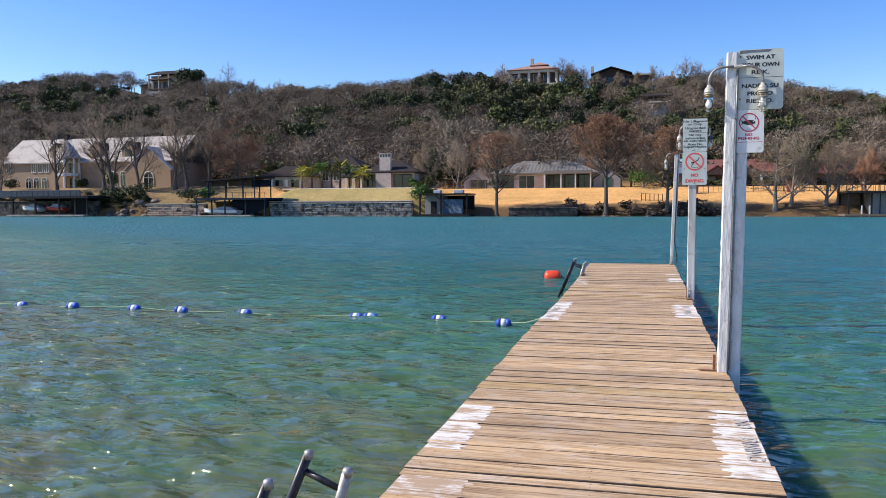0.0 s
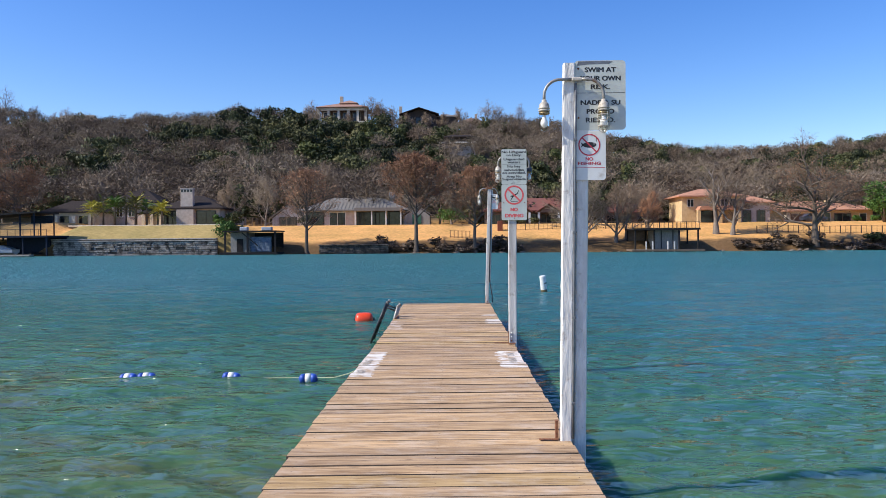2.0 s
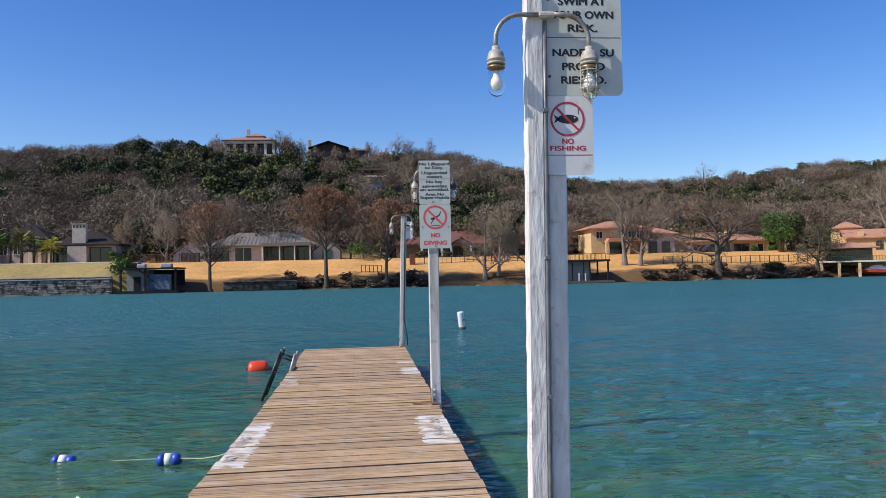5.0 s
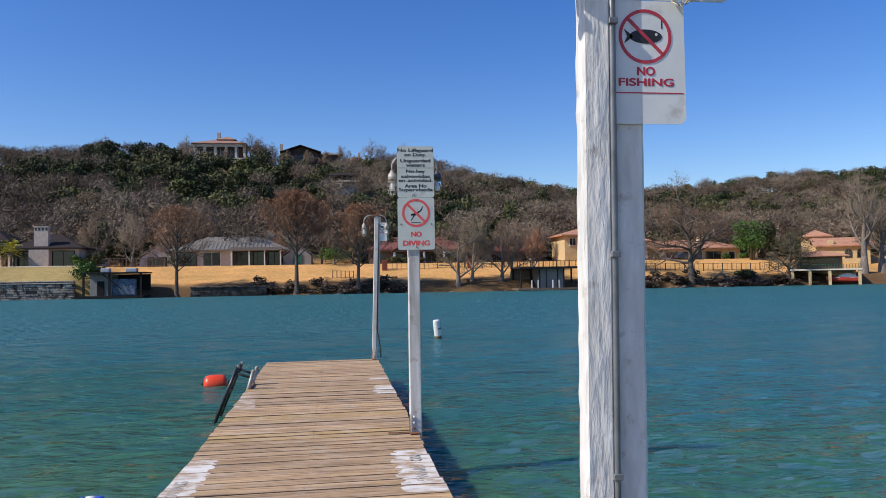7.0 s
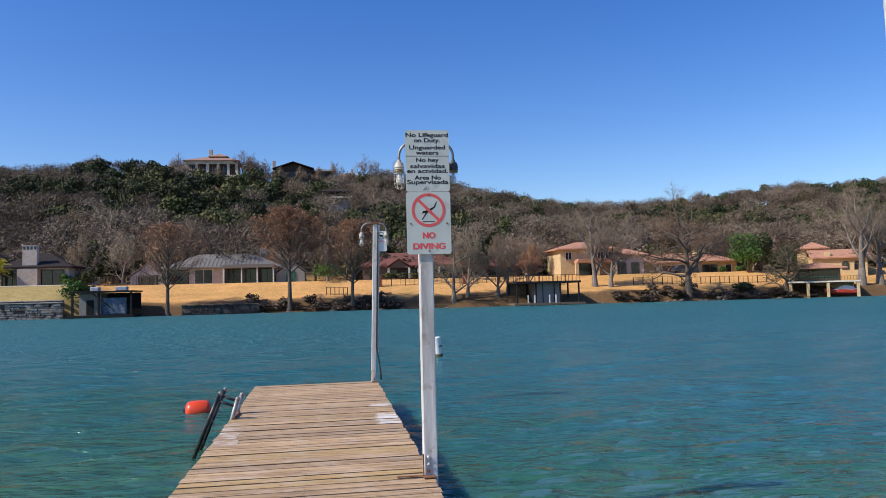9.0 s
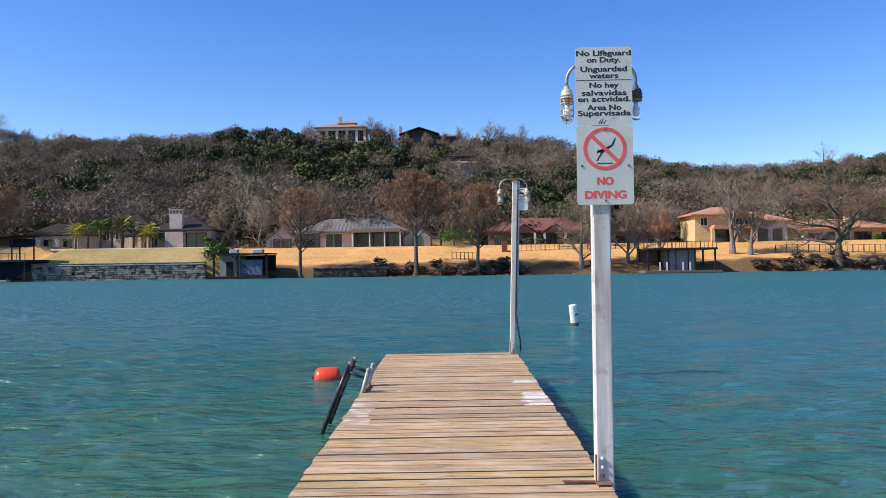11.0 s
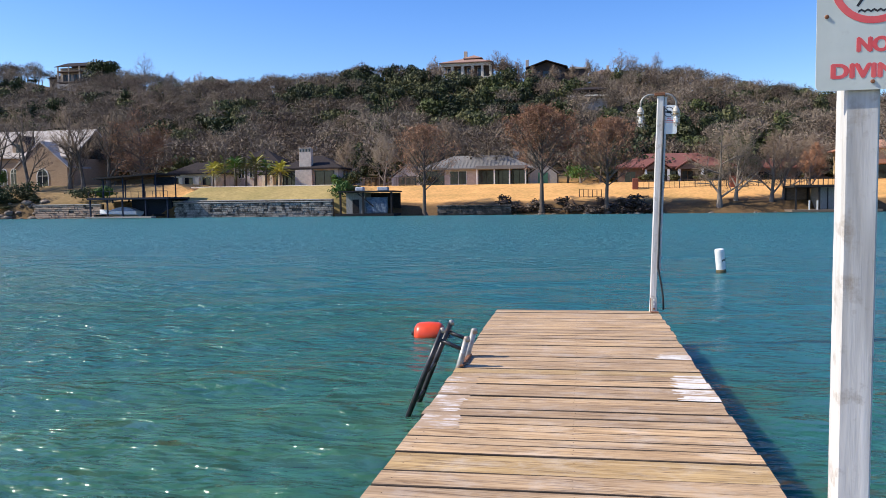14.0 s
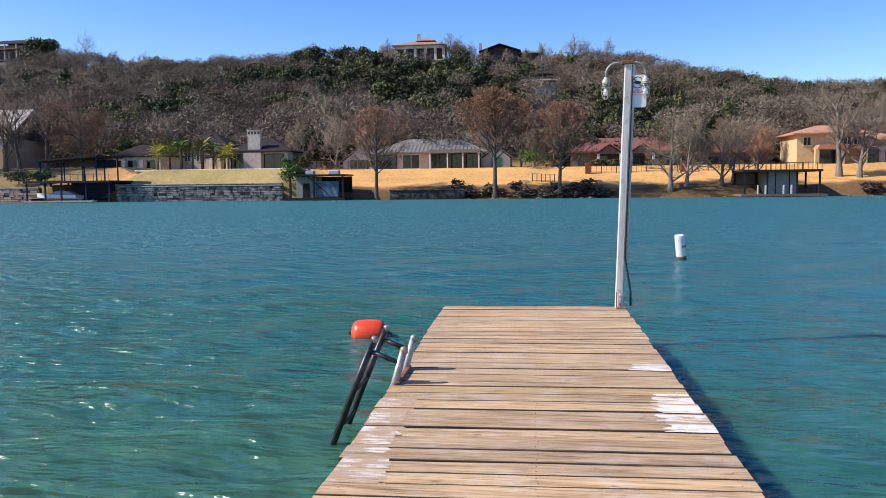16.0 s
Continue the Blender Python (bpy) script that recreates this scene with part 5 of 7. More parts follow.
def woods():
    r = random.Random(21)
    piles = {"bare_woods": [], "pale_bare_woods": [], "dark_evergreen_woods": [], "olive_evergreen_woods": []}
    y = 151.0
    while y < 279:
        step = 5.6
        x = -1.05 * (y + 4) - 3
        while x < 0.84 * (y + 4):
            px, py = x + r.uniform(-1.9, 1.9), y + r.uniform(-1.9, 1.9)
            x += step
            if any(a < px < b and c < py < d for a, b, c, d in CLEARINGS):
                continue
            g = patchiness(px, py) + 0.35 * math.exp(-((py - 218) / 34) ** 2) - 0.25 * (py < 178) - 0.35 * (py > 248) + 0.3 * (px > 60) - 0.5 * (px < -110) + 0.75 * (py > 188) * math.exp(-((px + 45) / 42) ** 2) + r.gauss(0, 0.75)
            z = float(ground_height(px, py)) - 0.4
            if g > 0.36:
                kind = "dark_evergreen_woods" if r.random() < 0.62 else "olive_evergreen_woods"
                h, w = r.uniform(4.5, 8.0), r.uniform(5.0, 8.0)
                tone = r.uniform(0.0, 0.75)
            else:
                kind = "bare_woods" if r.random() < (0.35 if px < -95 else 0.55) else "pale_bare_woods"
                h = r.uniform(7.0, 11.0) * (1.1 if py < 175 else 0.95)
                w = h * r.uniform(0.95, 1.3)
                tone = r.uniform(0.0, 0.7)
            piles[kind].append((px, py, z, w, h, r.uniform(0, 6.28), r.randrange(100), tone))
            if kind.endswith("bare_woods") and r.random() < 0.55:
                # brush under the bare crowns
                piles["olive_evergreen_woods"].append((px + r.uniform(-2, 2), py - r.uniform(0, 2), z, r.uniform(3, 5), r.uniform(2, 3.6), r.uniform(0, 6.28), r.randrange(100), r.uniform(-0.1, 0.35)))
        y += step * 0.92
    for kind, trees in piles.items():
        models = GREEN if "evergreen" in kind else BARE
        V, F, T, n = [], [], [], 0
        for px, py, z, w, h, a, pick, tone in trees:
            v, f, shade = (BRUSH if h < 3.7 and "evergreen" in kind else models)[pick % 4]
            c, s = math.cos(a), math.sin(a)
            q = np.empty_like(v)
            q[:, 0] = (v[:, 0] * c - v[:, 1] * s) * w + px
            q[:, 1] = (v[:, 0] * s + v[:, 1] * c) * w + py
            q[:, 2] = v[:, 2] * h + z
            V.append(q)
            F.append(f + n)
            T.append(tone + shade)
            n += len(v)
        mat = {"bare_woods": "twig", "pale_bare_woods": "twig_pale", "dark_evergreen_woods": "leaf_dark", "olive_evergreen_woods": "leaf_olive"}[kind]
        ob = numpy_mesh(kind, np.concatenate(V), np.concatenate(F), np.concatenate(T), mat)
        tagged(ob, {"bare_woods": "leafless grey-brown winter trees covering the hillside", "pale_bare_woods": "pale leafless winter trees scattered over the hillside", "dark_evergreen_woods": "dark green juniper and oak trees on the hillside", "olive_evergreen_woods": "olive green scrub and evergreens on the hillside"}[kind], "woods", kind="stuff")


# hill houses keep their plots clear
CLEARINGS = [(-203, -181, 247, 290), (-154, -134, 250, 292), (-50, -28, 238, 276), (-24, -1, 240, 280), (-1, 10, 250, 282), (-7, 5, 206, 228)]
woods()


# ---- houses ----
def hip_roof(x0, x1, y0, y1, z0, z1, over=0.6, thick=0.22):
    """A hipped roof with eaves; a square plan gives a pyramid."""
    bm = bmesh.new()
    a, b, c, d = x0 - over, x1 + over, y0 - over, y1 + over
    inset = min(b - a, d - c) / 2 - 0.05
    if b - a >= d - c:
        ridge = [(a + inset, (c + d) / 2), (b - inset, (c + d) / 2)]
    else:
        ridge = [((a + b) / 2, c + inset), ((a + b) / 2, d - inset)]
    for x, y, z in [(a, c, z0), (b, c, z0), (b, d, z0), (a, d, z0), (a, c, z0 + thick), (b, c, z0 + thick), (b, d, z0 + thick), (a, d, z0 + thick)] + [(x, y, z1) for x, y in ridge]:
        bm.verts.new((x, y, z))
    bmesh.ops.convex_hull(bm, input=bm.verts)
    return bm


def gable_roof(x0, x1, y0, y1, z0, z1, along='X', over=0.5, thick=0.25):
    bm = bmesh.new()
    if along == 'X':
        poly = [(y0 - over, z0), (y0 - over, z0 + thick), ((y0 + y1) / 2, z1 + thick), (y1 + over, z0 + thick), (y1 + over, z0), ((y0 + y1) / 2, z1)]
        for x in (x0 - over, x1 + over):
            for y, z in poly:
                bm.verts.new((x, y, z))
    else:
        poly = [(x0 - over, z0), (x0 - over, z0 + thick), ((x0 + x1) / 2, z1 + thick), (x1 + over, z0 + thick), (x1 + over, z0), ((x0 + x1) / 2, z1)]
        for y in (y0 - over, y1 + over):
            for x, z in poly:
                bm.verts.new((x, y, z))
    vs = list(bm.verts)
    n = len(poly)
    for i in range(n):
        bm.faces.new((vs[i], vs[(i + 1) % n], vs[n + (i + 1) % n], vs[n + i]))
    for k in (0, n):
        bm.faces.new((vs[k], vs[k + 1], vs[k + 2], vs[k + 5]))
        bm.faces.new((vs[k + 2], vs[k + 3], vs[k + 4], vs[k + 5]))
    bmesh.ops.recalc_face_normals(bm, faces=bm.faces)
    return bm


def window(house, x0, x1, z0, z1, y, frame_mat="trim", bars=1, arched=False):
    """A window in a wall facing the lake: a surround, set-back glass and glazing bars."""
    bm = bmesh.new()
    t = 0.10
    w = window_part = None
    if arched:
        r = (x1 - x0) / 2
        cx = (x0 + x1) / 2
        outline = [(x0, z0), (x1, z0)] + [(cx + r * math.cos(radians(a)), z1 - r + r * math.sin(radians(a))) for a in range(0, 181, 18)]
        inner = [(cx + (px - cx) * 0.84, z0 + 0.08 + (pz - z0) * 0.93) for px, pz in outline]
        w = part("window", prism(bm, outline, y - 0.10, y - 0.02), frame_mat, house)
        part("pane", prism(bmesh.new(), inner, y - 0.13, y - 0.102), "glass", w)
        part("glazing_bar", boxed(cx - 0.04, cx + 0.04, y - 0.17, y - 0.132, z0 + 0.08, z1 - 0.1), frame_mat, w)
        part("glazing_bar", boxed(x0 + 0.1, x1 - 0.1, y - 0.17, y - 0.132, z1 - r - 0.04, z1 - r + 0.04), frame_mat, w)
        return w
    for a, b, c, d in ((x0 - t, x1 + t, z0 - t, z0), (x0 - t, x1 + t, z1, z1 + t), (x0 - t, x0, z0, z1), (x1, x1 + t, z0, z1)):
        box(bm, a, b, y - 0.12, y + 0.05, c, d)
    w = part("window", bm, frame_mat, house)
    part("pane", boxed(x0, x1, y - 0.06, y - 0.02, z0, z1), "glass", w)
    for k in range(bars):
        bx = x0 + (x1 - x0) * (k + 1) / (bars + 1)
        part("glazing_bar", boxed(bx - 0.035, bx + 0.035, y - 0.10, y - 0.062, z0, z1), frame_mat, w)
    return w


def building(name, label, category="house"):
    return thing(name, 0, 0, 0, label, category, "houses across the lake")


def chimney(h, x, y, z0, z1, w, mat, slots=0):
    c = part("chimney", boxed(x - w / 2, x + w / 2, y - 0.5, y + 0.5, z0, z1, 0.04), mat, h)
    if slots:
        for k in range(slots):
            sx = x - w / 2 + w * (k + 0.5) / slots
            part("chimney_slot", boxed(sx - w * 0.3 / slots, sx + w * 0.3 / slots, y - 0.53, y - 0.502, z1 - 0.62, z1 - 0.15), "glass", c)
        part("chimney_cap", boxed(x - w / 2 - 0.08, x + w / 2 + 0.08, y - 0.58, y + 0.58, z1 + 0.002, z1 + 0.12, 0.02), mat, c)
    return c


# big stone house with pale roof, dormers, turret porch and a gabled wing
h = building("mansion", "large tan brick house with a pale slate roof and dormers")
h.matrix_world = Matrix.Translation((0.4, 0, 3)) @ Matrix.Diagonal((1, 1, 1.11, 1)) @ Matrix.Translation((0, 0, -3))
part("wall", boxed(-147, -100.4, 142, 156, 2.6, 10.3), "mansion_wall", h)
part("roof", gable_roof(-147, -100.4, 142, 156, 10.3, 15.6, 'X', 0.5), "mansion_roof", h)
part("gable_wing", prism(bmesh.new(), [(-112, 2.4), (-100.6, 2.4), (-100.6, 8.5), (-106.2, 12.9), (-112, 8.5)], 140.4, 147), "mansion_wall", h)
part("wing_roof", gable_roof(-112, -100.6, 140.6, 147, 8.4, 13.0, 'Y', 0.35), "mansion_roof", h)
window(h, -107.4, -104.7, 4.4, 8.4, 140.4, "trim", 1, True)
for x in (-117.0, -114.6, -112.2):
    window(h, x, x + 1.7, 5.4, 8.6, 142, "trim", 1, True)
for x in (-140.2, -138.0, -135.8):
    window(h, x, x + 1.6, 5.2, 7.6, 142, "trim", 1, True)
for x in (-138.4, -136.6, -134.8, -145.5, -109):
    window(h, x, x + 1.1, 8.6, 10.3, 142, "trim", 1)
for x in (-132.4, -121.5, -113.0):
    d = part("dormer", prism(bmesh.new(), [(x - 1.6, 10.8), (x + 1.6, 10.8), (x + 1.6, 12.8), (x, 14.4), (x - 1.6, 12.8)], 142.8, 148), "mansion_wall", h)
    part("dormer_roof", gable_roof(x - 1.6, x + 1.6, 142.9, 148, 12.8, 14.45, 'Y', 0.25, 0.15), "roof_dark", d)
    part("dormer_window", boxed(x - 0.7, x + 0.7, 142.7, 142.79, 11.3, 12.9), "glass", d)
tur = part("turret", turned(bmesh.new(), [(2.6, 7.6), (2.6, 8.2)], 10, Matrix.Translation((-127.2, 140.6, 0))), "trim", h, "pale balcony slab")
part("turret_roof", turned(bmesh.new(), [(2.9, 11.2), (2.75, 11.5), (1.4, 13.4), (0.12, 14.8)], 10, Matrix.Translation((-127.2, 140.6, 0))), "mansion_roof", h)
for a in range(150, 391, 48):
    px, py = -127.2 + 2.4 * math.cos(radians(a)), 140.6 + 2.4 * math.sin(radians(a))
    part("porch_post", turned(bmesh.new(), [(0.22, 3.6), (0.2, 11.2)], 8, Matrix.Translation((px, py, 0))), "trim", h)
part("porch_door", boxed(-128.4, -126.0, 141.9, 141.98, 4.6, 7.2), "glass", h)
part("porch_door", boxed(-128.4, -126.0, 141.9, 141.98, 8.3, 10.8), "glass", h)
chimney(h, -134.5, 149, 14.6, 16.8, 0.9, "roof_dark")

# low dark-roofed outbuilding, pyramid-roofed house, and the house with the broad chimney
h = building("garden_house", "low cream outbuilding with a dark shingle roof and carport piers")
part("wall", boxed(-78, -67.6, 140, 147, 3.4, 7.2), "cream", h)
part("roof", hip_roof(-78, -67.6, 140, 147, 7.2, 9.6, 0.7), "roof_dark", h)
for x in (-76.4, -74.2, -70.6):
    part("opening", boxed(x - 0.8, x + 0.8, 139.93, 139.99, 4.6, 6.6), "glass", h)
for x in (-77.6, -75.2, -71.8, -68.4):
    part("pier", boxed(x - 0.35, x + 0.35, 138.6, 139.2, 4.0, 6.6, 0.03), "cream", h)
h = building("house", "dark pyramid-roofed house with pale blue walls behind palms")
part("wall", boxed(-68, -58.8, 146, 154, 3.6, 9.2), "pale_wall", h)
part("roof", hip_roof(-68, -58.8, 146, 154, 9.2, 12.2, 0.6), "roof_dark", h)
for x in (-67, -64.6, -62.0, -60.4):
    window(h, x, x + 1.2, 6.6, 8.6, 146, "trim", 1)
part("porch_wall", boxed(-60.5, -56.5, 143, 146, 3.6, 6.9), "cream", h)
part("porch_roof", hip_roof(-61, -56, 142.6, 146, 6.9, 8.2, 0.4), "roof_dark", h)
for x in (-60.2, -58.6, -57.0):
    part("porch_pier", boxed(x - 0.3, x + 0.3, 142.2, 142.7, 3.8, 6.9, 0.03), "cream", h)
h = building("house", "pale plaster house with dark hipped roof and a broad slotted chimney")
part("wall", boxed(-55.6, -44.8, 140, 149, 3.4, 7.7), "pale_wall", h)
part("roof", hip_roof(-55.6, -44.8, 140, 149, 7.7, 10.4, 0.9), "roof_dark", h)
part("front_bay", boxed(-52.6, -49.4, 138.9, 140.2, 3.4, 7.6), "pale_wall", h)
chimney(h, -50.9, 140.2, 7.0, 11.5, 2.3, "pale_wall", 4)
window(h, -55.3, -52.9, 3.9, 7.3, 140, "black_steel", 2)
window(h, -49.1, -45.6, 3.9, 7.3, 140, "black_steel", 1)
part("side_wing", boxed(-44.8, -41.8, 142, 147, 3.4, 6.2), "pale_wall", h)

# the long grey-roofed house
h = building("house", "long low house with a grey standing-seam metal roof")
part("wall", boxed(-30, -10.5, 145, 155, 3.2, 7.3), "pale_wall", h)
part("roof", hip_roof(-30, -10.5, 145, 155, 7.3, 10.1, 0.9), "roof_grey", h)
part("porch_roof", prism(bmesh.new(), [(-20.0, 7.15), (-10.6, 7.15), (-10.9, 7.75), (-19.7, 7.75)], 141.4, 145.3), "roof_grey", h)
for x in (-19.6, -16.5, -13.8, -11.0):
    part("porch_post", boxed(x - 0.11, x + 0.11, 141.6, 141.9, 3.6, 7.15), "trim", h)
window(h, -25.0, -22.0, 4.6, 7.0, 145, "trim", 1)
window(h, -29.4, -26.2, 4.0, 7.0, 145, "black_steel", 2)
# porch windows enlarged, their dark glass also standing for the porch's shade
for x in (-19.7, -16.7, -13.7):
    window(h, x, x + 2.7, 3.8, 7.0, 145, "black_steel", 1)
part("gable_end", prism(bmesh.new(), [(-10.4, 3.2), (-5.6, 3.2), (-5.6, 6.2), (-8.0, 8.0), (-10.4, 6.2)], 143, 150), "grey_wall", h)
part("gable_end_roof", gable_roof(-10.4, -5.6, 143.2, 150, 6.2, 8.1, 'Y', 0.4, 0.2), "roof_grey", h)
part("gable_door", boxed(-8.9, -7.2, 142.9, 142.98, 4.2, 6.4), "green_rail", h)
chimney(h, -13.3, 149, 8.5, 11.0, 1.1, "grey_wall")
for k in range(26):
    x = -29.2 + k * 0.72
    part("roof_seam", tube(bmesh.new(), [(x, 144.1, 7.56), (x, 147.6 if -26 < x < -14 else 145.6, 9.25 if -26 < x < -14 else 8.25)], 0.045, 4), "roof_grey", h)
part("left_gable", prism(bmesh.new(), [(-36.5, 3.2), (-30.2, 3.2), (-30.2, 6.0), (-33.4, 8.4), (-36.5, 6.0)], 146.5, 154), "pale_wall", h)
part("left_gable_roof", gable_roof(-36.5, -30.2, 146.6, 154, 6.0, 8.5, 'Y', 0.4, 0.2), "roof_grey", h)
window(h, -35.0, -31.8, 4.4, 6.2, 146.5, "black_steel", 2)

# the red-roofed house with two small gables
h = building("house", "low house with a red tile roof and two front gables")
part("wall", boxed(5, 24, 147, 157, 3.4, 7.0), "brown_wall", h)
part("roof", hip_roof(5, 24, 147, 157, 7.0, 9.8, 0.9), "roof_red", h)
for x in (11.6, 17.2):
    g = part("gable", prism(bmesh.new(), [(x - 2.1, 6.7), (x + 2.1, 6.7), (x, 8.2)], 145.0, 149), "brown_wall", h)
    part("gable_roof", gable_roof(x - 2.1, x + 2.1, 145.0, 149, 6.7, 8.3, 'Y', 0.35, 0.2), "roof_red", g)
    for dx in (-1.9, 1.9):
        part("porch_post", boxed(x + dx - 0.2, x + dx + 0.2, 145.0, 145.4, 3.8, 6.7), "trim", h)
for x in (6.2, 9.6, 13.4, 16.0, 19.4, 21.6):
    window(h, x, x + 1.8, 4.4, 6.4, 147, "brown_wall", 1)
h = building("house", "dim red-roofed house half hidden behind bare trees")
part("wall", boxed(28, 39, 149, 156, 3.6, 6.6), "brown_wall", h)
part("roof", hip_roof(28, 39, 149, 156, 6.6, 8.6, 0.8), "roof_red", h)
for x in (29, 32, 35):
    window(h, x, x + 1.8, 4.4, 6.0, 149, "brown_wall", 1)

# the yellow stucco house with terracotta roofs
h = building("house", "yellow stucco two-storey house with terracotta tile roofs")
part("wall", boxed(41.4, 52, 141, 150, 3.6, 9.2), "yellow_stucco", h)
part("roof", hip_roof(41.4, 52, 141, 150, 9.2, 10.9, 0.8), "roof_terra", h)
part("lower_roof", prism(bmesh.new(), [(43.8, 6.7), (51.6, 6.7), (51.2, 7.4), (44.2, 7.4)], 138.6, 141.3), "roof_terra", h)
# dark glass sheet on the wall stands in for shade under the porch
part("porch_shade", boxed(44.2, 47.4, 140.9, 140.98, 4.0, 6.6), "glass", h)
for x in (43.9, 47.8, 51.2):
    part("porch_pier", boxed(x - 0.3, x + 0.3, 138.8, 139.4, 3.4, 6.7), "yellow_stucco", h)
for x in (42.4, 48.6, 50.2):
    window(h, x, x + 1.1, 7.4, 8.7, 141, "cream", 1)
part("side_wing", boxed(52.2, 58, 142, 150, 3.6, 8.0), "pale_wall", h)
part("side_roof", hip_roof(52.2, 58, 142, 150, 8.0, 9.6, 0.7), "roof_terra", h)
for x in (53, 55.6):
    window(h, x, x + 1.4, 4.3, 6.6, 142, "brown_wall", 1)

# the long terracotta ranch house with garage
h = building("house", "long yellow ranch house with terracotta roof and dark garage")
part("wall", boxed(59, 79, 146, 156, 2.6, 6.6), "yellow_stucco", h)
part("roof", hip_roof(59, 79, 146, 156, 6.6, 8.7, 0.9), "roof_terra", h)
part("garage_bay", boxed(62, 69, 144.4, 146.2, 2.6, 6.4), "cream", h)
part("garage_roof", hip_roof(61.6, 69.4, 143.6, 147, 6.4, 7.4, 0.3), "roof_terra", h)
part("garage_opening", boxed(62.8, 68.4, 144.3, 144.38, 3.2, 5.9), "brown_wall", h)
window(h, 71.8, 74.8, 4.0, 6.0, 146, "brown_wall", 1)
window(h, 70.0, 70.9, 4.0, 6.2, 146, "trim", 0)
window(h, 76.6, 77.8, 4.2, 6.0, 146, "trim", 0)
chimney(h, 71.5, 148, 7.4, 9.0, 1.0, "yellow_stucco")

# terracotta house above its boathouse
h = building("house", "multi-level terracotta-roofed house with stucco walls and stair tower")
h.matrix_world = Matrix.Translation((94.7, 138.5, 0.2)) @ Matrix.Rotation(radians(-26), 4, 'Z') @ Matrix.Diagonal((0.86, 0.86, 0.83, 1)) @ Matrix.Translation((-89.2, -139, 0))
part("wall", boxed(84.5, 95, 134, 144, 1.5, 7.4), "yellow_stucco", h)
part("roof", gable_roof(84.5, 95, 134, 144, 7.4, 9.4, 'X', 0.7), "roof_terra", h)
part("tower", boxed(82.8, 88.0, 140, 147, 1.5, 10.0), "yellow_stucco", h)
part("tower_roof", hip_roof(82.8, 88.0, 140, 147, 10.0, 11.8, 0.6), "roof_terra", h)
window(h, 84.0, 85.2, 8.2, 9.4, 140, "brown_wall", 1)
for x in (90.0, 92.4):
    window(h, x, x + 1.5, 4.8, 6.8, 134, "brown_wall", 1, True)
chimney(h, 87.4, 134.6, 6.5, 8.9, 1.1, "yellow_stucco")

# hilltop houses
h = building("hilltop_house", "two-storey pale house with deep balconies on the hilltop")
part("wall", boxed(-200, -186, 272, 284, 43.0, 54.4), "shaded_cream", h)
part("roof", gable_roof(-200, -186, 270.5, 284, 54.4, 57.0, 'X', 0.8), "roof_dark", h)
for z in (49.0, 53.0):
    part("balcony_slab", boxed(-199.6, -189.8, 269.4, 272, z - 0.5, z - 0.1), "brown_wall", h)
for x in (-199.4, -194.8, -190.2):
    part("column", boxed(x - 0.22, x + 0.22, 269.6, 270.0, 44.5, 54.4), "shaded_cream", h)
for x, z in ((-198.8, 49.2), (-194.2, 49.2), (-198.8, 45.6), (-194.2, 45.6)):
    window(h, x, x + 3.2, z, z + 2.6, 272, "brown_wall", 2)
part("side_wing", boxed(-206.5, -200.2, 274, 282, 43, 51.0), "shaded_cream", h)
part("side_roof", hip_roof(-206.5, -200.2, 274, 282, 51.0, 52.6, 0.5), "roof_dark", h)
part("terrace_wall", boxed(-199, -182, 267.6, 268.4, 42, 47.6), "concrete", h)
h = building("hilltop_house", "pale grey gabled house among bare hilltop trees")
part("wall", boxed(-150, -138, 280, 289, 39, 46.4), "grey_wall", h)
part("roof", gable_roof(-150, -138, 280, 289, 46.4, 49.4, 'X', 0.5), "roof_grey", h)
for x in (-148, -144.5, -141):
    window(h, x, x + 1.5, 43.0, 45.2, 280, "trim", 1)
h = building("hilltop_house", "hilltop villa with brown tiled hip roof, tan columns and a turret")
part("wall", boxed(-47.5, -32.5, 262, 272, 38.0, 46.9), "brown_wall", h)
part("terrace", boxed(-48.5, -31.5, 258.6, 263, 41.4, 42.3), "cream", h)
part("terrace_base", boxed(-47.5, -32.5, 259.4, 262.1, 37, 41.4), "shaded_cream", h)
for x in (-48, -44.6, -41.2, -37.8, -34.6, -31.9):
    part("column", boxed(x - 0.4, x + 0.4, 258.8, 259.6, 42.3, 46.9), "cream", h)
part("fascia", boxed(-48.4, -31.6, 258.7, 259.7, 46.0, 46.9), "cream", h)
part("roof", hip_roof(-47.8, -32.2, 259, 272, 46.95, 49.6, 1.0), "roof_rose", h)
part("upper_roof", hip_roof(-41, -35.6, 263, 270, 49.0, 50.6, 0.5), "roof_rose", h)
chimney(h, -41.0, 265, 47.5, 51.8, 1.1, "shaded_cream")
for x in (-46.8, -43.4, -40.0, -36.6):
    window(h, x, x + 2.4, 42.6, 45.8, 262, "trim", 1)
chimney(h, -28.6, 266, 40, 49.0, 1.2, "shaded_cream")
h = building("hilltop_house", "dark timber hilltop house with a wide gable")
part("wall", prism(bmesh.new(), [(-20, 36), (-8.0, 36), (-8.0, 45.2), (-13.8, 47.4), (-20, 45.2)], 266, 276), "dark_timber", h)
part("roof", gable_roof(-20, -8.0, 265, 276, 45.2, 47.5, 'Y', 0.9), "roof_dark", h)
part("side_wing", boxed(-8.0, -0.5, 268, 276, 36, 44.8), "dark_timber", h)
part("side_roof", hip_roof(-8.4, -0.5, 268, 276, 44.8, 46.4, 0.5), "roof_grey", h)
chimney(h, -20.6, 268, 40, 48.6, 1.0, "shaded_cream")
for x in (-18.6, -15.2, -11.8):
    window(h, x, x + 2.6, 41.6, 44.4, 266, "black_steel", 1)
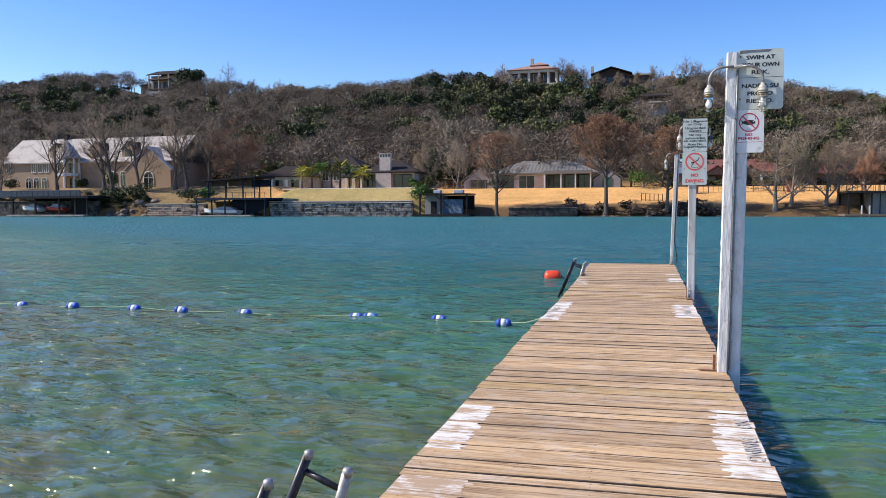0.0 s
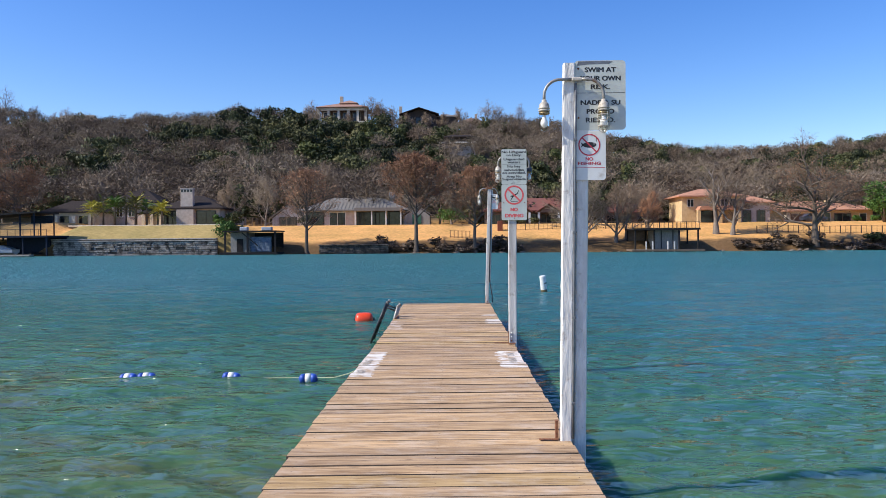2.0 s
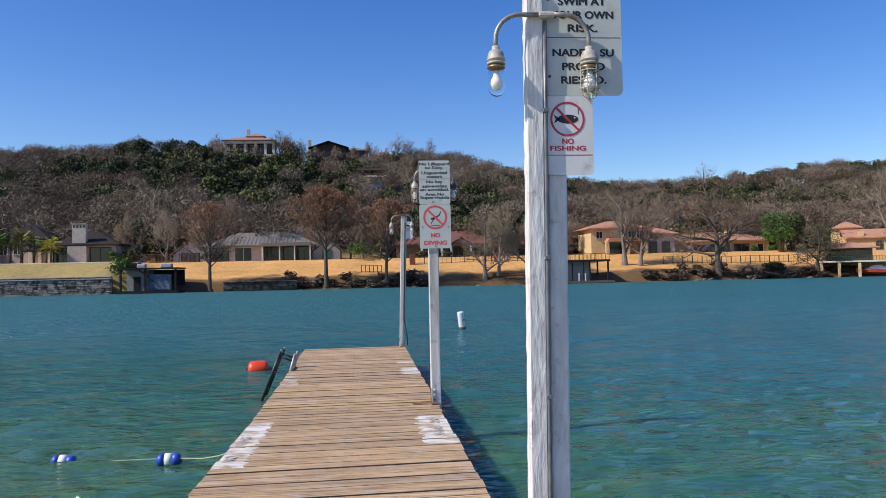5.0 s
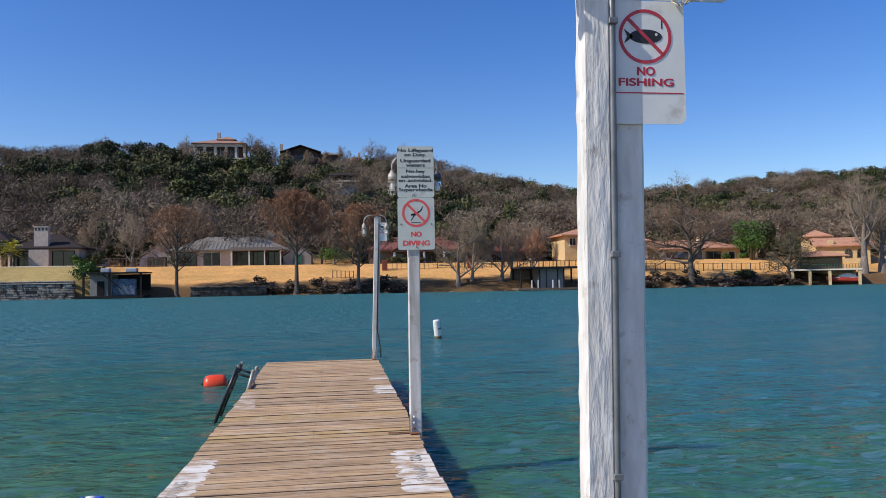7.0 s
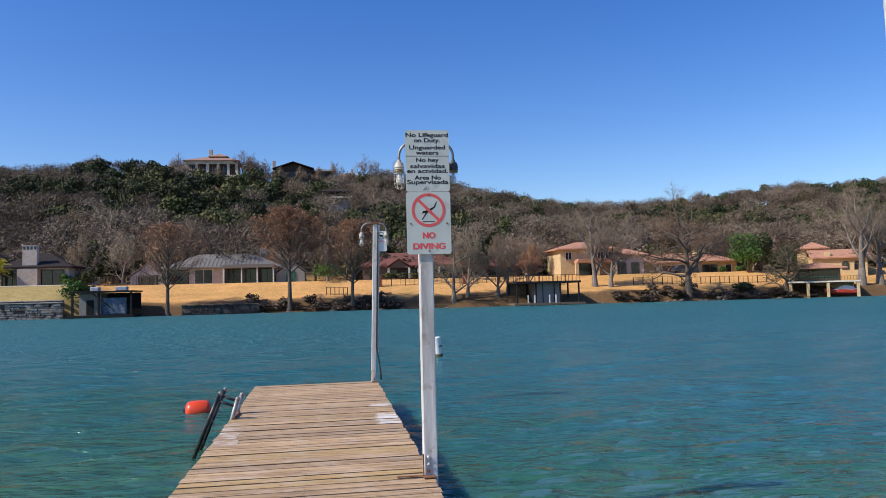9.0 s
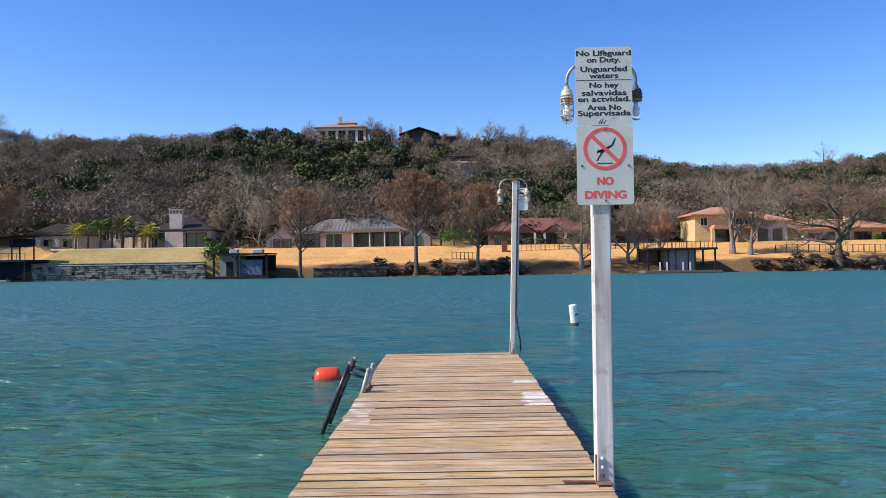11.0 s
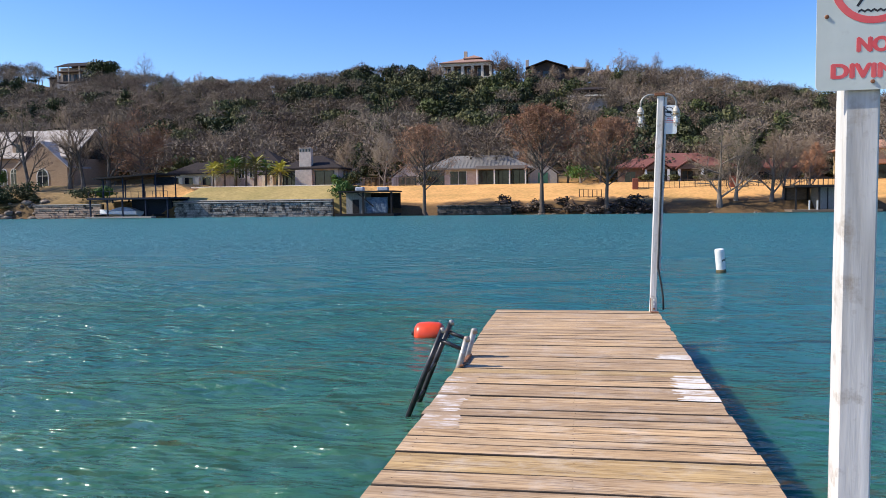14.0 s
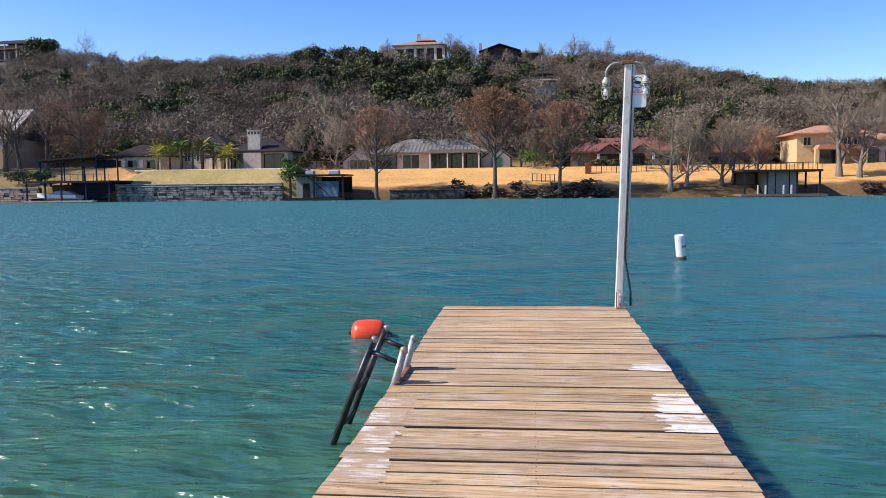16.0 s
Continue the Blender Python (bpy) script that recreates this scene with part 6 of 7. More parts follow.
h = building("hilltop_house", "low brown-roofed house on the hill's edge")
part("wall", boxed(0.5, 8, 272, 280, 36, 43.4), "shaded_cream", h)
part("roof", hip_roof(0.5, 8, 272, 280, 43.4, 45.6, 0.8), "roof_brown", h)
chimney(h, 6.0, 274, 43, 46.6, 0.9, "shaded_cream")
for x in (1.5, 4.6):
    window(h, x, x + 1.8, 40.8, 42.8, 272, "brown_wall", 1)
h = building("hillside_terrace", "stone terrace and low roof on the hillside", "terrace")
part("wall", boxed(-6.8, 4.6, 222, 223.2, 24, 29.6), "concrete", h)
part("deck", boxed(-7.2, 5, 220.4, 226, 29.6, 30.0), "cream", h)
part("roof", hip_roof(-4, 4, 223, 227, 31.6, 32.6, 0.6), "roof_dark", h)
for x in (-3.6, 0, 3.6):
    part("post", boxed(x - 0.15, x + 0.15, 222.8, 223.1, 30, 31.6), "brown_wall", h)


# ---- boathouses, walls and boats at the shore ----
def post_at(t, x, y, z0, z1, w, mat, name="post"):
    return part(name, boxed(x - w / 2, x + w / 2, y - w / 2, y + w / 2, z0, z1), mat, t)


def railing(t, x0, x1, y, z0, h, mat, step=1.2):
    part("top_rail", boxed(x0, x1, y - 0.03, y + 0.03, z0 + h - 0.06, z0 + h), mat, t)
    n = max(1, round((x1 - x0) / step))
    for k in range(n + 1):
        x = x0 + (x1 - x0) * k / n
        part("baluster", boxed(x - 0.03, x + 0.03, y - 0.025, y + 0.025, z0, z0 + h - 0.062), mat, t)


def boat(x, y, z, length, hull, cover, label, turn=0.0):
    """A lofted runabout hull with a raised bow, a cover and a windscreen."""
    b = thing("boat", x, y, z, label, "boat", "boats in the boathouses", turn=turn)
    bm = bmesh.new()
    rings = []
    for i in range(9):
        u = i / 8
        w = 1.1 * (1 - max(0, u - 0.45) ** 2 * 3.0)
        top = 0.85 + 0.35 * u * u
        w = max(w, 0.06)
        xx = (u - 0.5) * length
        rings.append([bm.verts.new((xx, yy, zz)) for yy, zz in ((-w, top), (-w * 0.88, 0.35 + 0.2 * u * u), (0, 0.0 + 0.4 * u ** 3), (w * 0.88, 0.35 + 0.2 * u * u), (w, top))])
    for a, c in zip(rings, rings[1:]):
        for k in range(4):
            bm.faces.new((a[k], a[k + 1], c[k + 1], c[k]))
        bm.faces.new((a[4], a[0], c[0], c[4]))
    bm.faces.new(rings[0])
    bm.faces.new(rings[-1][::-1])
    bmesh.ops.recalc_face_normals(bm, faces=bm.faces)
    part("hull", bm, hull, b, smooth=False)
    bm = bmesh.new()
    rings = []
    for i in range(7):
        u = i / 6
        xx = (-0.45 + 0.72 * u) * length
        hh = 0.9 + 0.65 * math.sin(math.pi * min(1, u * 1.1)) ** 0.8
        rings.append([bm.verts.new((xx, yy, zz)) for yy, zz in ((-1.0, 0.86), (-0.6, hh), (0.6, hh), (1.0, 0.86))])
    for a, c in zip(rings, rings[1:]):
        for k in range(3):
            bm.faces.new((a[k], a[k + 1], c[k + 1], c[k]))
    bmesh.ops.recalc_face_normals(bm, faces=bm.faces)
    part("cover", bm, cover, b)
    part("stripe", boxed(-length * 0.45, length * 0.1, -1.13, -1.105, 0.62, 0.72), "navy" if hull != "boat_red" else "boat_white", b)
    return b


# two-level navy boathouse with roof deck
t = thing("boathouse", 0, 0, 0, "navy steel boathouse with roofed upper deck and boat lift", "boathouse", "boathouses on the far shore")
part("lower_deck", boxed(-77.6, -63.6, 114.5, 121, 2.46, 2.75), "navy", t)
part("upper_roof", prism(bmesh.new(), [(-76.2, 5.6), (-65.4, 6.25), (-65.4, 6.5), (-76.2, 5.85)], 114.3, 121.5), "black_steel", t)
for x in (-77.2, -74.2, -71.6, -67.6, -63.9):
    for y in (114.8, 120.6):
        post_at(t, x, y, -2, 2.46, 0.2, "navy")
for x in (-74.8, -71.4, -68.0, -65.8):
    for y in (114.8, 120.6):
        post_at(t, x, y, 2.75, 5.75 + 0.06 * (x + 76), 0.16, "navy")
part("storage_wall", boxed(-72.4, -65.4, 118.6, 120.74, -0.3, 2.46), "navy", t)
part("shade_panel", boxed(-69.0, -65.5, 119.6, 119.75, 4.75, 6.0), "navy", t, "dark shade panel")
part("shade_panel", boxed(-73.6, -69.1, 119.6, 119.75, 5.0, 5.72), "brown_wall", t, "brown shade panel")
railing(t, -77.4, -63.8, 114.7, 2.75, 1.0, "navy")
for x in (-76.5, -66.5):
    part("lift_beam", boxed(x - 0.15, x + 0.15, 114.8, 120.4, -0.2, 0.1), "black_steel", t)
# wall added behind the bay as a dark backing for shade below deck
part("back_wall", boxed(-73.4, -63.8, 120.75, 120.95, -0.6, 2.46), "navy", t)
part("floating_walk", boxed(-77.4, -66, 113.6, 114.9, -0.42, -0.2), "concrete", t)
boat(-73.4, 116.8, -0.25, 7.0, "boat_white", "boat_cover", "white covered motorboat on the navy boathouse lift", 180)

# the far left dock with two small covered boats
t = thing("boathouse", 0, 0, 0, "open dark steel boat dock with a flat upper deck", "boathouse", "boathouses on the far shore")
part("upper_deck", boxed(-117.4, -99.8, 114.6, 121, 2.9, 3.3), "black_steel", t)
for x in (-117, -111.8, -106.4, -102.8, -100.2):
    for y in (114.9, 120.6):
        post_at(t, x, y, -2, 2.9, 0.28, "black_steel")
railing(t, -117.2, -100.0, 114.8, 3.3, 1.0, "black_steel")
part("store", boxed(-106, -102.6, 117.5, 121, -0.3, 2.9), "black_steel", t)
# added dark sheet that closes the open frame, in place of its shade
part("back_wall", boxed(-117.2, -100.0, 120.75, 120.95, -0.6, 2.9), "black_steel", t)
part("parapet", boxed(-126, -104.6, 118.2, 118.5, 3.1, 4.5, 0.04), "slate_blue", t, "solid slate-blue deck parapet")
part("low_walk", boxed(-117.2, -100, 113.6, 114.9, -0.4, -0.15), "concrete", t)
boat(-114.4, 117.0, 0.35, 4.6, "boat_white", "boat_cover", "small white covered boat under the dark dock", 180)
boat(-109.0, 117.0, 0.35, 4.6, "boat_red", "boat_cover", "small red boat under the dark dock", 180)

# the small boathouse with the tarp
t = thing("boathouse", 0, 0, 0, "small dark boathouse with a hanging blue-grey tarp", "boathouse", "boathouses on the far shore")
part("roof_deck", boxed(-36.6, -28.2, 115.4, 121, 3.06, 3.26), "black_steel", t)
for x in (-36.3, -32.8, -28.5):
    for y in (115.7, 120.7):
        post_at(t, x, y, -2, 3.0, 0.26, "black_steel")
part("cabin", boxed(-36.0, -33.0, 117.5, 120.8, -0.2, 3.0), "grey_wall", t)
part("cabin_door", boxed(-35.0, -34.0, 117.42, 117.48, -0.1, 2.0), "black_steel", t)
bm = bmesh.new()
g = [[bm.verts.new((-32.5 + 3.4 * i / 14, 115.9 + 0.10 * math.sin(i * 1.7 + j * 0.9), -0.1 + 2.4 * j / 10)) for i in range(15)] for j in range(11)]
for j in range(10):
    for i in range(14):
        bm.faces.new((g[j][i], g[j][i + 1], g[j + 1][i + 1], g[j + 1][i]))
bmesh.ops.solidify(bm, geom=list(bm.faces), thickness=0.03)
part("tarp", bm, "tarp", t, "wrinkled blue-grey tarp", True)
part("platform", boxed(-37, -28, 115.0, 121, -0.45, -0.12), "black_steel", t)
# added dark back to the open frame, standing for the shade inside
part("back_wall", boxed(-33.0, -28.4, 120.75, 120.95, -0.4, 3.0), "black_steel", t)
part("brace", tube(bmesh.new(), [(-33.6, 115.6, 2.9), (-31.2, 115.6, 0.9)], 0.09, 6), "black_steel", t)
for x0, x1 in ((-34.4, -33.2), (-31.0, -29.4)):
    part("roof_chair", boxed(x0, x1, 117, 118, 3.27, 3.85, 0.08), "boat_cover", t)

# the flat-roofed boathouse with grey store
t = thing("boathouse", 0, 0, 0, "flat-roofed boathouse with dark grey store and slim posts", "boathouse", "boathouses on the far shore")
part("roof_deck", boxed(26.8, 37.0, 115.8, 122, 2.85, 3.15), "black_steel", t)
for x in (27.1, 30.0, 33.8, 36.7):
    for y in (116.1, 121.7):
        post_at(t, x, y, -2, 2.85, 0.22, "black_steel")
part("store", boxed(30.4, 34.2, 117.4, 121.8, -0.2, 2.85), "grey_wall", t)
for x in (31.4, 33.2):
    part("store_seam", boxed(x - 0.05, x + 0.05, 117.3, 117.38, -0.1, 2.8), "black_steel", t)
railing(t, 26.9, 36.9, 116.0, 3.15, 0.95, "fence", 0.6)
part("platform", boxed(26.4, 37.4, 115.0, 122, -0.42, -0.12), "beam", t)
# brown wall added at the back to make the shaded bay dark
part("back_wall", boxed(27.0, 30.4, 121.85, 121.98, -0.3, 2.85), "brown_wall", t)
for x in (28.6, 29.6, 31.9, 32.9):
    post_at(t, x, 115.4, -1.5, 1.1, 0.16, "trim", "mooring_post")

# the terracotta boathouse
t = thing("boathouse", 0, 0, 0, "stucco boathouse with terracotta roof and green balcony", "boathouse", "boathouses on the far shore")
t.matrix_world = Matrix.Translation((79.6, 120.0, 0)) @ Matrix.Rotation(radians(-30), 4, 'Z') @ Matrix.Diagonal((0.86, 0.86, 0.70, 1)) @ Matrix.Translation((-85.3, -119.8, 0))
part("back_wall", boxed(79.6, 91, 122.5, 124, -0.5, 2.7), "yellow_stucco", t)
part("balcony", boxed(79.2, 91.4, 115.6, 124, 2.7, 3.05), "cream", t)
for x in (79.6, 82.6, 86.0, 91.0):
    post_at(t, x, 116.0, -2, 2.7, 0.5, "yellow_stucco", "pier")
railing(t, 79.3, 91.3, 115.8, 3.05, 1.05, "green_rail", 0.5)
part("upper_room", boxed(80.4, 88.4, 118.5, 124, 3.05, 5.9), "brown_wall", t)
part("upper_window", boxed(81, 87.8, 118.4, 118.48, 3.7, 5.5), "glass", t)
part("roof", hip_roof(79.8, 89.0, 117.0, 124.5, 5.95, 7.4, 0.5), "roof_terra", t)
boat(81.0, 117.2, -0.2, 5.0, "boat_red", "boat_white", "red and white motorboat under the terracotta boathouse", 150)

# dark planting and terrace below the large house
def terrace_scrub():
    r = random.Random(78)
    V, F, T, n = [], [], [], 0
    for k in range(90):
        x, y = r.uniform(-150, -91), r.uniform(118.8, 124.5)
        v, f, _ = GREEN[k % 6]
        a, w, h = r.uniform(0, 6.28), r.uniform(1.4, 3.2), r.uniform(0.7, 1.8)
        q = np.stack([(v[:, 0] * math.cos(a) - v[:, 1] * math.sin(a)) * w + x, (v[:, 0] * math.sin(a) + v[:, 1] * math.cos(a)) * w + y, v[:, 2] * h + float(ground_height(x, y)) - 0.1], 1)
        V.append(q), F.append(f + n), T.append(np.full(len(v), r.uniform(-0.2, 0.4)))
        n += len(v)
    tagged(numpy_mesh("terrace_scrub", np.concatenate(V), np.concatenate(F), np.concatenate(T), "leaf_olive"), "low dark planting along the old stone bank", "scrub", kind="stuff")


terrace_scrub()

# parked car by the garage
t = thing("car", 65.4, 140.6, float(ground_height(65.4, 140.6)), "dark parked car on the drive", "car")
prof = [(-2.2, 0.3), (2.2, 0.3), (2.25, 0.75), (1.3, 0.95), (0.7, 1.45), (-1.1, 1.5), (-1.9, 0.95), (-2.25, 0.85)]
part("body", prism(bmesh.new(), prof, -0.85, 0.85), "car_dark", t)
part("side_glass", prism(bmesh.new(), [(-1.6, 0.98), (1.05, 0.98), (0.6, 1.38), (-1.05, 1.42)], -0.88, -0.852), "glass", t)
for x in (-1.4, 1.4):
    for y in (-0.86, 0.66):
        w = part("wheel", turned(bmesh.new(), [(0.32, 0), (0.32, 0.2)], 14, Matrix.Translation((x, y + 0.2, 0.32)) @ Matrix.Rotation(radians(90), 4, 'X')), "black_cable", t)


# stacked-stone retaining walls
def stone_wall(x0, x1, y, z0, z1, mat, label, seed, course=0.33, slope=0.0):
    r = random.Random(seed)
    t = thing("retaining_wall", 0, 0, 0, label, "wall")
    part("core", boxed(x0, x1, y + 0.16, y + 0.9, z0, z1 - 0.05), "joint", t)
    bm = bmesh.new()
    z = z0
    while z < z1 - 0.1:
        h = min(course * r.uniform(0.75, 1.25), z1 - z)
        x = x0 + r.uniform(-0.3, 0)
        while x < x1:
            w = r.uniform(0.5, 1.5)
            if r.random() > 0.03:
                d = r.uniform(-0.07, 0.07)
                box(bm, x + 0.03, min(x + w, x1 + 0.1) - 0.02, y + d, y + 0.3, z + 0.02, z + h - r.uniform(0.02, 0.06))
            x += w
        z += h
    tagged(part("stones", bm, mat, t), kind="stuff")
    part("coping", boxed(x0 - 0.1, x1 + 0.1, y - 0.12, y + 0.85, z1 - 0.04, z1 + 0.12, 0.03), "stone_dark" if mat == "stone_dark" else "concrete", t)
    return t


stone_wall(-64.2, -38.3, 117.6, -0.9, 1.75, "stone_wall", "stepped grey limestone retaining wall below the garden lawn", 5)
stone_wall(-66.0, -38.8, 118.9, 0.3, 2.05, "stone_wall", "upper course of the limestone garden wall", 6)
stone_wall(-89.5, -77.4, 117.7, -0.9, 1.7, "stone_tan", "tan stone retaining wall beside the navy boathouse", 7)
stone_wall(-150, -100.5, 117.9, -0.9, 2.3, "stone_dark", "old stone bank wall below the large house", 8, 0.45)
stone_wall(-22.0, -11.2, 117.7, -0.9, 0.85, "stone_dark", "low stone wall at the lawn's edge, coloured dark as if shaded", 9, 0.28)

# garden kerb along the top of the green slope
t = thing("garden_edge", 0, 0, 0, "pale stone edging along the top of the garden slope", "edging", kind="structure")
part("slab", boxed(-69, -42, 131.2, 132.0, 4.35, 4.62, 0.05), "cream", t)

# boulders at the shore
rr = random.Random(31)


def boulder(x, y, size, seed):
    q = random.Random(seed)
    bm = bmesh.new()
    bmesh.ops.create_icosphere(bm, subdivisions=2, radius=1.0)
    for v in bm.verts:
        k = 1 + 0.28 * noise.noise(v.co * 1.3 + Vector((seed, 0, 0)))
        v.co = Vector((v.co.x * k * size, v.co.y * k * size * 0.8, v.co.z * k * size * 0.55))
    ob = part("boulder", bm, "rock", None)
    ob.matrix_world = pose(x, y, max(float(ground_height(x, y)), WATER - 0.1) + size * 0.1, 0, 0, q.uniform(0, 360))
    return tagged(ob, "rounded brown shore rock at the water's edge", "rock", "rocks along the far shore")


for k in range(20):
    boulder(rr.uniform(-98, -90), rr.uniform(117.6, 121), rr.uniform(0.35, 1.0), k)
for k in range(46):
    boulder(rr.uniform(-11, 79), 117.9 + rr.uniform(-0.3, 0.7), rr.uniform(0.2, 0.55), 50 + k)
for k in range(8):
    boulder(rr.uniform(61, 68), rr.uniform(119, 121), rr.uniform(0.4, 0.9), 120 + k)


# fences and piers on the lawns
def fence(x0, x1, y, height, mat, label, step=2.4, rails=2, fill=0):
    t = thing("fence", 0, 0, 0, label, "fence", "fences across the lake")
    n = max(1, round((x1 - x0) / step))
    for k in range(n + 1):
        x = x0 + (x1 - x0) * k / n
        z = float(ground_height(x, y))
        part("post", boxed(x - 0.06, x + 0.06, y - 0.06, y + 0.06, z - 0.2, z + height), mat, t)
        if k < n:
            xb = x0 + (x1 - x0) * (k + 1) / n
            zb = float(ground_height(xb, y))
            for i in range(rails):
                f = height * (0.95 if i == 0 else 0.12)
                part("rail", tube(bmesh.new(), [(x, y, z + f), (xb, y, zb + f)], 0.03, 4), mat, t)
            for i in range(fill):
                xx = x + (xb - x) * (i + 1) / (fill + 1)
                part("slat", boxed(xx - 0.02, xx + 0.02, y - 0.015, y + 0.015, z + 0.1, z + height * 0.94), mat, t)
    return t


fence(7, 40, 133.5, 1.3, "fence", "thin dark iron fence across the dry lawn", 2.4, 2, 2)
fence(50, 76, 127.5, 1.3, "fence", "long dark wire fence below the ranch house", 1.7, 2, 1)
fence(-1.5, 1.8, 126, 1.2, "fence", "short leaning fence beside a lawn tree", 0.7, 2, 0)
fence(-150, -101, 121.6, 1.3, "fence", "dark iron fence along the terrace of the large house", 2.0, 2, 3)
fence(-47, -31, 141.5, 1.6, "brown_wall", "brown board fence between two houses", 1.6, 2, 6)
for x, y in ((7.2, 132.9), (22.0, 133.0)):
    z = float(ground_height(x, y))
    p = part("brick_pier", boxed(x - 0.45, x + 0.45, y - 0.4, y + 0.4, z - 0.2, z + 1.7, 0.05), "brick_pier", None)
    tagged(p, "short red brick pier on the dry lawn", "pier", "brick piers on the lawn")

# tangled scrub on the bare bank
def bank_scrub():
    r = random.Random(77)
    V, F, T, n = [], [], [], 0
    for k in range(150):
        x = r.uniform(44, 78) if k % 2 else r.uniform(-13, 10)
        y = 118.6 + abs(r.gauss(0, 1.6))
        v, f, _ = (BRUSH[k % 4] if r.random() < 0.6 else BARE[k % 6])
        a, w, h = r.uniform(0, 6.28), r.uniform(1.5, 3.0), r.uniform(0.6, 1.5)
        q = np.stack([(v[:, 0] * math.cos(a) - v[:, 1] * math.sin(a)) * w + x, (v[:, 0] * math.sin(a) + v[:, 1] * math.cos(a)) * w + y, v[:, 2] * h + float(ground_height(x, y)) - 0.1], 1)
        V.append(q), F.append(f + n), T.append(np.full(len(v), r.uniform(-0.3, 0.25)))
        n += len(v)
    tagged(numpy_mesh("bank_scrub", np.concatenate(V), np.concatenate(F), np.concatenate(T), "twig"), "tangled dark winter scrub on the lake bank", "scrub", kind="stuff")


bank_scrub()

# trees along the far shore
cypress(-24.2, 118.9, 13.0, 11.2, "spreading lakeside cypress with thin russet needles", 41, 8000, 0.27, 0.5)
cypress(-6.8, 118.9, 14.7, 12.8, "broad rust-brown cypress on the lawn's edge", 42, 21000, 0.33, 0.25)
cypress(2.5, 118.9, 13.2, 11.4, "thinly leaved russet cypress by the water", 43, 12500, 0.28, 0.35)
bare_tree(18.0, 120.0, 11.2, "low spreading bare tree with crooked limbs", 44, trunk=0.30, forks=(6, 5, 4, 3), bark="bark_pale", twig="twig_pale", spread=1.25, lift=0.5, lean=0.1, first=0.12)
bare_tree(20.4, 121.5, 10.8, "pale bare tree on the bank", 45, trunk=0.24, forks=(6, 5, 4, 3), bark="bark_pale", twig="twig_pale", lean=0.1, first=0.15, leaves="leaf_olive", leaf_n=1300)
bare_tree(25.2, 121.5, 10.2, "bare multi-stemmed tree beside the boathouse", 46, trunk=0.24, forks=(7, 5, 4, 3), bark="bark_pale", lean=0.15, first=0.12)
bare_tree(27.0, 122.5, 9.4, "slender bare tree beside the boathouse", 47, trunk=0.2, forks=(6, 5, 4, 3), bark="bark_pale", lean=0.1, first=0.12)
bare_tree(32.6, 131.0, 7.0, "reddish vase-shaped bare tree behind the boathouse", 48, trunk=0.2, forks=(9, 5, 4, 3), twig="twig_russet", lift=1.6, spread=0.8, first=0.05)
bare_tree(43.2, 127.5, 13.2, "tall bare pale-barked tree before the yellow house", 49, trunk=0.36, forks=(6, 5, 4, 3), bark="bark_pale", twig="twig_pale", first=0.15)
bare_tree(45.6, 126.5, 11.0, "bare leaning tree before the yellow house", 50, trunk=0.32, forks=(6, 5, 4, 3), bark="bark_pale", lean=0.12, first=0.15)
bare_tree(56.2, 119.8, 18.4, "tall broad bare cypress with pale trunk", 51, trunk=0.46, forks=(11, 6, 4, 3), spread=1.25, lift=0.4, twig="twig", leaves="twig_russet", leaf_n=2600, first=0.28)
leafy_tree(77.0, 138, 6.4, 7.6, "leaf_bright", "rounded dark green oak beside the ranch house", 61, 2600, 0.36)
leafy_tree(80.0, 139, 5.6, 7.2, "leaf_dark", "dark evergreen behind the stucco wall", 62, 2200, 0.36)
bare_tree(73.3, 120.2, 9.4, "grey twiggy conifer at the water's edge", 52, trunk=0.26, forks=(13, 6, 4), spread=1.35, lift=0.2, leaves="leaf_olive", leaf_n=2600, first=0.15)
bare_tree(88.6, 122.5, 16.8, "tall gnarled bare tree behind the boathouse", 53, trunk=0.55, forks=(6, 5, 4, 3), bark="bark_pale", twig="twig_pale", first=0.35)
bare_tree(92.5, 123.0, 15.6, "tall gnarled bare tree at the cove", 54, trunk=0.5, forks=(6, 5, 4, 3), bark="bark_pale", twig="twig_pale", first=0.3)
bare_tree(97.0, 125.0, 14.0, "pale bare tree at the cove", 55, trunk=0.4, forks=(6, 5, 4, 3), bark="bark_pale", twig="twig_pale", first=0.3)
# in front of the large house
for k, (x, y, hh) in enumerate(((-133.0, 128, 10.5), (-118.5, 128, 17.0), (-104.8, 128, 18.5), (-98.2, 127.5, 16.5), (-92.0, 130, 15.0), (-88.5, 129, 14.5), (-85.0, 131, 14.0), (-109.5, 131, 14.0))):
    bare_tree(x, y, hh, "tall bare forked tree before the large house", 70 + k, trunk=0.34 if hh > 12 else 0.2, forks=(6, 5, 4, 3), first=0.2, spread=0.85, lift=1.3, lean=0.06 * (-1) ** k)
bare_tree(-79.5, 133.0, 14.5, "feathery rust-coloured cypress with straight trunk", 81, trunk=0.3, forks=(14, 6, 4), spread=1.2, lift=0.3, leaves="twig_russet", leaf_n=9000, first=0.15)
bare_tree(-84.0, 137.0, 12.0, "bare reddish tree beside the rust cypress", 82, trunk=0.26, forks=(7, 5, 4, 3), leaves="twig_russet", leaf_n=1400)
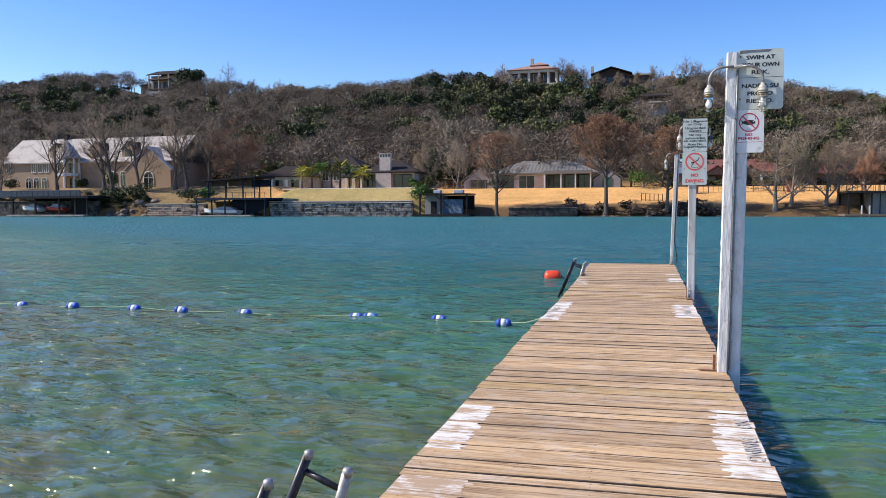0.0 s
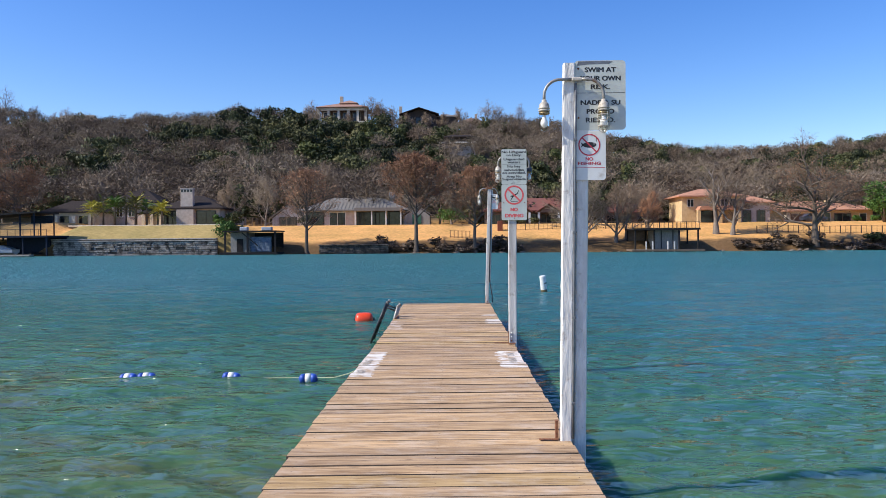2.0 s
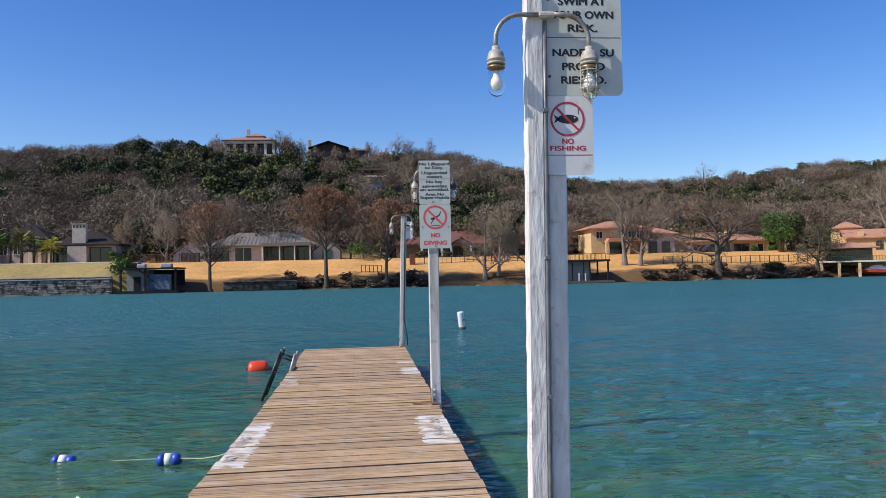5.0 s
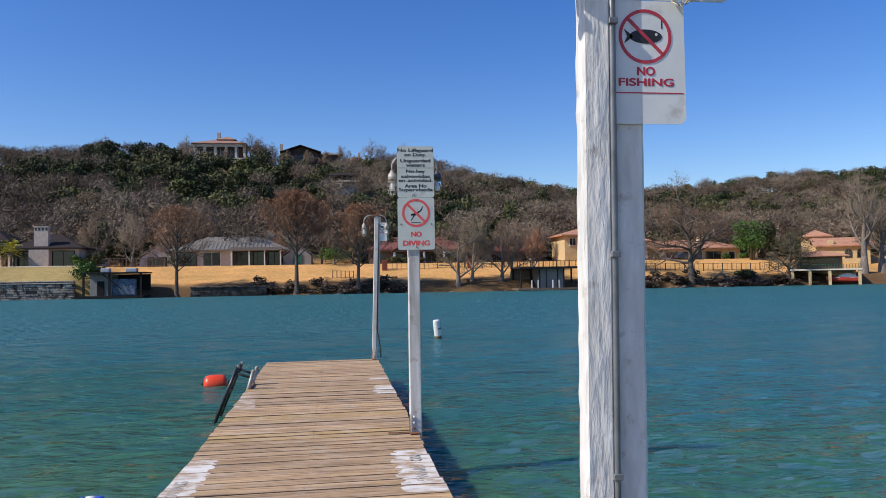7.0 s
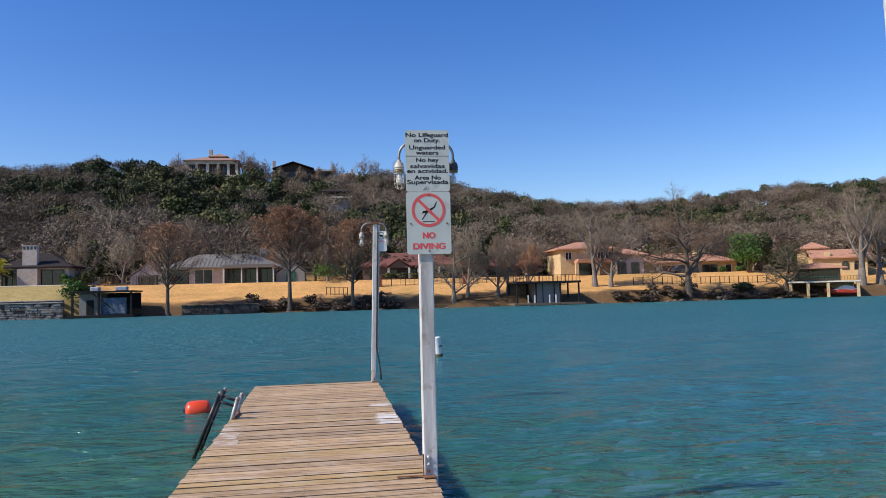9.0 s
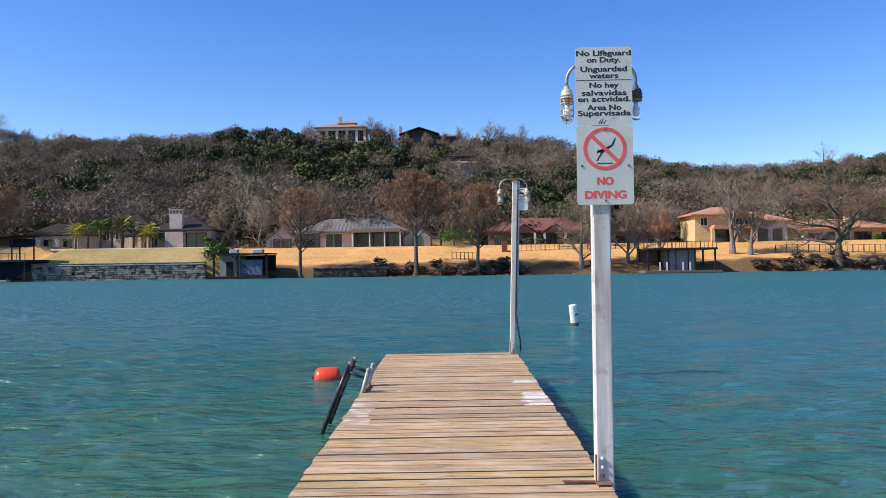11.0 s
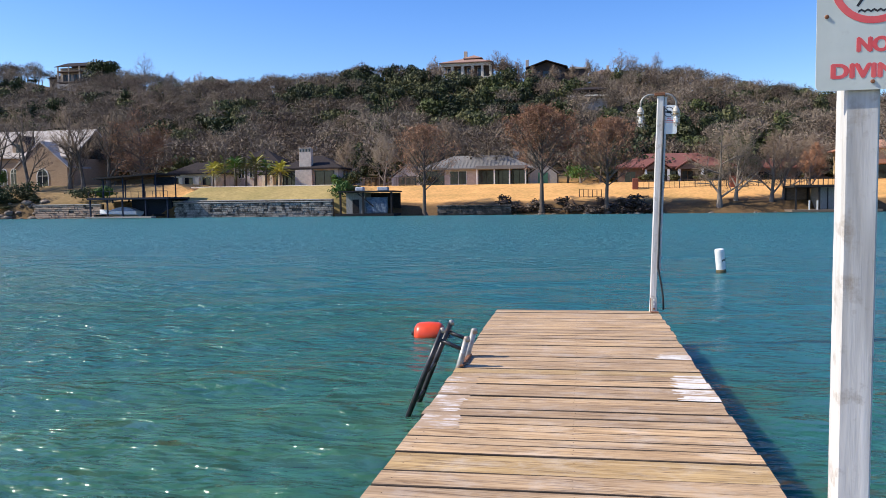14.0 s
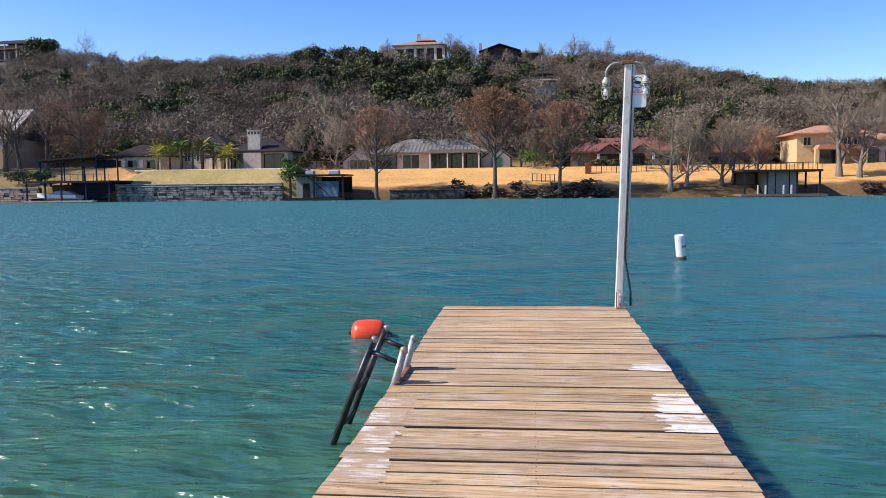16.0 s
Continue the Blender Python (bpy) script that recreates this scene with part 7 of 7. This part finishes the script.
# rounded bare trees between the houses
for k, (x, y, hh) in enumerate(((-44.5, 143.5, 9.5), (-38.0, 147, 10.5), (-72.5, 151, 11.0), (-1.5, 147, 7.0), (2.0, 150, 9.0), (25.5, 147, 8.5), (36.0, 146, 8.0), (61.0, 158, 12.0), (-27.5, 158, 11))):
    bare_tree(x, y, hh, "rounded bare pale tree between the lake houses", 90 + k, trunk=0.2, forks=(8, 5, 4, 3), bark="bark_pale", twig="twig_pale" if k % 2 else "twig", first=0.08, spread=0.95, lift=1.1, z=float(ground_height(x, y)))
for k, (x, y, w, hh, leaf) in enumerate(((-41.6, 139.5, 3.6, 2.6, "leaf_dark"), (-45.0, 139.5, 2.6, 2.0, "leaf_bright"), (-29.5, 141, 3.0, 1.8, "leaf_olive"), (-2.2, 140.5, 5.5, 3.2, "leaf_bright"), (-38.2, 121.6, 4.0, 3.0, "leaf_bright"), (-37.0, 124.0, 3.2, 2.4, "leaf_olive"), (-83, 121.5, 5.0, 2.6, "leaf_olive"), (-94.5, 121.0, 6.0, 3.6, "leaf_dark"), (-98.2, 120.4, 4.4, 3.0, "leaf_dark"), (-80, 122.5, 4, 2.4, "leaf_bright"), (9.5, 144.5, 2.4, 1.4, "leaf_olive"), (12.0, 144.5, 2.2, 1.3, "leaf_olive"), (14.6, 144.5, 2.2, 1.3, "leaf_olive"), (19.5, 144.5, 3.4, 1.3, "leaf_olive"), (74.8, 143.8, 2.0, 1.2, "leaf_bright"), (78.6, 143.6, 2.4, 1.2, "leaf_bright"), (66.0, 121.0, 3.0, 1.6, "leaf_dark"), (-141, 139, 3, 2.2, "leaf_dark"), (-122.5, 139.5, 2.6, 2.4, "leaf_dark"), (-110.3, 134.5, 2.0, 3.4, "leaf_bright"))):
    leafy_tree(x, y, w, hh, leaf, "rounded evergreen shrub on the far bank", 300 + k, 900, 0.3, "shrub", False, "shrubs on the far shore", 0.02)
leafy_tree(-178.0, 268, 12, 12, "leaf_dark", "wide dark live oak on the hilltop", 330, 3200, 0.7)


def palm(x, y, height, seed, leaf):
    r = random.Random(seed)
    t = thing("palm", x, y, float(ground_height(x, y)), "short bushy palm with yellow-green fronds in the garden", "palm", "palms in the walled garden")
    part("trunk", tube(bmesh.new(), [(0, 0, -0.2), (0.05, 0, height * 0.35), (0, 0.05, height * 0.68)], [0.2, 0.16, 0.14], 8), "bark", t, smooth=True)
    v, f = [], []
    for k in range(60):
        a, up = r.uniform(0, 6.28), r.uniform(-0.3, 1.2)
        d = Vector((math.cos(a) * math.cos(up), math.sin(a) * math.cos(up), math.sin(up)))
        side = d.cross(Vector((0, 0, 1))).normalized()
        base = Vector((0, 0, height * r.uniform(0.45, 0.7)))
        ln = height * r.uniform(0.32, 0.5)
        for q in range(9):
            u = 0.25 + 0.75 * q / 8
            p = base + d * ln * u + Vector((0, 0, -0.35 * ln * u * u))
            for sg in (-1, 1):
                n = len(v)
                tip = p + (side * sg * 0.42 + d * 0.35 + Vector((0, 0, -0.15))) * (1.15 - 0.5 * u)
                v += [p, p + d * 0.12, tip]
                f.append((n, n + 1, n + 2))
    numpy_mesh("fronds", np.array([tuple(p) for p in v]), np.array(f), np.full(len(v), r.uniform(0.1, 0.6)), leaf, t)


for k, (x, hh) in enumerate(((-66.4, 4.0), (-65.0, 4.6), (-63.6, 5.0), (-62.2, 4.8), (-60.8, 4.4), (-59.6, 5.2), (-58.4, 4.6), (-57.0, 4.2), (-55.6, 3.6), (-53.6, 3.8))):
    palm(x, 134.5 + 1.6 * (k % 3), hh * 1.3, 400 + k, "leaf_yellow" if k in (0, 1, 5, 9) else ("leaf_bright" if k % 2 else "leaf_olive"))

# trees round the hilltop houses
for k, (x, y, top) in enumerate(((-50.5, 257, 49.5), (-30.0, 258, 50.5), (-25.5, 260, 50.0), (-22.6, 258, 47.5), (-17.0, 256, 44.6), (-11.0, 258, 45.0), (-5.0, 258, 44.6), (0.5, 259, 46.5), (9.5, 262, 49.5), (14.0, 262, 48.0), (20.0, 262, 48.0), (-44.0, 252, 43.8), (-37.0, 252, 43.6), (-147, 272, 49.0), (-141, 270, 50.5), (-135, 272, 49.0), (-153, 270, 51.0), (-162, 268, 57.5))):
    g = float(ground_height(x, y))
    bare_tree(x, y, max(top - g, 5.0), "bare grey-brown tree beside the hilltop houses", 300 + k, trunk=0.22, forks=(8, 5, 3, 2), spread=1.05, lift=0.8, first=0.12, group="bare trees on the hilltop")
